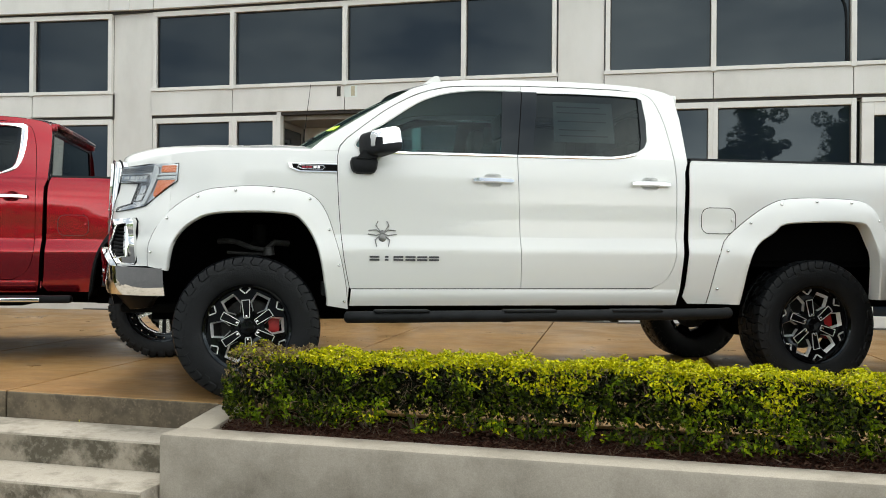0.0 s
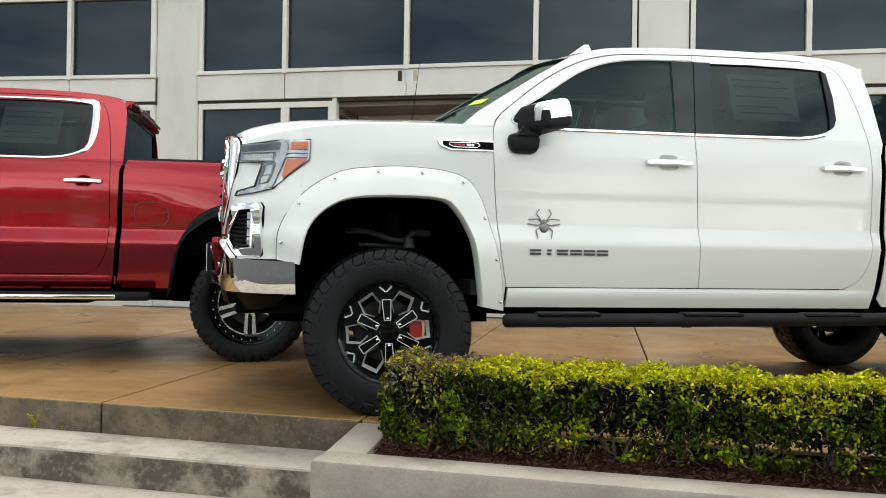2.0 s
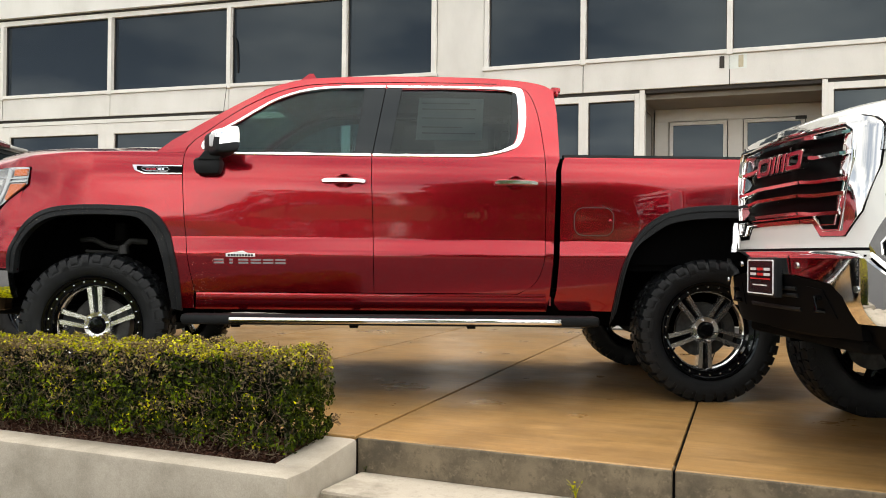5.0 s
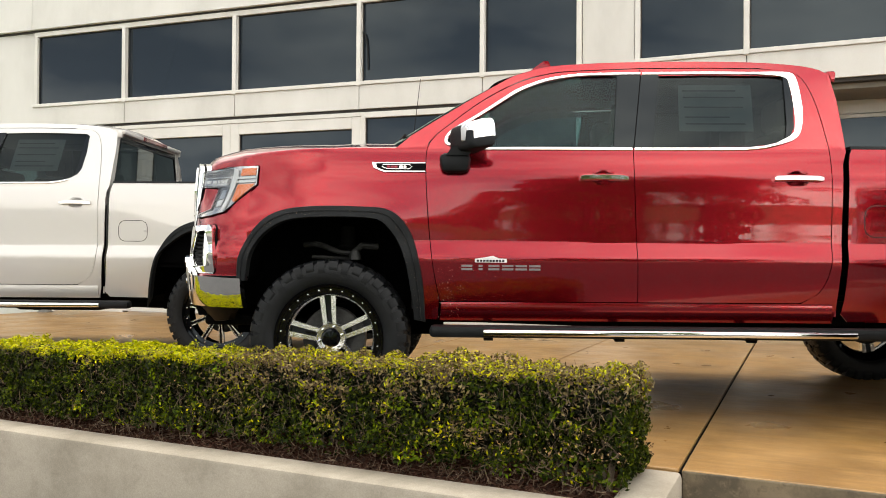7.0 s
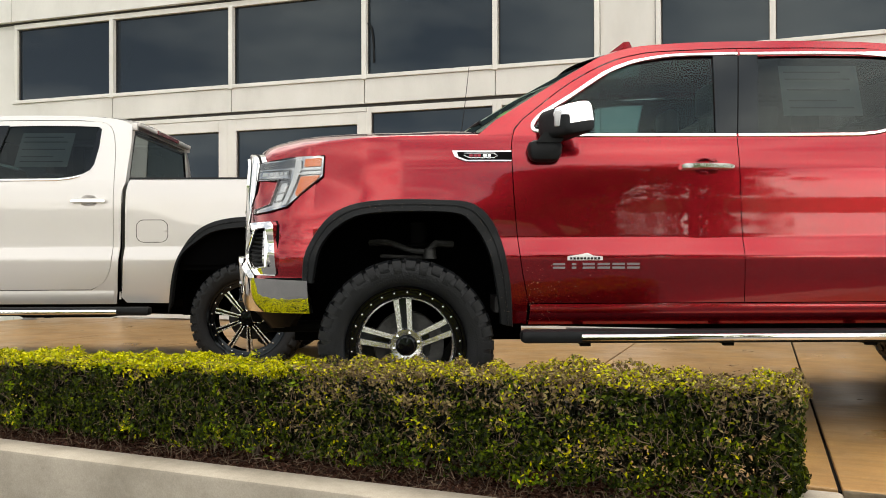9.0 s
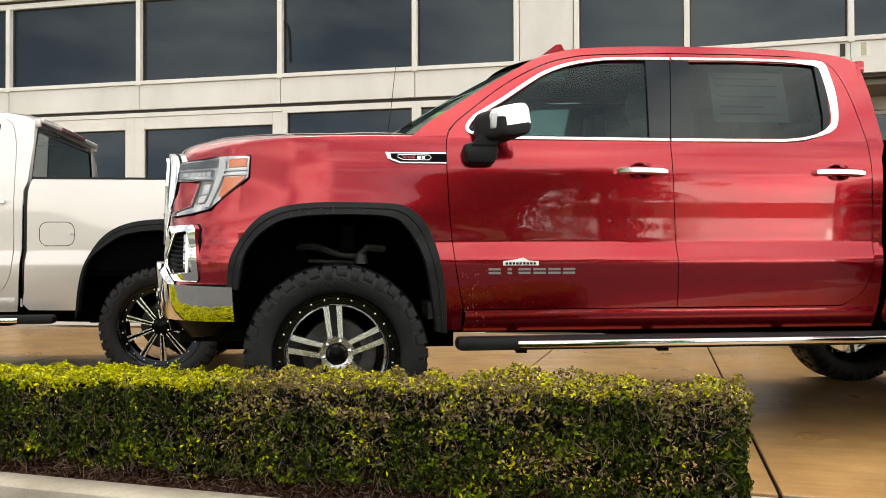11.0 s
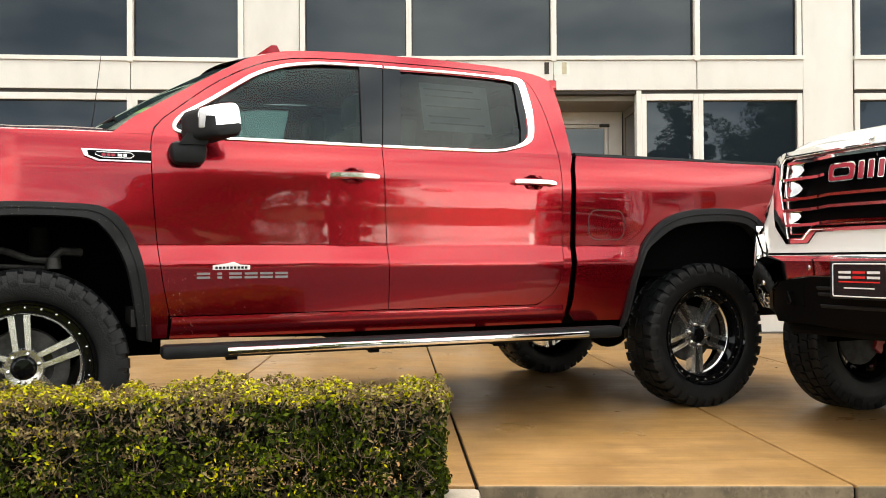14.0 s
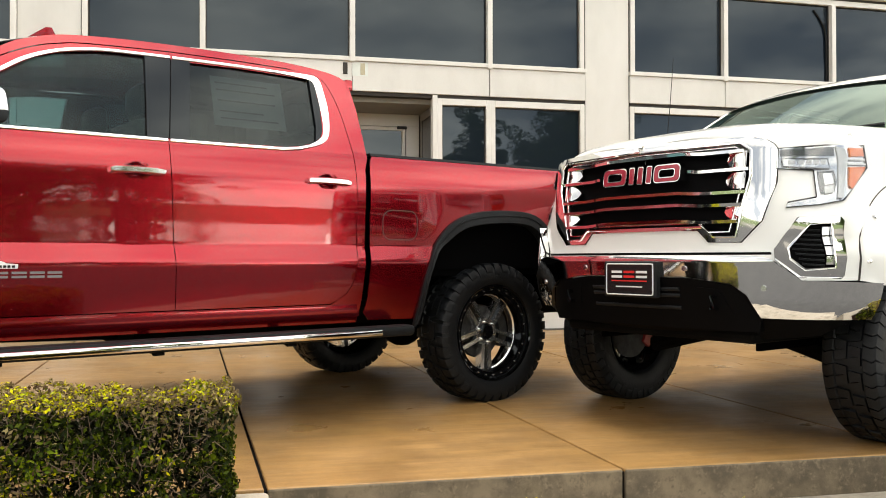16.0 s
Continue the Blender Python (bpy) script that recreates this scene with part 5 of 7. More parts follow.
def add_wheel(kit, h, parent, x, y, z, s, turn, steer=0.0, red=False):
    """A wheel whose outer face looks to the driver's side (s = 1) or away from it."""
    m = Matrix.Translation((x, y, z)) @ pose(0, 0, 0, 0, 0, steer) @ pose(0, 0, 0, 90 if s > 0 else -90) @ pose(0, 0, 0, 0, 0, turn)
    hub = None
    for nm, me, label in kit:
        if nm == "barrel":
            hub = link("wheel", me, parent, "wheel with black off-road tyre", m)
    for nm, me, label in kit:
        if nm != "barrel":
            piece = link(nm, me, hub, label)
            if nm == "tyre_tread":
                tagged(piece, kind="stuff")
    bm = bmesh.new()
    k = math.radians(-turn)
    arc = [k + radians(-34 + 10 * i) for i in range(8)]
    add_prism(bm, [polar(0.190, a) for a in arc] + [polar(0.125, a) for a in arc[::-1]], -0.075, h * 0.12)
    link("brake_caliper", bm_mesh("brake_caliper", bm, CALIPER if red else ARM), hub, "red brake caliper" if red else "grey brake caliper")
    return hub


def rounded(x0, z0, x1, z1, r, n=4):
    out = []
    for cx, cz, a0 in ((x1 - r, z0 + r, -90), (x1 - r, z1 - r, 0), (x0 + r, z1 - r, 90), (x0 + r, z0 + r, 180)):
        for k in range(n + 1):
            a = radians(a0 + 90 * k / n)
            out.append((cx + r * math.cos(a), cz + r * math.sin(a)))
    return out


DOOR_LINE = spline([(0.612, 0.672), (0.575, 0.86), (0.548, 1.10), (0.533, 1.345), (0.533, 1.48), (0.550, 1.545)], 4)
DOOR_TOP = spline([(0.589, 1.594), (0.794, 1.760), (0.94, 1.855), (1.075, 1.921), (1.20, 1.957), (1.34, 1.977), (1.738, 1.996)], 4)
SPLIT = spline([(1.688, 0.674), (1.680, 1.0), (1.664, 1.5), (1.694, 1.75), (1.738, 1.996)], 3)
REAR_LINE = spline([(2.560, 0.676), (2.66, 0.735), (2.715, 0.86), (2.727, 1.05), (2.727, 1.41), (2.716, 1.60), (2.690, 1.80), (2.640, 1.94), (2.560, 1.988)], 4)
REAR_TOP = [(1.744, 1.996), (2.1, 1.999), (2.4, 1.996)]
WIN_F = spline([(0.700, 1.520), (0.655, 1.531), (0.646, 1.560), (0.676, 1.602), (0.730, 1.640), (0.835, 1.706), (0.975, 1.803), (1.07, 1.861), (1.20, 1.912), (1.34, 1.940), (1.45, 1.950), (1.612, 1.955)], 4) + [(1.562, 1.520)]
WIN_R = [(1.765, 1.522), (1.838, 1.952), (2.1, 1.958), (2.36, 1.955), (2.540, 1.948), (2.563, 1.93), (2.567, 1.78), (2.553, 1.64), (2.528, 1.592), (2.48, 1.562), (2.40, 1.540), (2.30, 1.527)]
RAIL = spline([(0.98, 1.935), (1.08, 1.972), (1.22, 2.010), (1.45, 2.030), (1.70, 2.040), (2.05, 2.044), (2.40, 2.038), (2.62, 2.020), (2.74, 1.995), (2.80, 1.960)], 5)
HOOD_EDGE = spline([(-0.84, 1.480), (-0.80, 1.450), (-0.76, 1.428), (-0.70, 1.430), (-0.5, 1.470), (-0.2, 1.500), (0.1, 1.510), (0.36, 1.512), (0.53, 1.512)], 6)


def hood_z(u):
    return float(np.interp(u, [p[0] for p in HOOD_EDGE], [p[1] for p in HOOD_EDGE]))


def mirror_ring(v, k):
    """A section through the mirror's head at the distance v from the truck's middle, drawn in by k."""
    q = (v - 1.0) / 0.12
    c = [(0.665 + 0.072 * q, 1.482), (0.820 + 0.068 * q, 1.474 + 0.018 * q), (0.800 + 0.074 * q, 1.645 + 0.014 * q), (0.662 + 0.072 * q, 1.618 + 0.010 * q)]
    out = []
    for i in range(32):
        t = 2 * math.pi * (i + 0.5) / 32
        a = math.copysign(abs(math.cos(t)) ** 0.4, math.cos(t)) * k
        b = math.copysign(abs(math.sin(t)) ** 0.4, math.sin(t)) * k
        w = [(1 - a) * (1 - b) / 4, (1 + a) * (1 - b) / 4, (1 + a) * (1 + b) / 4, (1 - a) * (1 + b) / 4]
        z = sum(p[1] * x for p, x in zip(c, w))
        lean = 0.32 * max(0.0, z - 1.52) * min(1.0, max(0.0, (v - 1.11) / 0.06))
        out.append((sum(p[0] * x for p, x in zip(c, w)), v - lean, z))
    return out


def shift(path, du):
    return [(x + du, z) for x, z in path]


def truck(m, label, paint, dz, style, R, wide, step_kind, trim, turns, steer=0.0):
    t = base("pickup_truck", m, label, "pickup truck", "row of parked pickup trucks")
    nose = nose_place(dz, 0.0, wide)
    painted = paint
    # ---- body sides
    for s in (1, -1):
        sp = side_place(s, dz, wide)
        inner = lambda x, z, o, f=sp: f(x, z, o - 0.035)
        arch = [(max(-0.46, x * 1.045), z + 0.020 * ease((z - 0.80) / 0.2)) for x, z in resample(ARCH_F, 20)]
        fender = arch + [(0.60, 0.57), (0.604, 0.672)] + shift(DOOR_LINE, -0.0042) + [(0.53, 1.511)] + [p for p in HOOD_EDGE[::-1] if -0.455 < p[0] < 0.52] + [(-0.46, 1.475)]
        patch_part("fender", fender, sp, painted, t, thick=0.03, step=(0.06, 0.0155))
        door = DOOR_LINE + DOOR_TOP + shift(SPLIT[::-1], -0.0015)
        fd = patch_part("front_door", door, sp, painted, t, thick=0.03, step=(0.06, 0.0155), holes=[WIN_F, rounded(1.435, 1.310, 1.565, 1.394, 0.040)])
        rear = shift(SPLIT, 0.0025) + REAR_TOP + REAR_LINE[::-1]
        rd = patch_part("rear_door", rear, sp, painted, t, thick=0.03, step=(0.06, 0.0155), holes=[WIN_R, rounded(2.480, 1.310, 2.610, 1.394, 0.040)])
        # rocker under the doors
        patch_part("rocker", [(0.610, 0.565), (2.735, 0.565), (2.735, 0.71), (2.70, 0.76), (2.66, 0.728), (2.565, 0.671), (0.620, 0.667)], lambda x, z, o, f=sp: f(x, z, o + 0.009 * math.sin(math.pi * min(1.0, max(0.0, (z - 0.565) / 0.104)))), painted, t, thick=0.03, step=(0.2, 0.015))
        # cab corner behind the rear door, with the pillar to the roof
        corner = shift(REAR_LINE, 0.0042)[2:] + [(2.45, 1.996), (2.40, 2.004)] + [p for p in RAIL if p[0] > 2.385] + [(2.815, 1.80), (2.815, 1.50), (2.792, 1.43), (2.782, 1.0), (2.758, 0.66), (2.742, 0.565)]
        patch_part("cab_corner", corner, sp, painted, t, thick=0.010)
        # roof side rail and windscreen pillar
        pillar = [(0.36, 1.512), (0.53, 1.514), (0.545, 1.550)] + shift(DOOR_TOP, 0.0)[:] + REAR_TOP + [(2.40, 2.001)] + [p for p in RAIL[::-1] if 1.0 < p[0] < 2.42] + [(0.98, 1.930), (0.80, 1.820), (0.60, 1.690), (0.45, 1.590)]
        pillar = [(x, z + (0.006 if (x, z) in DOOR_TOP or (x, z) in REAR_TOP else 0)) for x, z in pillar]
        patch_part("roof_rail", pillar, sp, painted, t, thick=0.03)
        # black sheets added behind the panels so shut lines and window edges read dark
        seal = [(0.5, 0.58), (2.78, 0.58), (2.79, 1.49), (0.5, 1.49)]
        patch_part("shut_line_backing", seal, inner, LINER, t, rim=False, step=(0.3, 0.1))
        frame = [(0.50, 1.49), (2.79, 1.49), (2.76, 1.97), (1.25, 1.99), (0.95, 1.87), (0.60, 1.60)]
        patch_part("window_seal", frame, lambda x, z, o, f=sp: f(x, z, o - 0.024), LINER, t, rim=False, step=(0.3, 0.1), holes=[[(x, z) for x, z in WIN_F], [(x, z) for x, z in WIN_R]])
        # glass
        gp = lambda x, z, o, f=sp: f(x, z, o - 0.012)
        patch_part("window", WIN_F, gp, GLASS_MID, fd, "tinted front door glass", thick=0.003, rim=False)
        patch_part("window", WIN_R, gp, GLASS_DARK, rd, "dark tinted rear door glass", thick=0.003, rim=False)
        # black pillar covers
        patch_part("pillar_cover", [(1.558, 1.522), (1.606, 1.954), (1.738, 1.955), (1.667, 1.522)], lambda x, z, o, f=sp: f(x, z, o + 0.004), BLACK_GLOSS, fd, thick=0.008)
        patch_part("pillar_cover", [(1.671, 1.522), (1.742, 1.956), (1.842, 1.958), (1.772, 1.522)], lambda x, z, o, f=sp: f(x, z, o + 0.004), BLACK_GLOSS, rd, thick=0.008)
        ribbon_part("pillar_seal", [(1.669 + 0.0071 * k, 1.522 + 0.0434 * k) for k in range(11)], 0.007, 0.006, sp, GRILLE_BLACK, fd)
        patch_part("quarter_seal", [(2.540, 1.945), (2.567, 1.93), (2.571, 1.78), (2.555, 1.64), (2.530, 1.594), (2.498, 1.575), (2.518, 1.66)], lambda x, z, o, f=sp: f(x, z, o + 0.002), BLACK_GLOSS, rd, thick=0.012)
        # bright trim round the windows
        low = [(0.70, 1.512)] + [(1.2, 1.513), (1.66, 1.513)]
        ribbon_part("window_trim", low, 0.017, 0.008, sp, CHROME, fd)
        ribbon_part("window_trim", [(1.672, 1.513), (2.0, 1.514), (2.28, 1.516), (2.38, 1.526), (2.46, 1.546)], 0.017, 0.008, sp, CHROME, rd)
        if trim == "chrome":
            ribbon_part("window_trim", [(x - 0.008, z + 0.010) for x, z in WIN_F[:-1] + [(1.68, 1.957), (1.746, 1.958)]], 0.018, 0.008, sp, CHROME, fd)
            top = [(1.750, 1.968), (2.1, 1.972), (2.36, 1.970), (2.51, 1.966), (2.568, 1.955), (2.590, 1.925), (2.596, 1.78), (2.583, 1.66), (2.549, 1.590), (2.465, 1.548)]
            ribbon_part("window_trim", spline(top, 4), [0.017] * 8 + [0.017 + 0.032 * min(1, k / 10) for k in range(16)] + [0.049 - 0.0026 * k for k in range(13)], 0.008, sp, CHROME, rd)
        else:
            ribbon_part("window_trim", [(x - 0.006, z + 0.008) for x, z in WIN_F[:-1] + [(1.68, 1.957), (1.746, 1.958)]], 0.010, 0.006, sp, painted, fd)
        # handles in their cups
        for d, x in ((fd, 1.500), (rd, 2.545)):
            dish = lambda a, b, o, f=sp, x=x: f(a, b, o - 0.030 * max(0.0, 1 - ((a - x) / 0.068) ** 2) * max(0.0, 1 - ((b - 1.352) / 0.046) ** 2))
            patch_part("handle_cup", rounded(x - 0.065, 1.310, x + 0.065, 1.394, 0.040), dish, painted, d, step=(0.02, 0.014), rim=False)
            hp = lambda a, b, o, f=sp: f(a, b, o)
            ribbon_part("handle", spline([(x - 0.130, 1.349), (x - 0.09, 1.353), (x, 1.354), (x + 0.09, 1.352), (x + 0.130, 1.347)], 4), [0.026] * 2 + [0.038] * 13 + [0.028] * 2, 0.030, hp, CHROME, d, "chrome door handle")
        # pickup bed
        ra = [(x * 1.035 + 3.745, z + 0.020 * ease((z - 0.80) / 0.2)) for x, z in resample(ARCH_R, 20)]
        bed = [(2.825, 0.575)] + ra + [(4.30, 0.60), (4.93, 0.66), (4.945, 1.0), (4.935, 1.50), (4.90, 1.522), (2.85, 1.518), (2.836, 1.49), (2.824, 1.43), (2.818, 1.0), (2.800, 0.70), (2.785, 0.62)]
        patch_part("bed_side", bed, sp, painted, t, thick=0.010, step=(0.06, 0.0155))
        patch_part("bed_rail_cap", [(2.84, 1.516), (4.93, 1.520), (4.93, 1.534), (2.84, 1.532)], lambda x, z, o, f=sp: f(x, z, o + 0.003), BLACK_PLASTIC, t, thick=0.06)
        ribbon_part("fuel_door_line", rounded(2.905, 1.035, 3.145, 1.205, 0.055), 0.005, 0.0012, sp, SEAM, t, closed=True)
        bm = bmesh.new()
        p = sp(3.125, 1.125, 0.006)
        add_lathe(bm, [(0.0, 0.006), (0.012, 0.004), (0.014, -0.004)], 12, Matrix.Translation(p) @ pose(0, 0, 0, 90 if s > 0 else -90))
        part("fuel_door_catch", bm, painted, t, smooth=True)
        patch_part("tail_lamp", [(4.80, 1.06), (4.935, 1.06), (4.925, 1.49), (4.83, 1.49)], lambda x, z, o, f=sp: f(x, z, o + 0.012), TAIL, t, "red tail lamp", thick=0.03)
        # arch flares and liners
        for outer, inner_, u0 in ((FLARE_F if trim == "body" else TRIM_F, ARCH_F, 0.0), (FLARE_R if trim == "body" else TRIM_R, ARCH_R, 3.745)):
            if trim == "body":
                inn = inner_ if u0 == 0 else [(-0.58, 0.57), (-0.515, 0.905), (-0.35, 1.045), (-0.24, 1.105), (0.25, 1.118), (0.345, 1.055), (0.40, 0.90), (0.42, 0.70), (0.43, 0.60)]
                fl, oo = arch_flare("wheel_flare", outer, inn, u0, sp, painted, t, 0.062, 0.05, "white bolted wheel flare")
                ribbon_part("flare_seam", [(x + u0, z) for x, z in oo], 0.007, 0.0035, sp, SEAM, fl)
                for k in range(2, 44, 5):
                    ii = resample(inn, 44)
                    a, b = oo[k], ii[k]
                    q = sp(u0 + a[0] + (b[0] - a[0]) * 0.16, a[1] + (b[1] - a[1]) * 0.16, 0.030)
                    bm = bmesh.new()
                    add_lathe(bm, [(0.0, 0.006), (0.007, 0.005), (0.010, 0.0), (0.010, -0.012)], 10, Matrix.Translation(q) @ pose(0, 0, 0, 90 if s > 0 else -90))
                    part("bolt", bm, SATIN, fl)
            else:
                fl, oo = arch_flare("wheel_flare", outer, inner_, u0, sp, BLACK_PLASTIC, t, 0.032, 0.04, "black plastic wheel arch trim")
                mid_ = [(a[0] + (b[0] - a[0]) * 0.42 + u0, a[1] + (b[1] - a[1]) * 0.42) for a, b in zip(oo, resample(inner_, 44))]
                ribbon_part("trim_step", mid_, 0.010, 0.029, sp, BLACK_PLASTIC, fl)
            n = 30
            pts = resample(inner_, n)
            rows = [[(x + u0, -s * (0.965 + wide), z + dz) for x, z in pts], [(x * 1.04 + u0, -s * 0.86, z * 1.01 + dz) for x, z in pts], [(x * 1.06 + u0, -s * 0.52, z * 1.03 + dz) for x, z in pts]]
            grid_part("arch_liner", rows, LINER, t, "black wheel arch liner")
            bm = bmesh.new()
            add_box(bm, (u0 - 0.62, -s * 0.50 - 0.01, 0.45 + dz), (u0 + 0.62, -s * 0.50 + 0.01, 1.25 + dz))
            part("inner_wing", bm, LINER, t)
        # running board
        bm = bmesh.new()
        y = -s * (1.06 + wide)
        if step_kind == "tube":
            pts = spline([(0.60, y + s * 0.03, 0.50), (0.66, y, 0.503), (1.0, y - s * 0.01, 0.505), (2.2, y - s * 0.01, 0.51), (2.9, y, 0.515), (3.08, y + s * 0.05, 0.518)], 4)
            add_tube(bm, [(a, b, c + dz) for a, b, c in pts], 0.036, 14)
            rb = part("running_board", bm, BLACK_PLASTIC, t, "black tubular side step", smooth=True)
            for x in (0.92, 1.72, 2.42):
                bm = bmesh.new()
                add_box(bm, (x - 0.17, y - 0.050, 0.530 + dz), (x + 0.17, y + 0.050, 0.548 + dz), 0.012)
                part("step_pad", bm, BLACK_PLASTIC, rb)
        else:
            add_box(bm, (0.56, y - 0.055, 0.485 + dz), (3.04, y + 0.055, 0.548 + dz), 0.022)
            rb = part("running_board", bm, BLACK_PLASTIC, t, "side step with bright edge and black ends", smooth=True)
            bm = bmesh.new()
            add_box(bm, (0.845, y - s * 0.058 - 0.012, 0.496 + dz), (2.81, y - s * 0.058 + 0.012, 0.532 + dz), 0.010)
            part("bright_edge", bm, CHROME, rb, smooth=True)
        for x in (0.85, 1.55, 2.25):
            bm = bmesh.new()
            add_box(bm, (x, min(y, -s * 0.75), 0.475 + dz), (x + 0.05, max(y, -s * 0.75), 0.50 + dz))
            add_box(bm, (x, y - 0.015, 0.468 + dz), (x + 0.05, y + 0.015, 0.49 + dz))
            part("step_bracket", bm, UNDER, rb)
        # mirror
        bm = bmesh.new()
        add_box(bm, (0.605, min(-s * 0.92, -s * 1.055), 1.372 + dz), (0.775, max(-s * 0.92, -s * 1.055), 1.478 + dz), 0.032)
        for v in bm.verts:
            v.co.x -= 0.22 * max(0.0, 1.43 + dz - v.co.z) * (1 if v.co.x > 0.69 else -1)
        neck = [(0.640, 1.462), (0.765, 1.462), (0.790, 1.512), (0.680, 1.512)]
        add_prism(bm, neck, 0.985, 1.06, Matrix(((1, 0, 0, 0), (0, 0, -s, 0), (0, 1, 0, dz), (0, 0, 0, 1))))
        mo = part("mirror", bm, BLACK_PLASTIC, t, "black door mirror with chrome cap", smooth=True)
        shell, cap = bmesh.new(), bmesh.new()
        rings = [mirror_ring(v, k) for v, k in ((0.985, 0.90), (1.0, 1.0), (1.05, 1.0), (1.095, 1.0), (1.125, 1.0), (1.145, 0.985), (1.16, 0.95), (1.17, 0.88), (1.174, 0.70))]
        n = len(rings[0])
        for p, q in zip(rings, rings[1:]):
            for i in range(n):
                quad = [p[i], p[(i + 1) % n], q[(i + 1) % n], q[i]]
                zc, vc = sum(c[2] for c in quad) / 4, sum(c[1] for c in quad) / 4
                bright = (zc > 1.570 and vc > 1.10) or zc > 1.628 + 0.25 * max(0, vc - 1.0) or zc > 1.622 and quad[0][0] > 0.70
                bm = cap if bright else shell
                bm.faces.new([bm.verts.new((x, -s * v, z + dz)) for x, v, z in quad])
        for bm, keep in ((cap, lambda z: z > 1.570), (shell, lambda z: z <= 1.571)):
            mid = [c for c in rings[-1] if keep(c[2])]
            if bm is cap:
                low_ = [c for c in rings[-1] if c[2] <= 1.570]
                xm_ = sum(c[0] for c in rings[-1]) / n
                mid += [max((c for c in low_ if (c[0] > xm_) == right), key=lambda c: c[2]) for right in (False, True)]
            bm.faces.new([bm.verts.new((x, -s * v, z + dz)) for x, v, z in sorted(mid, key=lambda c: math.atan2(c[2] - (1.60 if keep(1.6) else 1.54), c[0] - 0.82))])
        shell.faces.new([shell.verts.new((x, -s * v, z + dz)) for x, v, z in rings[0]])
        for bm in (shell, cap):
            bmesh.ops.remove_doubles(bm, verts=bm.verts[:], dist=1e-5)
            bmesh.ops.recalc_face_normals(bm, faces=bm.faces[:])
        part("mirror_housing", shell, BLACK_PLASTIC, mo, "black mirror housing", smooth=True)
        part("mirror_cap", cap, CHROME, mo, "chrome mirror cap", smooth=True)
        bm = bmesh.new()
        add_box(bm, (0.722, min(-s * 1.09, -s * 1.135), 1.530 + dz), (0.752, max(-s * 1.09, -s * 1.135), 1.602 + dz), 0.008)
        part("mirror_lamp", bm, LAMP_WHITE, mo, "pale mirror lamp", smooth=True)
        # fender vent badge
        vb = patch_part("vent_badge", [(0.232, 1.432), (0.527, 1.432), (0.527, 1.378), (0.30, 1.378), (0.245, 1.400)], lambda x, z, o, f=sp: f(x, z, o + 0.012), CHROME, t, "chrome framed side vent badge", thick=0.014)
        patch_part("vent_inset", [(0.257, 1.4255), (0.527, 1.4255), (0.527, 1.3855), (0.308, 1.3855), (0.262, 1.4025)], lambda x, z, o, f=sp: f(x, z, o + 0.0145), GRILLE_BLACK, vb, thick=0.003)
        ribbon_part("vent_ring", [(0.295, 1.418), (0.44, 1.418), (0.455, 1.406), (0.44, 1.394), (0.32, 1.394), (0.29, 1.406)], 0.005, 0.020, sp, CHROME, vb, closed=True)
        for k, (x, w) in enumerate(((0.325, 0.016), (0.346, 0.014), (0.366, 0.016), (0.394, 0.018), (0.416, 0.014))):
            patch_part("vent_mark", [(x - w / 2, 1.400), (x + w / 2, 1.400), (x + w / 2, 1.412), (x - w / 2, 1.412)], lambda a, b, o, f=sp: f(a, b, o + 0.018), BADGE_RED if k < 3 else CHROME, vb, thick=0.003)
        # door lettering as plain bars
        for k in range(6):
            x = 0.728 + k * 0.0735
            w = (0.060, 0.022, 0.060, 0.062, 0.062, 0.062)[k]
            x0 = x + (0.02 if k == 1 else 0)
            for zz in (0.843, 0.861):
                patch_part("letter_bar", [(x0, zz), (x0 + w, zz), (x0 + w, zz + 0.011), (x0, zz + 0.011)], lambda a, b, o, f=sp: f(a, b, o + 0.006), CHROME if trim == "chrome" else BADGE_GREY, fd, "small metal lettering bar", thick=0.006)
        if trim == "body":
            bm = bmesh.new()
            f0 = lambda x, z, o=0.006: Vector(sp(x, z, o))
            for q in ((0.0, 0.0, 0.016, 0.019), (0.0, -0.030, 0.024, 0.025)):
                c = f0(0.807 + q[0], 1.012 + q[1])
                bmesh.ops.create_icosphere(bm, subdivisions=2, radius=1, matrix=Matrix.Translation(c) @ Matrix.Diagonal((q[2], 0.008, q[3], 1)))
            for sg in (-1, 1):
                for a, b, c in (((0.012, 0.01), (0.045, 0.05), (0.030, 0.075)), ((0.012, 0.004), (0.040, 0.022), (0.095, 0.018)), ((0.012, -0.004), (0.040, -0.012), (0.098, -0.004)), ((0.012, -0.012), (0.050, -0.040), (0.040, -0.080))):
                    add_tube(bm, [f0(0.807 + sg * a[0], 1.01 + a[1]), f0(0.807 + sg * b[0] * 0.9, 1.01 + b[1]), f0(0.807 + sg * c[0] * 0.9, 1.01 + c[1])], 0.0035, 5)
            part("door_emblem", bm, STEEL, fd, "grey metal emblem", smooth=True)
        elif trim == "chrome":
            patch_part("door_emblem", [(0.80, 0.885), (0.975, 0.885), (0.975, 0.905), (0.93, 0.908), (0.90, 0.922), (0.86, 0.914), (0.80, 0.905)], lambda a, b, o, f=sp: f(a, b, o + 0.003), PLATE_WHITE, fd, "small pale emblem", thick=0.003)
            for k in range(9):
                x0 = 0.812 + 0.0172 * k
                patch_part("emblem_bar", [(x0, 0.889), (x0 + 0.012, 0.889), (x0 + 0.012, 0.900), (x0, 0.900)], lambda a, b, o, f=sp: f(a, b, o + 0.0045), PLATE_BLACK, fd, thick=0.0015)
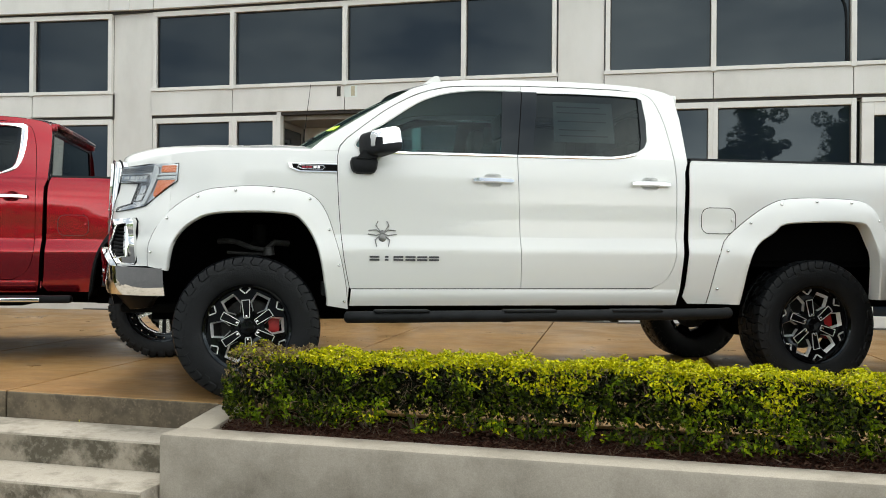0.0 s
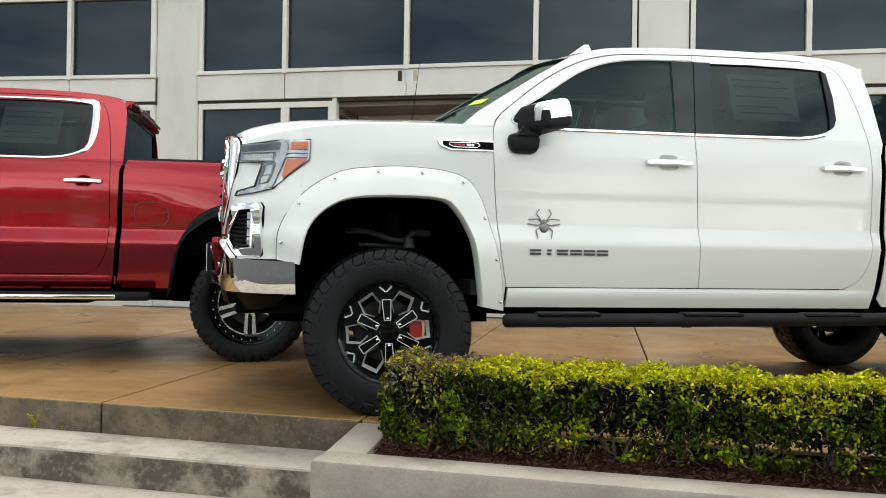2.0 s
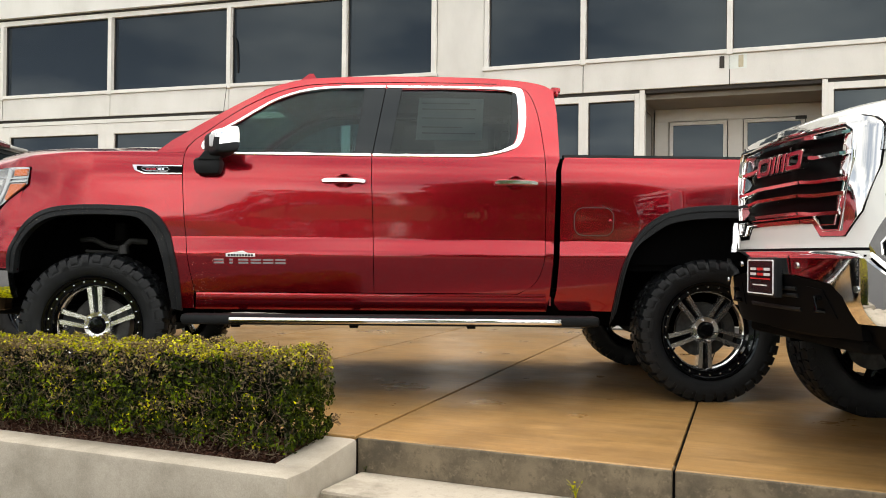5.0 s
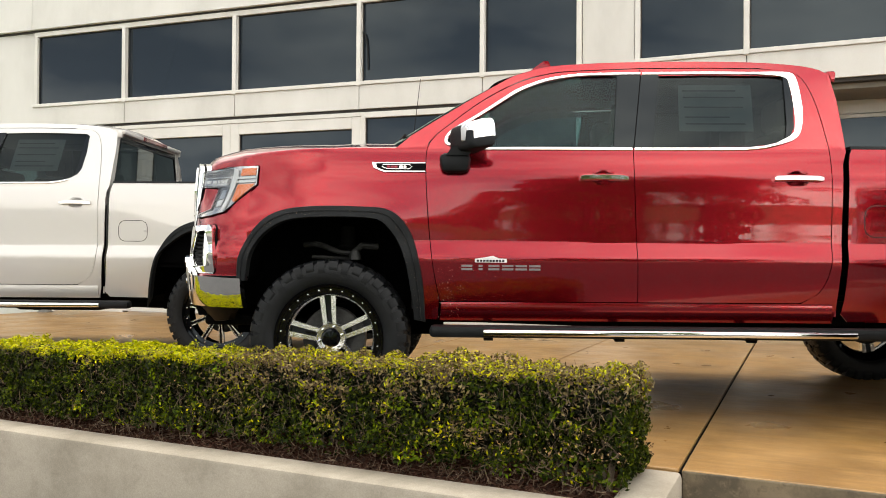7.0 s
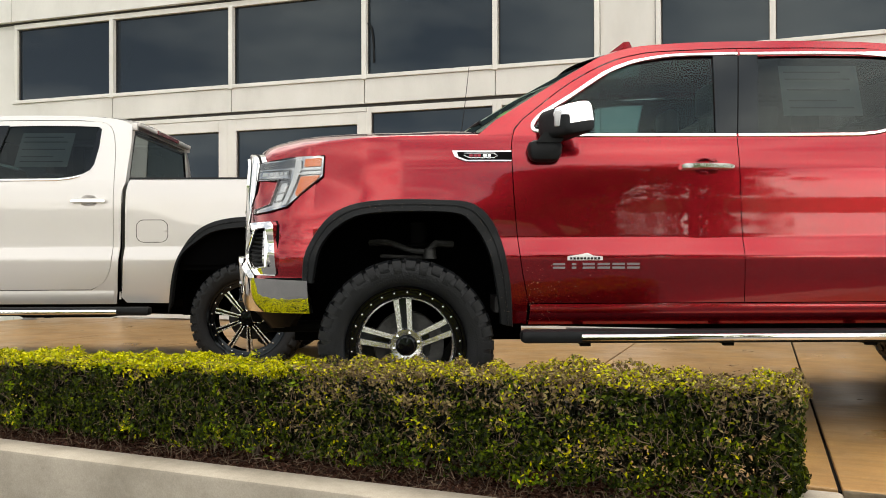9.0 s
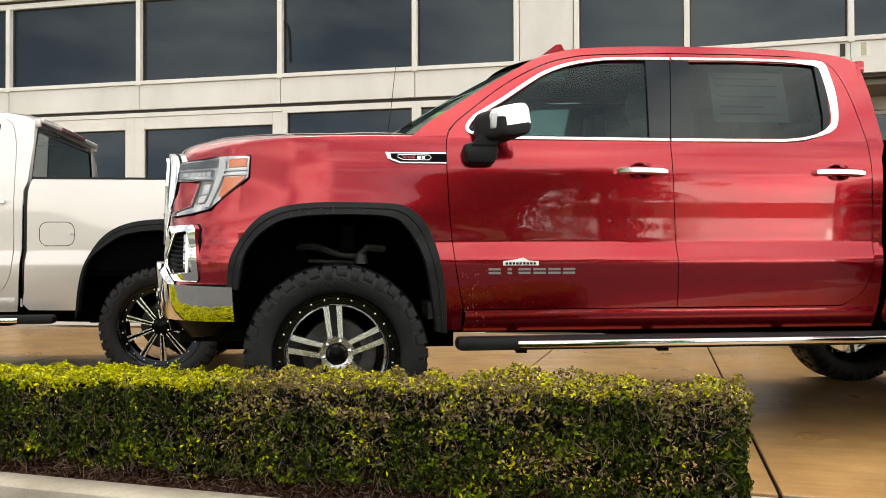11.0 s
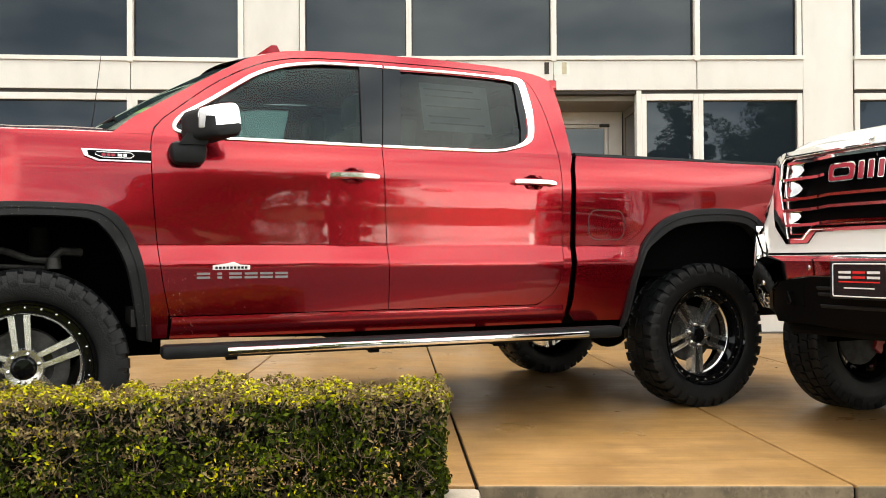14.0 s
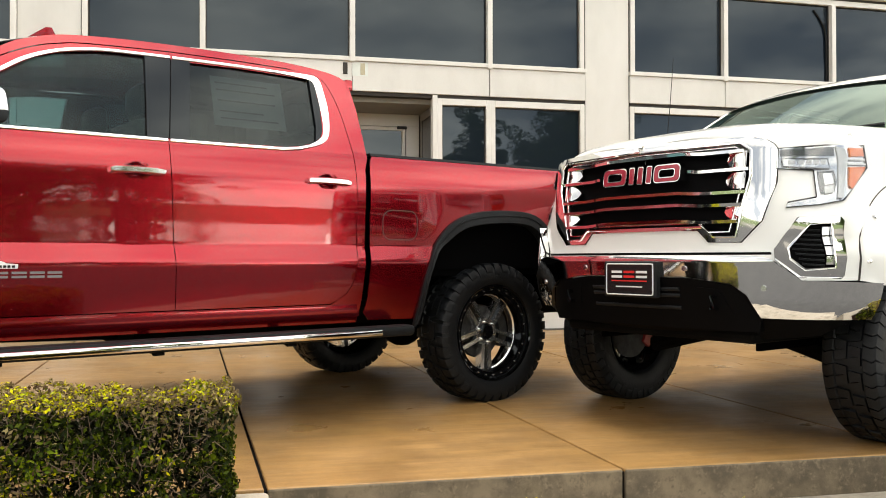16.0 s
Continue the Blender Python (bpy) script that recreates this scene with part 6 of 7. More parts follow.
            # dried mud specks behind the front wheel
            rng_m = np.random.default_rng(17)
            verts, faces = [], []
            for k in range(95):
                px, pz = 0.60 + abs(rng_m.normal(0, 0.13)), rng_m.uniform(0.585, 0.86)
                r, a0 = rng_m.uniform(0.0006, 0.0019), rng_m.uniform(0, 6.28)
                if px > 0.98 or pz < 0.665 and px > 0.75:
                    continue
                n0 = len(verts)
                verts += [sp(px + r * math.cos(a0 + q * 1.257), pz + 2.0 * r * math.sin(a0 + q * 1.257), 0.0015 + (0.016 if pz < 0.67 else 0.0)) for q in range(5)]
                verts.append(sp(px, pz, 0.0028 + (0.016 if pz < 0.67 else 0.0)))
                faces += [(n0 + q, n0 + (q + 1) % 5, n0 + 5) for q in range(5)]
            for k in range(110):
                px, pz = [(x, z) for x, z in resample(ARCH_F, 60)][int(rng_m.integers(4, 58))]
                px, pz = px * (1 + rng_m.uniform(0.0, 0.10)), pz + rng_m.uniform(0.0, 0.04)
                r, a0 = rng_m.uniform(0.0007, 0.0022), rng_m.uniform(0, 6.28)
                n0 = len(verts)
                verts += [sp(px + r * math.cos(a0 + q * 1.257), pz + r * math.sin(a0 + q * 1.257), 0.034) for q in range(5)]
                verts.append(sp(px, pz, 0.036))
                faces += [(n0 + q, n0 + (q + 1) % 5, n0 + 5) for q in range(5)]
            tagged(link("mud_speck", mesh_of("mud_speck", verts, faces, MUD), t, "dried pale mud specks"), kind="stuff")
    # ---- hood
    rows = []
    ws = np.linspace(-1, 1, 41)
    lip = [nose(a, 1.43, -0.03) for a in NOSE_S]
    lip_u, lip_v = [p[0] for p in lip], [-p[1] for p in lip]
    for k in range(36):
        q = k / 35
        u = -0.868 + (0.53 + 0.868) * q
        ze = hood_z(u)
        droop = 0.034 * max(0.0, 1 - q / 0.16) ** 2
        vv = side_v(ze) + wide - 0.06 * max(0.0, -0.2 - u) ** 1.2 * 2.2 - tuck(u, ze)
        if u < -0.46:
            vv = min(vv, float(np.interp(u, lip_u, lip_v)))
        row = []
        for w in ws:
            swell = 0.040 * min(1, q * 4.5) * (1 - 0.6 * max(0, (q - 0.78) / 0.22))
            crown = (1.503 - ze + 0.089 * q + swell) * (1 - abs(w) ** (7.0 - 4.4 * min(1, q * 1.6)))
            dome = 0.016 * max(0, 1 - abs(abs(w) - 0.0) / 0.55) ** 0.5 * min(1, q * 3)
            uu = u - (0.03 * (1 - q) + 0.14 * q) * (1 - w * w)
            row.append((uu, w * vv, ze + crown + dome * 0.6 + dz - 0.012 * (1 - q) ** 6 * (1 - abs(w)) - droop * (1 - abs(w) ** 8)))
        rows.append([(row[0][0], row[0][1] * 0.99, row[0][2] - 0.05)] + row + [(row[-1][0], row[-1][1] * 0.99, row[-1][2] - 0.05)])
    rows.insert(0, [(x + 0.03, y, z - 0.05) for x, y, z in rows[0]])
    grid_part("hood", rows, painted, t, "long flat hood")
    # black cowl and wipers below the windscreen
    patch_c = [[(0.42 - 0.14 * (1 - w * w) + d, w * 0.90, 1.515 + 0.075 * (1 - abs(w) ** 2.6) + h + dz) for w in np.linspace(-1, 1, 21)] for d, h in ((-0.05, -0.01), (0.05, 0.0), (0.14, -0.06))]
    grid_part("cowl", patch_c, BLACK_PLASTIC, t)
    bm = bmesh.new()
    for y0, y1 in ((0.55, 0.02), (-0.12, -0.62)):
        add_tube(bm, [(0.30, y0, 1.600 + dz), (0.33, (y0 + y1) / 2, 1.618 + dz), (0.39, y1, 1.63 + dz)], 0.009, 6)
    part("wiper", bm, BLACK_PLASTIC, t)
    # ---- windscreen
    rows = []
    for k in range(13):
        q = k / 12
        row = []
        for w in np.linspace(-1, 1, 25):
            vb_, vt_ = 0.925 + wide, 0.755 + wide
            v = (vb_ + (vt_ - vb_) * q) * w
            ub = 0.385 - 0.16 * (1 - w * w)
            ut = 1.03 - 0.10 * (1 - w * w)
            zb, zt = 1.530 + 0.055 * (1 - w * w), 1.950 + 0.044 * (1 - w * w)
            row.append((ub + (ut - ub) * q, v, zb + (zt - zb) * q + 0.012 * math.sin(math.pi * q) + dz))
        rows.append(row)
    wsn = grid_part("windscreen", rows, GLASS_CLEAR, t, "clear windscreen")
    wsn.visible_shadow = False
    # ---- roof
    rows = []
    for x, z in RAIL:
        v = side_v(z) + wide
        back = 0.10 * max(0, 1 - (x - 0.98) / 0.35)
        rows.append([(x - back * (1 - w * w), w * v, z + 0.054 * (1 - abs(w) ** 2.4) * min(1, 0.85 + (x - 0.98)) + dz) for w in np.linspace(-1, 1, 31)])
    rows.append([(2.83, w * 0.735, 1.945 + 0.052 * (1 - abs(w) ** 2.4) + dz) for w in np.linspace(-1, 1, 31)])
    grid_part("roof", rows, painted, t, flip=True)
    bm = bmesh.new()
    add_prism(bm, [(1.10, -0.02), (1.29, -0.02), (1.27, 0.02), (1.245, 0.068), (1.215, 0.066)], -0.022, 0.022, Matrix(((1, 0, 0, 0), (0, 0, 1, -0.40), (0, 1, 0, 2.045 + dz), (0, 0, 0, 1))))
    part("antenna_fin", bm, painted, t, "shark-fin roof antenna", smooth=True)
    bm = bmesh.new()
    add_box(bm, (2.79, -0.73, 1.950 + dz), (2.855, 0.73, 1.988 + dz), 0.014)
    add_box(bm, (2.79, -0.755, 1.92 + dz), (2.838, -0.72, 1.983 + dz), 0.008)
    add_box(bm, (2.79, 0.72, 1.92 + dz), (2.838, 0.755, 1.983 + dz), 0.008)
    sp_ = part("rear_spoiler", bm, painted, t, "small spoiler over the rear window", smooth=True)
    part("brake_light", box_bm((2.845, -0.30, 1.952 + dz), (2.862, 0.30, 1.985 + dz), 0.004), TAIL, sp_, "red high brake light")
    bm = bmesh.new()
    add_tube(bm, [(0.30, 0.80, 1.50 + dz), (0.36, 0.80, 1.90 + dz), (0.40, 0.80, 2.25 + dz)], [0.004, 0.003, 0.002], 5)
    part("whip_antenna", bm, BLACK_PLASTIC, t, "thin black whip antenna")
    # ---- back of the cab
    bw = [(-0.93, 0.6), (0.93, 0.6), (0.945, 1.50), (0.76, 1.955), (-0.76, 1.955), (-0.945, 1.50)]
    back = lambda y, z, o: (2.79 + 0.02 * (z - 1.5) + o, y, z + dz)
    patch_part("cab_back", bw, back, painted, t, step=(0.5, 0.5), holes=[[(-0.80, 1.53), (0.80, 1.53), (0.68, 1.915), (-0.68, 1.915)]])
    patch_part("rear_window", [(-0.80, 1.53), (0.80, 1.53), (0.68, 1.915), (-0.68, 1.915)], lambda y, z, o: back(y, z, o - 0.005), GLASS_DARK, t, "dark rear cab window", rim=False, step=(0.5, 0.5))
    ribbon_part("rear_window_seal", [(-0.80, 1.53), (0.80, 1.53), (0.68, 1.915), (-0.68, 1.915)], 0.05, 0.004, back, BLACK_GLOSS, t, closed=True)
    # ---- bed inside and tailgate
    # near-black floor and walls put the wheel arches' shade into the colour
    bm = bmesh.new()
    add_box(bm, (2.83, -0.90, 0.82 + dz), (4.90, 0.90, 0.86 + dz))
    part("bed_floor", bm, LINER, t)
    for lo_b, hi_b in (((2.84, -0.92, 0.86), (4.90, -0.86, 1.515)), ((2.84, 0.86, 0.86), (4.90, 0.92, 1.515)), ((2.835, -0.86, 0.86), (2.87, 0.86, 1.515))):
        part("bed_wall", box_bm((lo_b[0], lo_b[1], lo_b[2] + dz), (hi_b[0], hi_b[1], hi_b[2] + dz)), LINER, t)
    bm = bmesh.new()
    add_box(bm, (4.905, -0.82, 0.90 + dz), (4.965, 0.82, 1.52 + dz), 0.015)
    part("tailgate", bm, painted, t, smooth=True)
    bm = bmesh.new()
    add_box(bm, (4.93, -0.98, 0.64 + dz), (5.12, 0.98, 0.84 + dz), 0.04)
    part("rear_bumper", bm, CHROME, t, "chrome rear bumper", smooth=True)
    # ---- front end
    top = [(s_, 1.402 + 0.064 * max(0, 1 - abs(s_ / S_IN) ** 4)) for s_ in np.linspace(-S_IN, S_IN, 19)]
    fas = [(-S_END, 0.79), (S_END, 0.79), (S_END, 1.474), (nose_s(0.93), 1.452), (nose_s(0.85), 1.420)] + top[::-1] + [(-nose_s(0.85), 1.420), (-nose_s(0.93), 1.452), (-S_END, 1.474)]
    gn = lambda a, b, o: nose(a + 0.02, b, o)
    both = lambda right: right + [(-x, z) for x, z in right[::-1]]
    hole = both([(0.33, 1.042), (0.385, 0.99), (0.53, 0.99), (0.60, 1.28), (0.60, 1.408), (0.53, 1.436), (0.01, 1.438)])
    patch_part("front_fascia", fas, nose, painted, t, thick=0.03, holes=[[(x + 0.02, z) for x, z in hole]])
    gout = both([(0.33, 1.034), (0.385, 0.977), (0.545, 0.975), (0.638, 1.072), (0.688, 1.245), (0.683, 1.395), (0.668, 1.420), (0.640, 1.440), (0.58, 1.457), (0.3, 1.471), (0.01, 1.474)])
    gin = both([(0.355, 1.052), (0.41, 1.004), (0.518, 1.004), (0.578, 1.281), (0.575, 1.402), (0.53, 1.436), (0.01, 1.444)])
    gr = patch_part("grille", gout, lambda a, b, o: gn(a, b, o + 0.025 + 0.06 * (b - 1.30) - 1.6 * max(0, b - 1.40) ** 2 - 2.8 * max(0, abs(a) - 0.605) ** 2), CHROME, t, "chrome framed front grille", thick=0.08, step=(0.02, 0.05), holes=[gin])
    ribbon_part("grille_seam", gout, 0.0055, 0.006, gn, GRILLE_BLACK, gr, closed=True)
    ring_in = [(x * 0.955, 1.225 + (z - 1.225) * 0.915) for x, z in gin]
    ribbon_part("grille_inner_ring", ring_in, 0.010, 0.012, lambda a, b, o: gn(a, b, o + 0.004), CHROME, gr, closed=True)
    ribbon_part("grille_lip", [(x * 1.01, z - 0.004) for x, z in gin], 0.013, 0.012, lambda a, b, o: gn(a, b, o + 0.022 + 0.06 * (b - 1.30)), CHROME, gr, closed=True)
    patch_part("grille_back", hole, lambda a, b, o: gn(a, b, o - 0.05), GRILLE_BLACK, gr, rim=False)
    for z, half, split in ((1.408, 0.545, 0), (1.322, 0.57, 0.275), (1.216, 0.565, 0), (1.158, 0.55, 0), (1.080, 0.53, 0)):
        for seg_ in ([(-half, half)] if not split else [(-half, -split), (split, half)]):
            xs = np.linspace(seg_[0], seg_[1], 18)
            ribbon_part("grille_bar", [(x, z - 0.010 * min(1, max(0, (abs(x) - 0.25) / 0.08))) for x in xs], 0.026, 0.036, lambda a, b, o: gn(a, b, o - 0.014 + 0.15 * (b - z)), CHROME, gr)
    for k in (-1, 1):
        for z0, z1 in ((1.322, 1.395), (1.225, 1.295), (1.085, 1.150)):
            patch_part("grille_bar_end", [(k * 0.470, z0 + 0.012), (k * 0.455, (z0 + z1) / 2), (k * 0.470, z1 - 0.012), (k * 0.500, z1 + 0.004), (k * 0.558, z1 + 0.002), (k * 0.556, z0 - 0.002), (k * 0.500, z0 - 0.004)], lambda a, b, o: gn(a, b, o + 0.012 - 0.55 * max(0, 0.51 - abs(a))), CHROME, gr, thick=0.03)
    face = lambda a, b, o: gn(a, b, o + 0.030)
    for x0, x1 in ((-0.240, -0.085), (0.085, 0.240)):
        ring = rounded(x0 + 0.034, 1.302, x1 - 0.034, 1.338, 0.012)
        patch_part("badge_block", rounded(x0, 1.274, x1, 1.366, 0.024), face, CHROME, gr, "chrome and red badge block", thick=0.04, holes=[ring])
        patch_part("badge_face", rounded(x0 + 0.006, 1.280, x1 - 0.006, 1.360, 0.018), lambda a, b, o: face(a, b, o + 0.003), BADGE_RED, gr, "red badge face", thick=0.004, holes=[rounded(x0 + 0.028, 1.297, x1 - 0.028, 1.343, 0.014)])
    for x0 in (-0.068, -0.014, 0.040):
        patch_part("badge_block", rounded(x0, 1.274, x0 + 0.034, 1.366, 0.008), face, CHROME, gr, "chrome and red badge block", thick=0.04)
        patch_part("badge_face", rounded(x0 + 0.005, 1.280, x0 + 0.029, 1.360, 0.005), lambda a, b, o: face(a, b, o + 0.003), BADGE_RED, gr, "red badge face", thick=0.004)
    # bumper
    bulge = lambda a, b, o: nose(a, b, o + 0.056 - 0.085 * max(0, 0.885 - b) - 2.0 * max(0, 0.72 - b) ** 2 - 8.0 * max(0, b - 0.886) ** 2)
    lowc = [(1.165, 0.624), (0.66, 0.629), (0.60, 0.735), (0.53, 0.785), (0.30, 0.812), (-0.30, 0.812), (-0.53, 0.785), (-0.60, 0.735), (-0.66, 0.629), (-1.165, 0.624)]
    upc = [(-1.165, 0.788), (-0.81, 0.803), (-0.735, 0.862), (-0.69, 0.900), (-0.62, 0.912), (0.0, 0.914), (0.62, 0.912), (0.69, 0.900), (0.735, 0.862), (0.81, 0.803), (1.165, 0.788)]
    bp = patch_part("front_bumper", lowc + upc, bulge, CHROME, t, "chrome front bumper", thick=0.06, step=(0.04, 0.02))
    patch_part("bumper_insert", [(-0.53, 0.779), (-0.30, 0.806), (0.30, 0.806), (0.53, 0.779), (0.595, 0.73), (0.655, 0.622), (0.65, 0.560), (-0.65, 0.560), (-0.655, 0.622), (-0.595, 0.73)], lambda a, b, o: nose(a, b, o + 0.052 - 0.26 * (0.83 - b)), GRILLE_BLACK, bp, "black lower bumper insert", thick=0.05)
    for k in (-1, 1):
        patch_part("tow_recess", [(k * 0.36, 0.765), (k * 0.47, 0.755), (k * 0.53, 0.64), (k * 0.39, 0.645)], lambda a, b, o: nose(a, b, o + 0.056 - 0.26 * (0.83 - b)), GRILLE_BLACK, bp, thick=0.004)
        bm = bmesh.new()
        q = nose(k * 0.45, 0.69, 0.02)
        add_tube(bm, [(q[0] + 0.04, q[1], q[2] - 0.03), (q[0] - 0.03, q[1], q[2] - 0.02), (q[0] - 0.03, q[1], q[2] + 0.03), (q[0] + 0.04, q[1], q[2] + 0.03)], 0.012, 8)
        part("tow_hook", bm, BLACK_GLOSS, bp, smooth=True)
        for sx, zz in ((0.31, 0.852), (0.673, 0.765)):
            bm = bmesh.new()
            q = bulge(k * sx, zz, 0.0)
            q2 = bulge(k * sx, zz, 0.02)
            add_tube(bm, [q, tuple(a + (b - a) * 0.3 for a, b in zip(q, q2))], 0.013, 14)
            part("parking_sensor", bm, LAMP_GREY, bp)
    for zz in (0.66, 0.72, 0.75):
        ribbon_part("insert_rib", [(x, zz) for x in np.linspace(-0.27, 0.27, 10)], 0.018, 0.008, lambda a, b, o: nose(a, b, o + 0.052 - 0.26 * (0.83 - b)), BLACK_PLASTIC, bp)
    patch_part("lower_valance", [(-1.12, 0.630), (-0.66, 0.632), (0.66, 0.632), (1.12, 0.630), (0.98, 0.545), (0.6, 0.520), (-0.6, 0.520), (-0.98, 0.545)], lambda a, b, o: nose(a, b, o - 0.016 - 0.9 * (0.632 - b)), GRILLE_BLACK, bp, thick=0.05)
    for path in ([(x, 0.922) for x in np.linspace(-0.69, 0.69, 16)], [(x, 0.795) for x in np.linspace(0.80, 1.16, 10)], [(-x, 0.795) for x in np.linspace(0.80, 1.16, 10)]):
        ribbon_part("bumper_gap", path, 0.012, 0.003, nose, GRILLE_BLACK, bp)
    pl = part("front_plate", box_bm((-0.985, -0.185, 0.705 + dz), (-0.95, 0.155, 0.885 + dz), 0.006), BLACK_PLASTIC, t, "black dealer plate with a bright border")
    plate = lambda y, z, o: (-0.987 - o, y - 0.015, z + dz)
    ribbon_part("plate_border", rounded(-0.150, 0.718, 0.150, 0.872, 0.01), 0.006, 0.003, plate, PLATE_WHITE, pl, closed=True)
    patch_part("plate_face", rounded(-0.150, 0.718, 0.150, 0.872, 0.01), plate, PLATE_BLACK, pl, thick=0.002, step=(0.5, 0.5))
    for x0, x1, mt in ((-0.115, -0.045, PLATE_WHITE), (-0.035, 0.035, PLATE_RED), (0.045, 0.115, PLATE_WHITE)):
        for z0 in (0.802, 0.826):
            patch_part("plate_mark", [(x0, z0), (x1, z0), (x1, z0 + 0.012), (x0, z0 + 0.012)], lambda a, b, o: plate(a, b, o + 0.002), mt, pl, thick=0.001, step=(0.5, 0.5))
    for z0, w, mt in ((0.784, 0.115, PLATE_RED), (0.755, 0.085, PLATE_WHITE)):
        patch_part("plate_mark", [(-w, z0), (w, z0), (w, z0 + 0.006), (-w, z0 + 0.006)], lambda a, b, o: plate(a, b, o + 0.002), mt, pl, thick=0.001, step=(0.5, 0.5))
    # headlamps and fog lamp bezels
    for k in (1, -1):
        K = lambda pts, k=k: [(k * a, b) for a, b in pts]
        on = lambda h: (lambda a, b, o: nose(a, b, o + h))
        shape = K([(0.70, 1.399), (0.937, 1.416), (1.212, 1.418), (1.220, 1.313), (1.016, 1.159), (0.899, 1.139), (0.755, 1.128), (0.762, 1.152), (0.885, 1.176), (0.868, 1.299), (0.70, 1.306)])
        hl = patch_part("headlamp", shape, on(0.004), LAMP_GREY, t, "clear headlamp with amber marker", thick=0.02)
        ribbon_part("lamp_seal", shape, 0.0045, 0.012, nose, GRILLE_BLACK, hl, closed=True)
        patch_part("lamp_cell", K([(0.712, 1.392), (0.937, 1.407), (0.99, 1.406), (0.99, 1.366), (0.715, 1.362)]), on(0.007), LAMP_SHADE, hl, thick=0.004)
        patch_part("lamp_bar", K([(0.722, 1.352), (0.945, 1.353), (0.955, 1.306), (0.728, 1.315)]), on(0.010), LAMP_GREY, hl, thick=0.008)
        ribbon_part("lamp_bar_rim", K([(0.722, 1.352), (0.945, 1.353), (0.955, 1.306), (0.728, 1.315)]), 0.006, 0.014, nose, LAMP_SHADE, hl, closed=True)
        for j in range(5):
            x = 0.748 + 0.040 * j
            patch_part("lamp_diode", K([(x, 1.326), (x + 0.026, 1.326), (x + 0.026, 1.344), (x, 1.344)]), on(0.013), LAMP_WHITE, hl, thick=0.004)
        patch_part("lamp_cell", K([(0.885, 1.292), (0.978, 1.298), (0.992, 1.25), (0.975, 1.20), (0.905, 1.185)]), on(0.008), LAMP_SHADE, hl, thick=0.006)
        patch_part("projector", K([(0.915, 1.282), (0.965, 1.285), (0.972, 1.238), (0.925, 1.228)]), on(0.012), LAMP_GREY, hl, thick=0.008)
        patch_part("projector", K([(0.915, 1.222), (0.968, 1.230), (0.965, 1.195), (0.925, 1.188)]), on(0.012), LAMP_WHITE, hl, thick=0.008)
        patch_part("light_guide", K([(0.998, 1.408), (1.060, 1.396), (1.078, 1.356), (1.062, 1.312), (1.030, 1.234), (1.010, 1.168), (0.984, 1.170), (0.996, 1.236), (1.008, 1.34)]), on(0.014), LAMP_WHITE, hl, thick=0.008)
        for z in (1.352, 1.330):
            patch_part("light_guide", K([(1.07, z), (1.208, z + 0.003), (1.208, z - 0.006), (1.07, z - 0.009)]), on(0.014), LAMP_WHITE, hl, thick=0.006)
        patch_part("amber_marker", K([(1.092, 1.402), (1.200, 1.406), (1.204, 1.366), (1.100, 1.362)]), on(0.012), AMBER, hl, "amber side marker", thick=0.008)
        patch_part("amber_marker", K([(1.085, 1.312), (1.205, 1.317), (1.190, 1.298), (1.075, 1.212), (1.060, 1.225)]), on(0.012), AMBER, hl, "amber side marker", thick=0.008)
        lens = patch_part("lens", shape, on(0.020), LENS, hl, "clear lens", thick=0.003, rim=False)
        lens.visible_shadow = False
        fo = K([(0.706, 0.894), (0.706, 0.938), (0.808, 1.080), (0.970, 1.084), (0.986, 1.065), (0.986, 0.824), (0.974, 0.812), (0.798, 0.815)])
        ribbon_part("fog_seam", [(x, z) for x, z in fo], 0.008, 0.006, nose, GRILLE_BLACK, t, closed=True)
        fi = K([(0.765, 0.900), (0.763, 0.945), (0.850, 1.050), (0.936, 1.054), (0.936, 0.858), (0.822, 0.850)])
        fb = patch_part("fog_lamp", fo, lambda a, b, o: nose(a, b, o + 0.026 + 0.14 * (b - 0.95)), CHROME, t, "chrome fog lamp bezel", thick=0.04, holes=[fi])
        ribbon_part("fog_rim", [(x * 1.0, z) for x, z in fi], 0.012, 0.012, on(0.026), CHROME, fb, closed=True)
        patch_part("fog_back", fi, on(0.004), GRILLE_BLACK, fb, rim=False)
        for j in range(8):
            z = 0.872 + j * 0.022
            ribbon_part("fog_slat", K([(0.775 + 0.012 * abs(j - 3), z + 0.004), (0.83, z), (0.897, z - 0.004)]), 0.009, 0.016, nose, BLACK_PLASTIC, fb)
        for j in range(4):
            z = 0.872 + j * 0.043
            patch_part("fog_lens", K([(0.902, z), (0.932, z), (0.932, z + 0.037), (0.902, z + 0.037)]), on(0.020), LAMP_GREY, fb, "clear fog lamp", thick=0.01)
    # ---- cabin
    cab = part("cabin_floor", box_bm((0.45, -0.86, 0.62 + dz), (2.76, 0.86, 0.70 + dz)), SEAT, t)
    bm = bmesh.new()
    add_box(bm, (0.50, -0.86, 1.0 + dz), (0.95, 0.86, 1.50 + dz), 0.05)
    part("dashboard", bm, SEAT, t, smooth=True)
    bm = bmesh.new()
    for i in range(24):
        a0, a1 = 2 * math.pi * i / 24, 2 * math.pi * (i + 1) / 24
        add_tube(bm, [(1.04 + 0.07 * math.sin(a), -0.42 + 0.19 * math.cos(a), 1.42 + 0.17 * math.sin(a) + dz) for a in (a0, a1)], 0.014, 6)
    part("steering_wheel", bm, BLACK_PLASTIC, t, smooth=True)
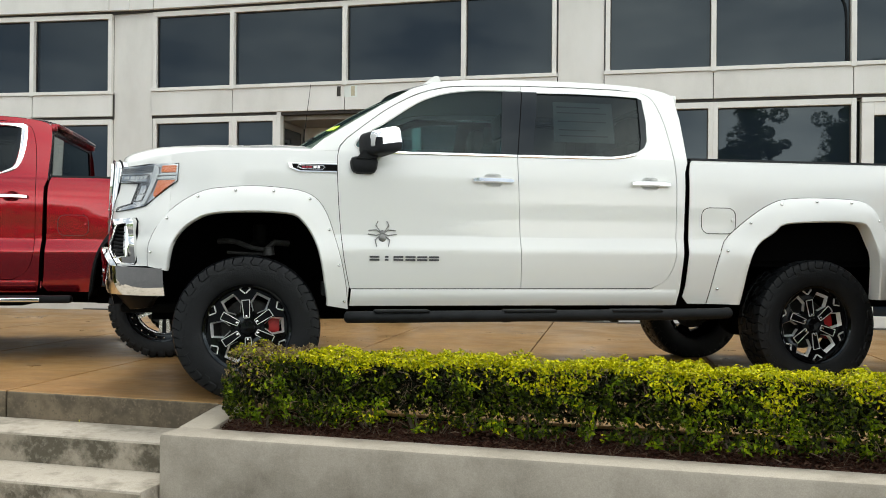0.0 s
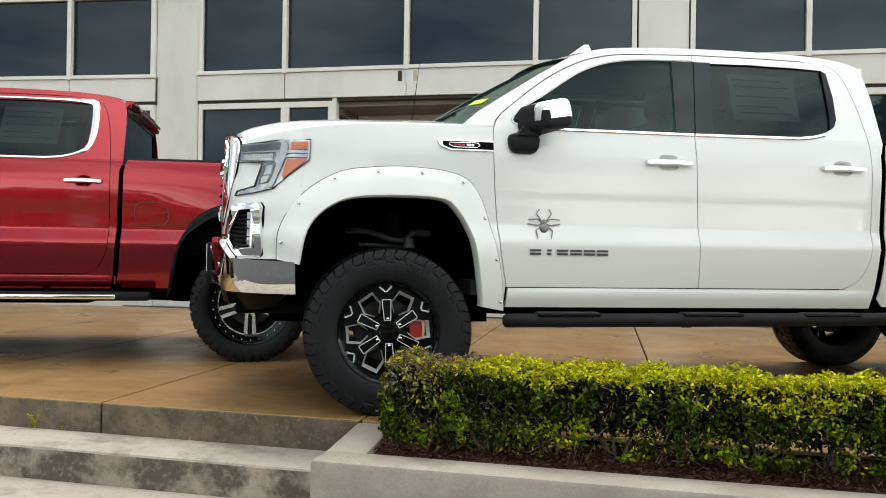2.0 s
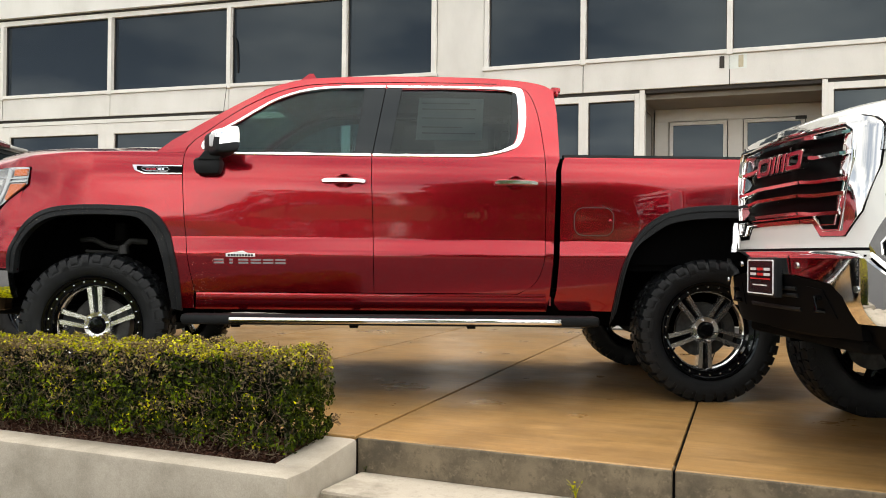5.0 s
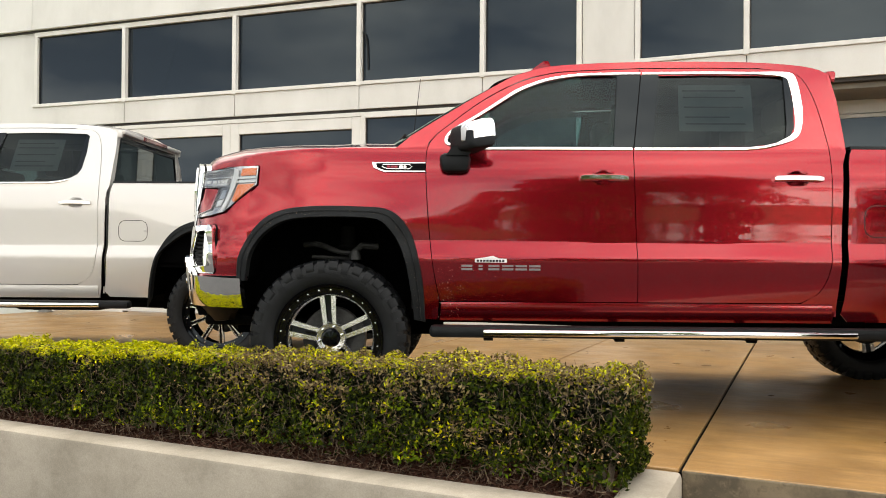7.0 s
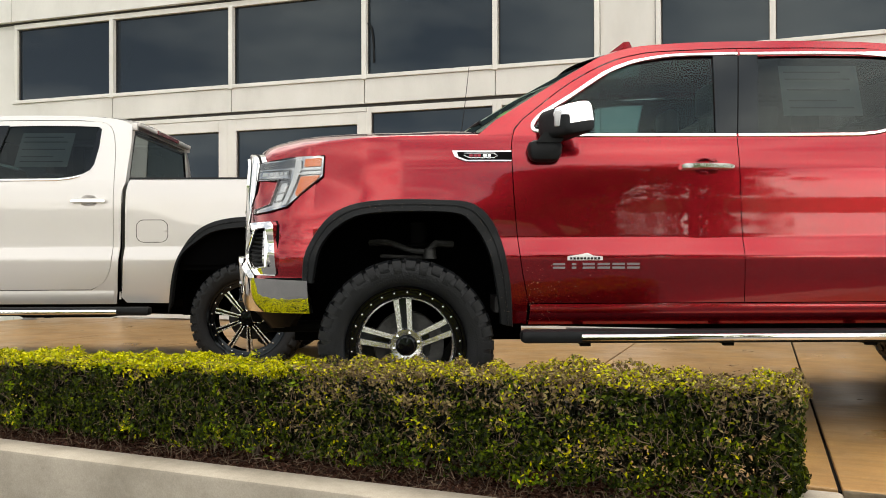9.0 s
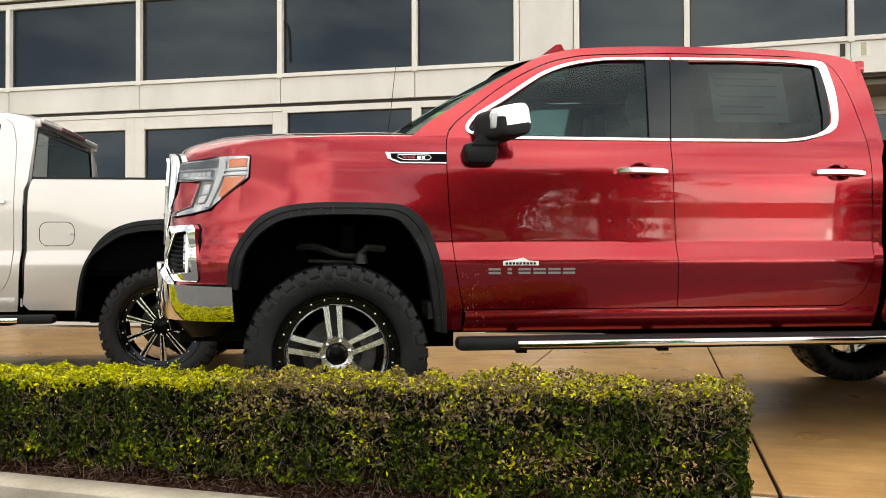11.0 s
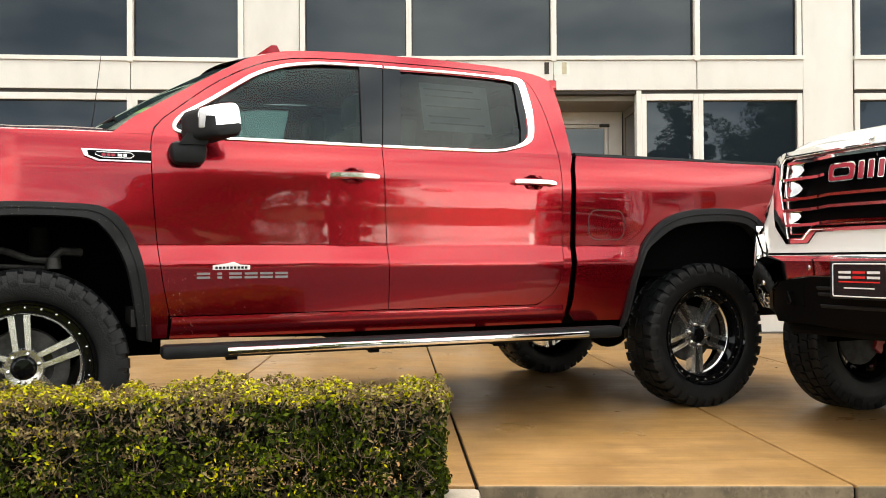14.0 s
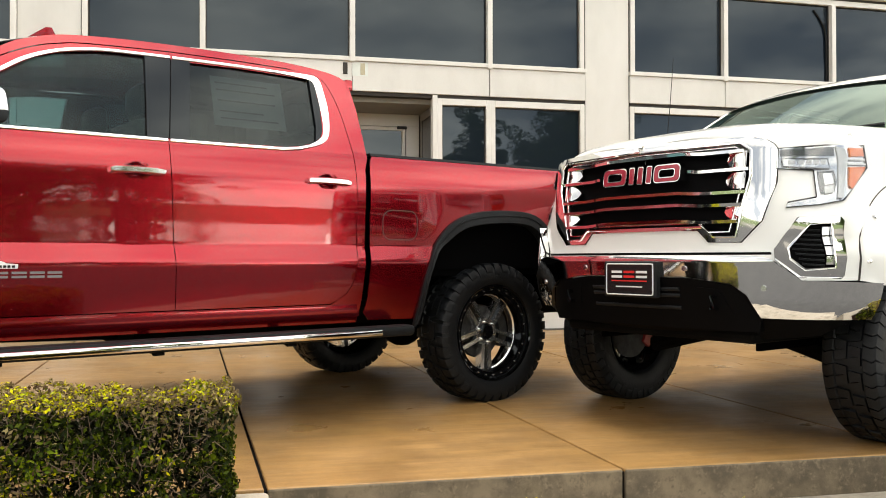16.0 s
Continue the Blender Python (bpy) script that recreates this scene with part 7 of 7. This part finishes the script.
    for x, y in ((1.30, -0.44), (1.30, 0.44), (2.22, -0.44), (2.22, 0.44)):
        bm = bmesh.new()
        add_box(bm, (x - 0.15, y - 0.27, 0.95 + dz), (x + 0.35, y + 0.27, 1.12 + dz), 0.05)
        seat_ = part("seat", bm, SEAT, t, "dark seat", smooth=True)
        bm = bmesh.new()
        add_box(bm, (x + 0.28, y - 0.26, 1.08 + dz), (x + 0.43, y + 0.26, 1.66 + dz), 0.05)
        add_box(bm, (x + 0.34, y - 0.14, 1.68 + dz), (x + 0.44, y + 0.14, 1.86 + dz), 0.04)
        part("backrest", bm, SEAT, seat_, smooth=True)
    # window sticker inside the rear door glass, tag in the windscreen
    gin_ = lambda x, z, o: side_place(1, dz, wide)(x, z, o - 0.022)
    st = patch_part("window_sticker", [(1.93, 1.62), (2.34, 1.62), (2.36, 1.90), (1.95, 1.90)], gin_, PAPER, t, "pale printed sheet behind the glass", thick=0.001)
    for zz, w in ((1.86, 0.30), (1.82, 0.34), (1.76, 0.33), (1.70, 0.25), (1.66, 0.33)):
        patch_part("print_bar", [(1.97, zz), (1.97 + w, zz), (1.97 + w, zz + 0.008), (1.97, zz + 0.008)], lambda x, z, o: gin_(x, z, o + 0.002), BADGE_GREY, st, thick=0.0005)
    def on_glass(w, q, o):
        u0, u1 = 0.385 - 0.16 * (1 - w * w), 1.03 - 0.10 * (1 - w * w)
        z0, z1 = 1.530 + 0.055 * (1 - w * w), 1.950 + 0.044 * (1 - w * w)
        return (u0 + (u1 - u0) * q - 0.53 * o, (0.925 + wide - 0.17 * q) * w, z0 + (z1 - z0) * q + 0.012 * math.sin(math.pi * q) + 0.85 * o + dz)
    bm = bmesh.new()
    lo_, hi_ = ([bm.verts.new(on_glass(w, q, o)) for w, q in ((-0.84, 0.265), (-0.66, 0.265), (-0.66, 0.335), (-0.84, 0.335))] for o in ((0.003, 0.005) if trim == "body" else (-0.020, -0.018)))
    bm.faces.new(lo_[::-1])
    bm.faces.new(hi_)
    for i in range(4):
        bm.faces.new((lo_[i], lo_[(i + 1) % 4], hi_[(i + 1) % 4], hi_[i]))
    bmesh.ops.recalc_face_normals(bm, faces=bm.faces[:])
    part("windscreen_tag", bm, LIME, t, "lime green tag on the windscreen")
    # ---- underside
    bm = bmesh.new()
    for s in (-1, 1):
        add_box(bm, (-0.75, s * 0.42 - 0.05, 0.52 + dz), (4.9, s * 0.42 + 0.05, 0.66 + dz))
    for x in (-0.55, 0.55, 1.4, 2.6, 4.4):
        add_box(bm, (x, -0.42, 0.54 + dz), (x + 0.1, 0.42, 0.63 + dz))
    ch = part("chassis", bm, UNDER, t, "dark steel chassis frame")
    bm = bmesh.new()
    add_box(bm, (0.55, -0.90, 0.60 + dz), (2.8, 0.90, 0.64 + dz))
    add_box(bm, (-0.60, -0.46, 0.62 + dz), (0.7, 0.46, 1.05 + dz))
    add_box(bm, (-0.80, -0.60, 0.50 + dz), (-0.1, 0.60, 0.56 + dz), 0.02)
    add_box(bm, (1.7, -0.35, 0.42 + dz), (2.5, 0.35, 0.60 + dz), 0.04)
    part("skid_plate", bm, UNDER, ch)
    bm = bmesh.new()
    hz = R - 0.012
    add_tube(bm, [(3.745, -0.72, hz), (3.745, 0.72, hz)], 0.055, 12)
    bmesh.ops.create_uvsphere(bm, u_segments=16, v_segments=10, radius=0.16, matrix=Matrix.Translation((3.745, 0.05, hz)))
    add_tube(bm, [(-0.02, -0.62, hz - 0.06), (0.0, -0.2, hz + 0.05), (0.0, 0.2, hz + 0.05), (-0.02, 0.62, hz - 0.06)], 0.05, 8)
    add_tube(bm, [(0.2, 0, 0.52), (3.6, 0.05, hz)], 0.045, 8)
    part("axle", bm, UNDER, ch, smooth=True)
    for s in (-1, 1):
        bm = bmesh.new()
        add_tube(bm, spline([(-0.20, -s * 0.62, 0.955), (-0.10, -s * 0.68, 0.955), (0.02, -s * 0.76, 0.915), (0.12, -s * 0.78, 0.905)], 4), [0.017] * 8 + [0.014] * 5, 8)
        add_tube(bm, [(0.10, -s * 0.76, 0.90), (0.15, -s * 0.74, 0.95), (0.24, -s * 0.70, 0.945)], 0.020, 8)
        add_tube(bm, [(-0.14, -s * 0.70, 0.885), (0.10, -s * 0.74, 0.875)], 0.010, 8)
        add_lathe(bm, [(0.0, 0.02), (0.030, 0.018), (0.036, -0.03), (0.0, -0.03)], 14, Matrix.Translation((0.12, -s * 0.78, 0.90)))
        part("control_arm", bm, ARM, ch, "grey suspension arm", smooth=True)
        bm = bmesh.new()
        add_tube(bm, [(0.06, -s * 0.66, 0.55), (0.06, -s * 0.62, 1.06)], 0.045, 12)
        for i in range(6):
            add_lathe(bm, [(0.05, 0.60 + i * 0.065), (0.066, 0.615 + i * 0.065), (0.05, 0.63 + i * 0.065)], 14, Matrix.Translation((0.06, -s * 0.64, 0)))
        part("coil_spring", bm, UNDER, ch, smooth=True)
    # ---- wheels
    kit, h = wheel_kit(style, R, 0.278, {"hex": 0.252, "pairs": 0.292, "slim": 0.292}[style])
    k = 0
    off = 0.985 - h
    for x in (0.0, 3.745):
        for s in (1, -1):
            add_wheel(kit, h, t, x, -s * (off + (0.04 if s < 0 else 0.0) + (0.02 if x > 1 else 0.0)), R - 0.008, s, turns[k], steer if x == 0 else 0.0, style == "hex")
            k += 1
    return t


white = truck(pose(-2.583, 5.99, 0, 0, 0, 23.0), "white lifted crew cab pickup with white bolted flares and black wheels", WHITE, 0.0, "hex", 0.438, 0.03, "tube", "body", (4, 40, 10, 70))
red = truck(pose(-7.634, 6.246, 0, 0, 0, 23.5), "dark red lifted crew cab pickup with chrome window trim", RED, -0.025, "pairs", 0.440, 0.0, "board", "chrome", (-8.5, 30, 22.5, 50))
silver = truck(pose(-13.17, 6.39, -0.012, 0, 0, 23.5), "silver lifted crew cab pickup with black wheel arch trim", SILVER, -0.025, "slim", 0.434, 0.0, "board", "plain", (0, 20, 10, 45))
next_white = copy_thing(white, pose(2.80, 5.86, 0, 0, 0, 23.0))
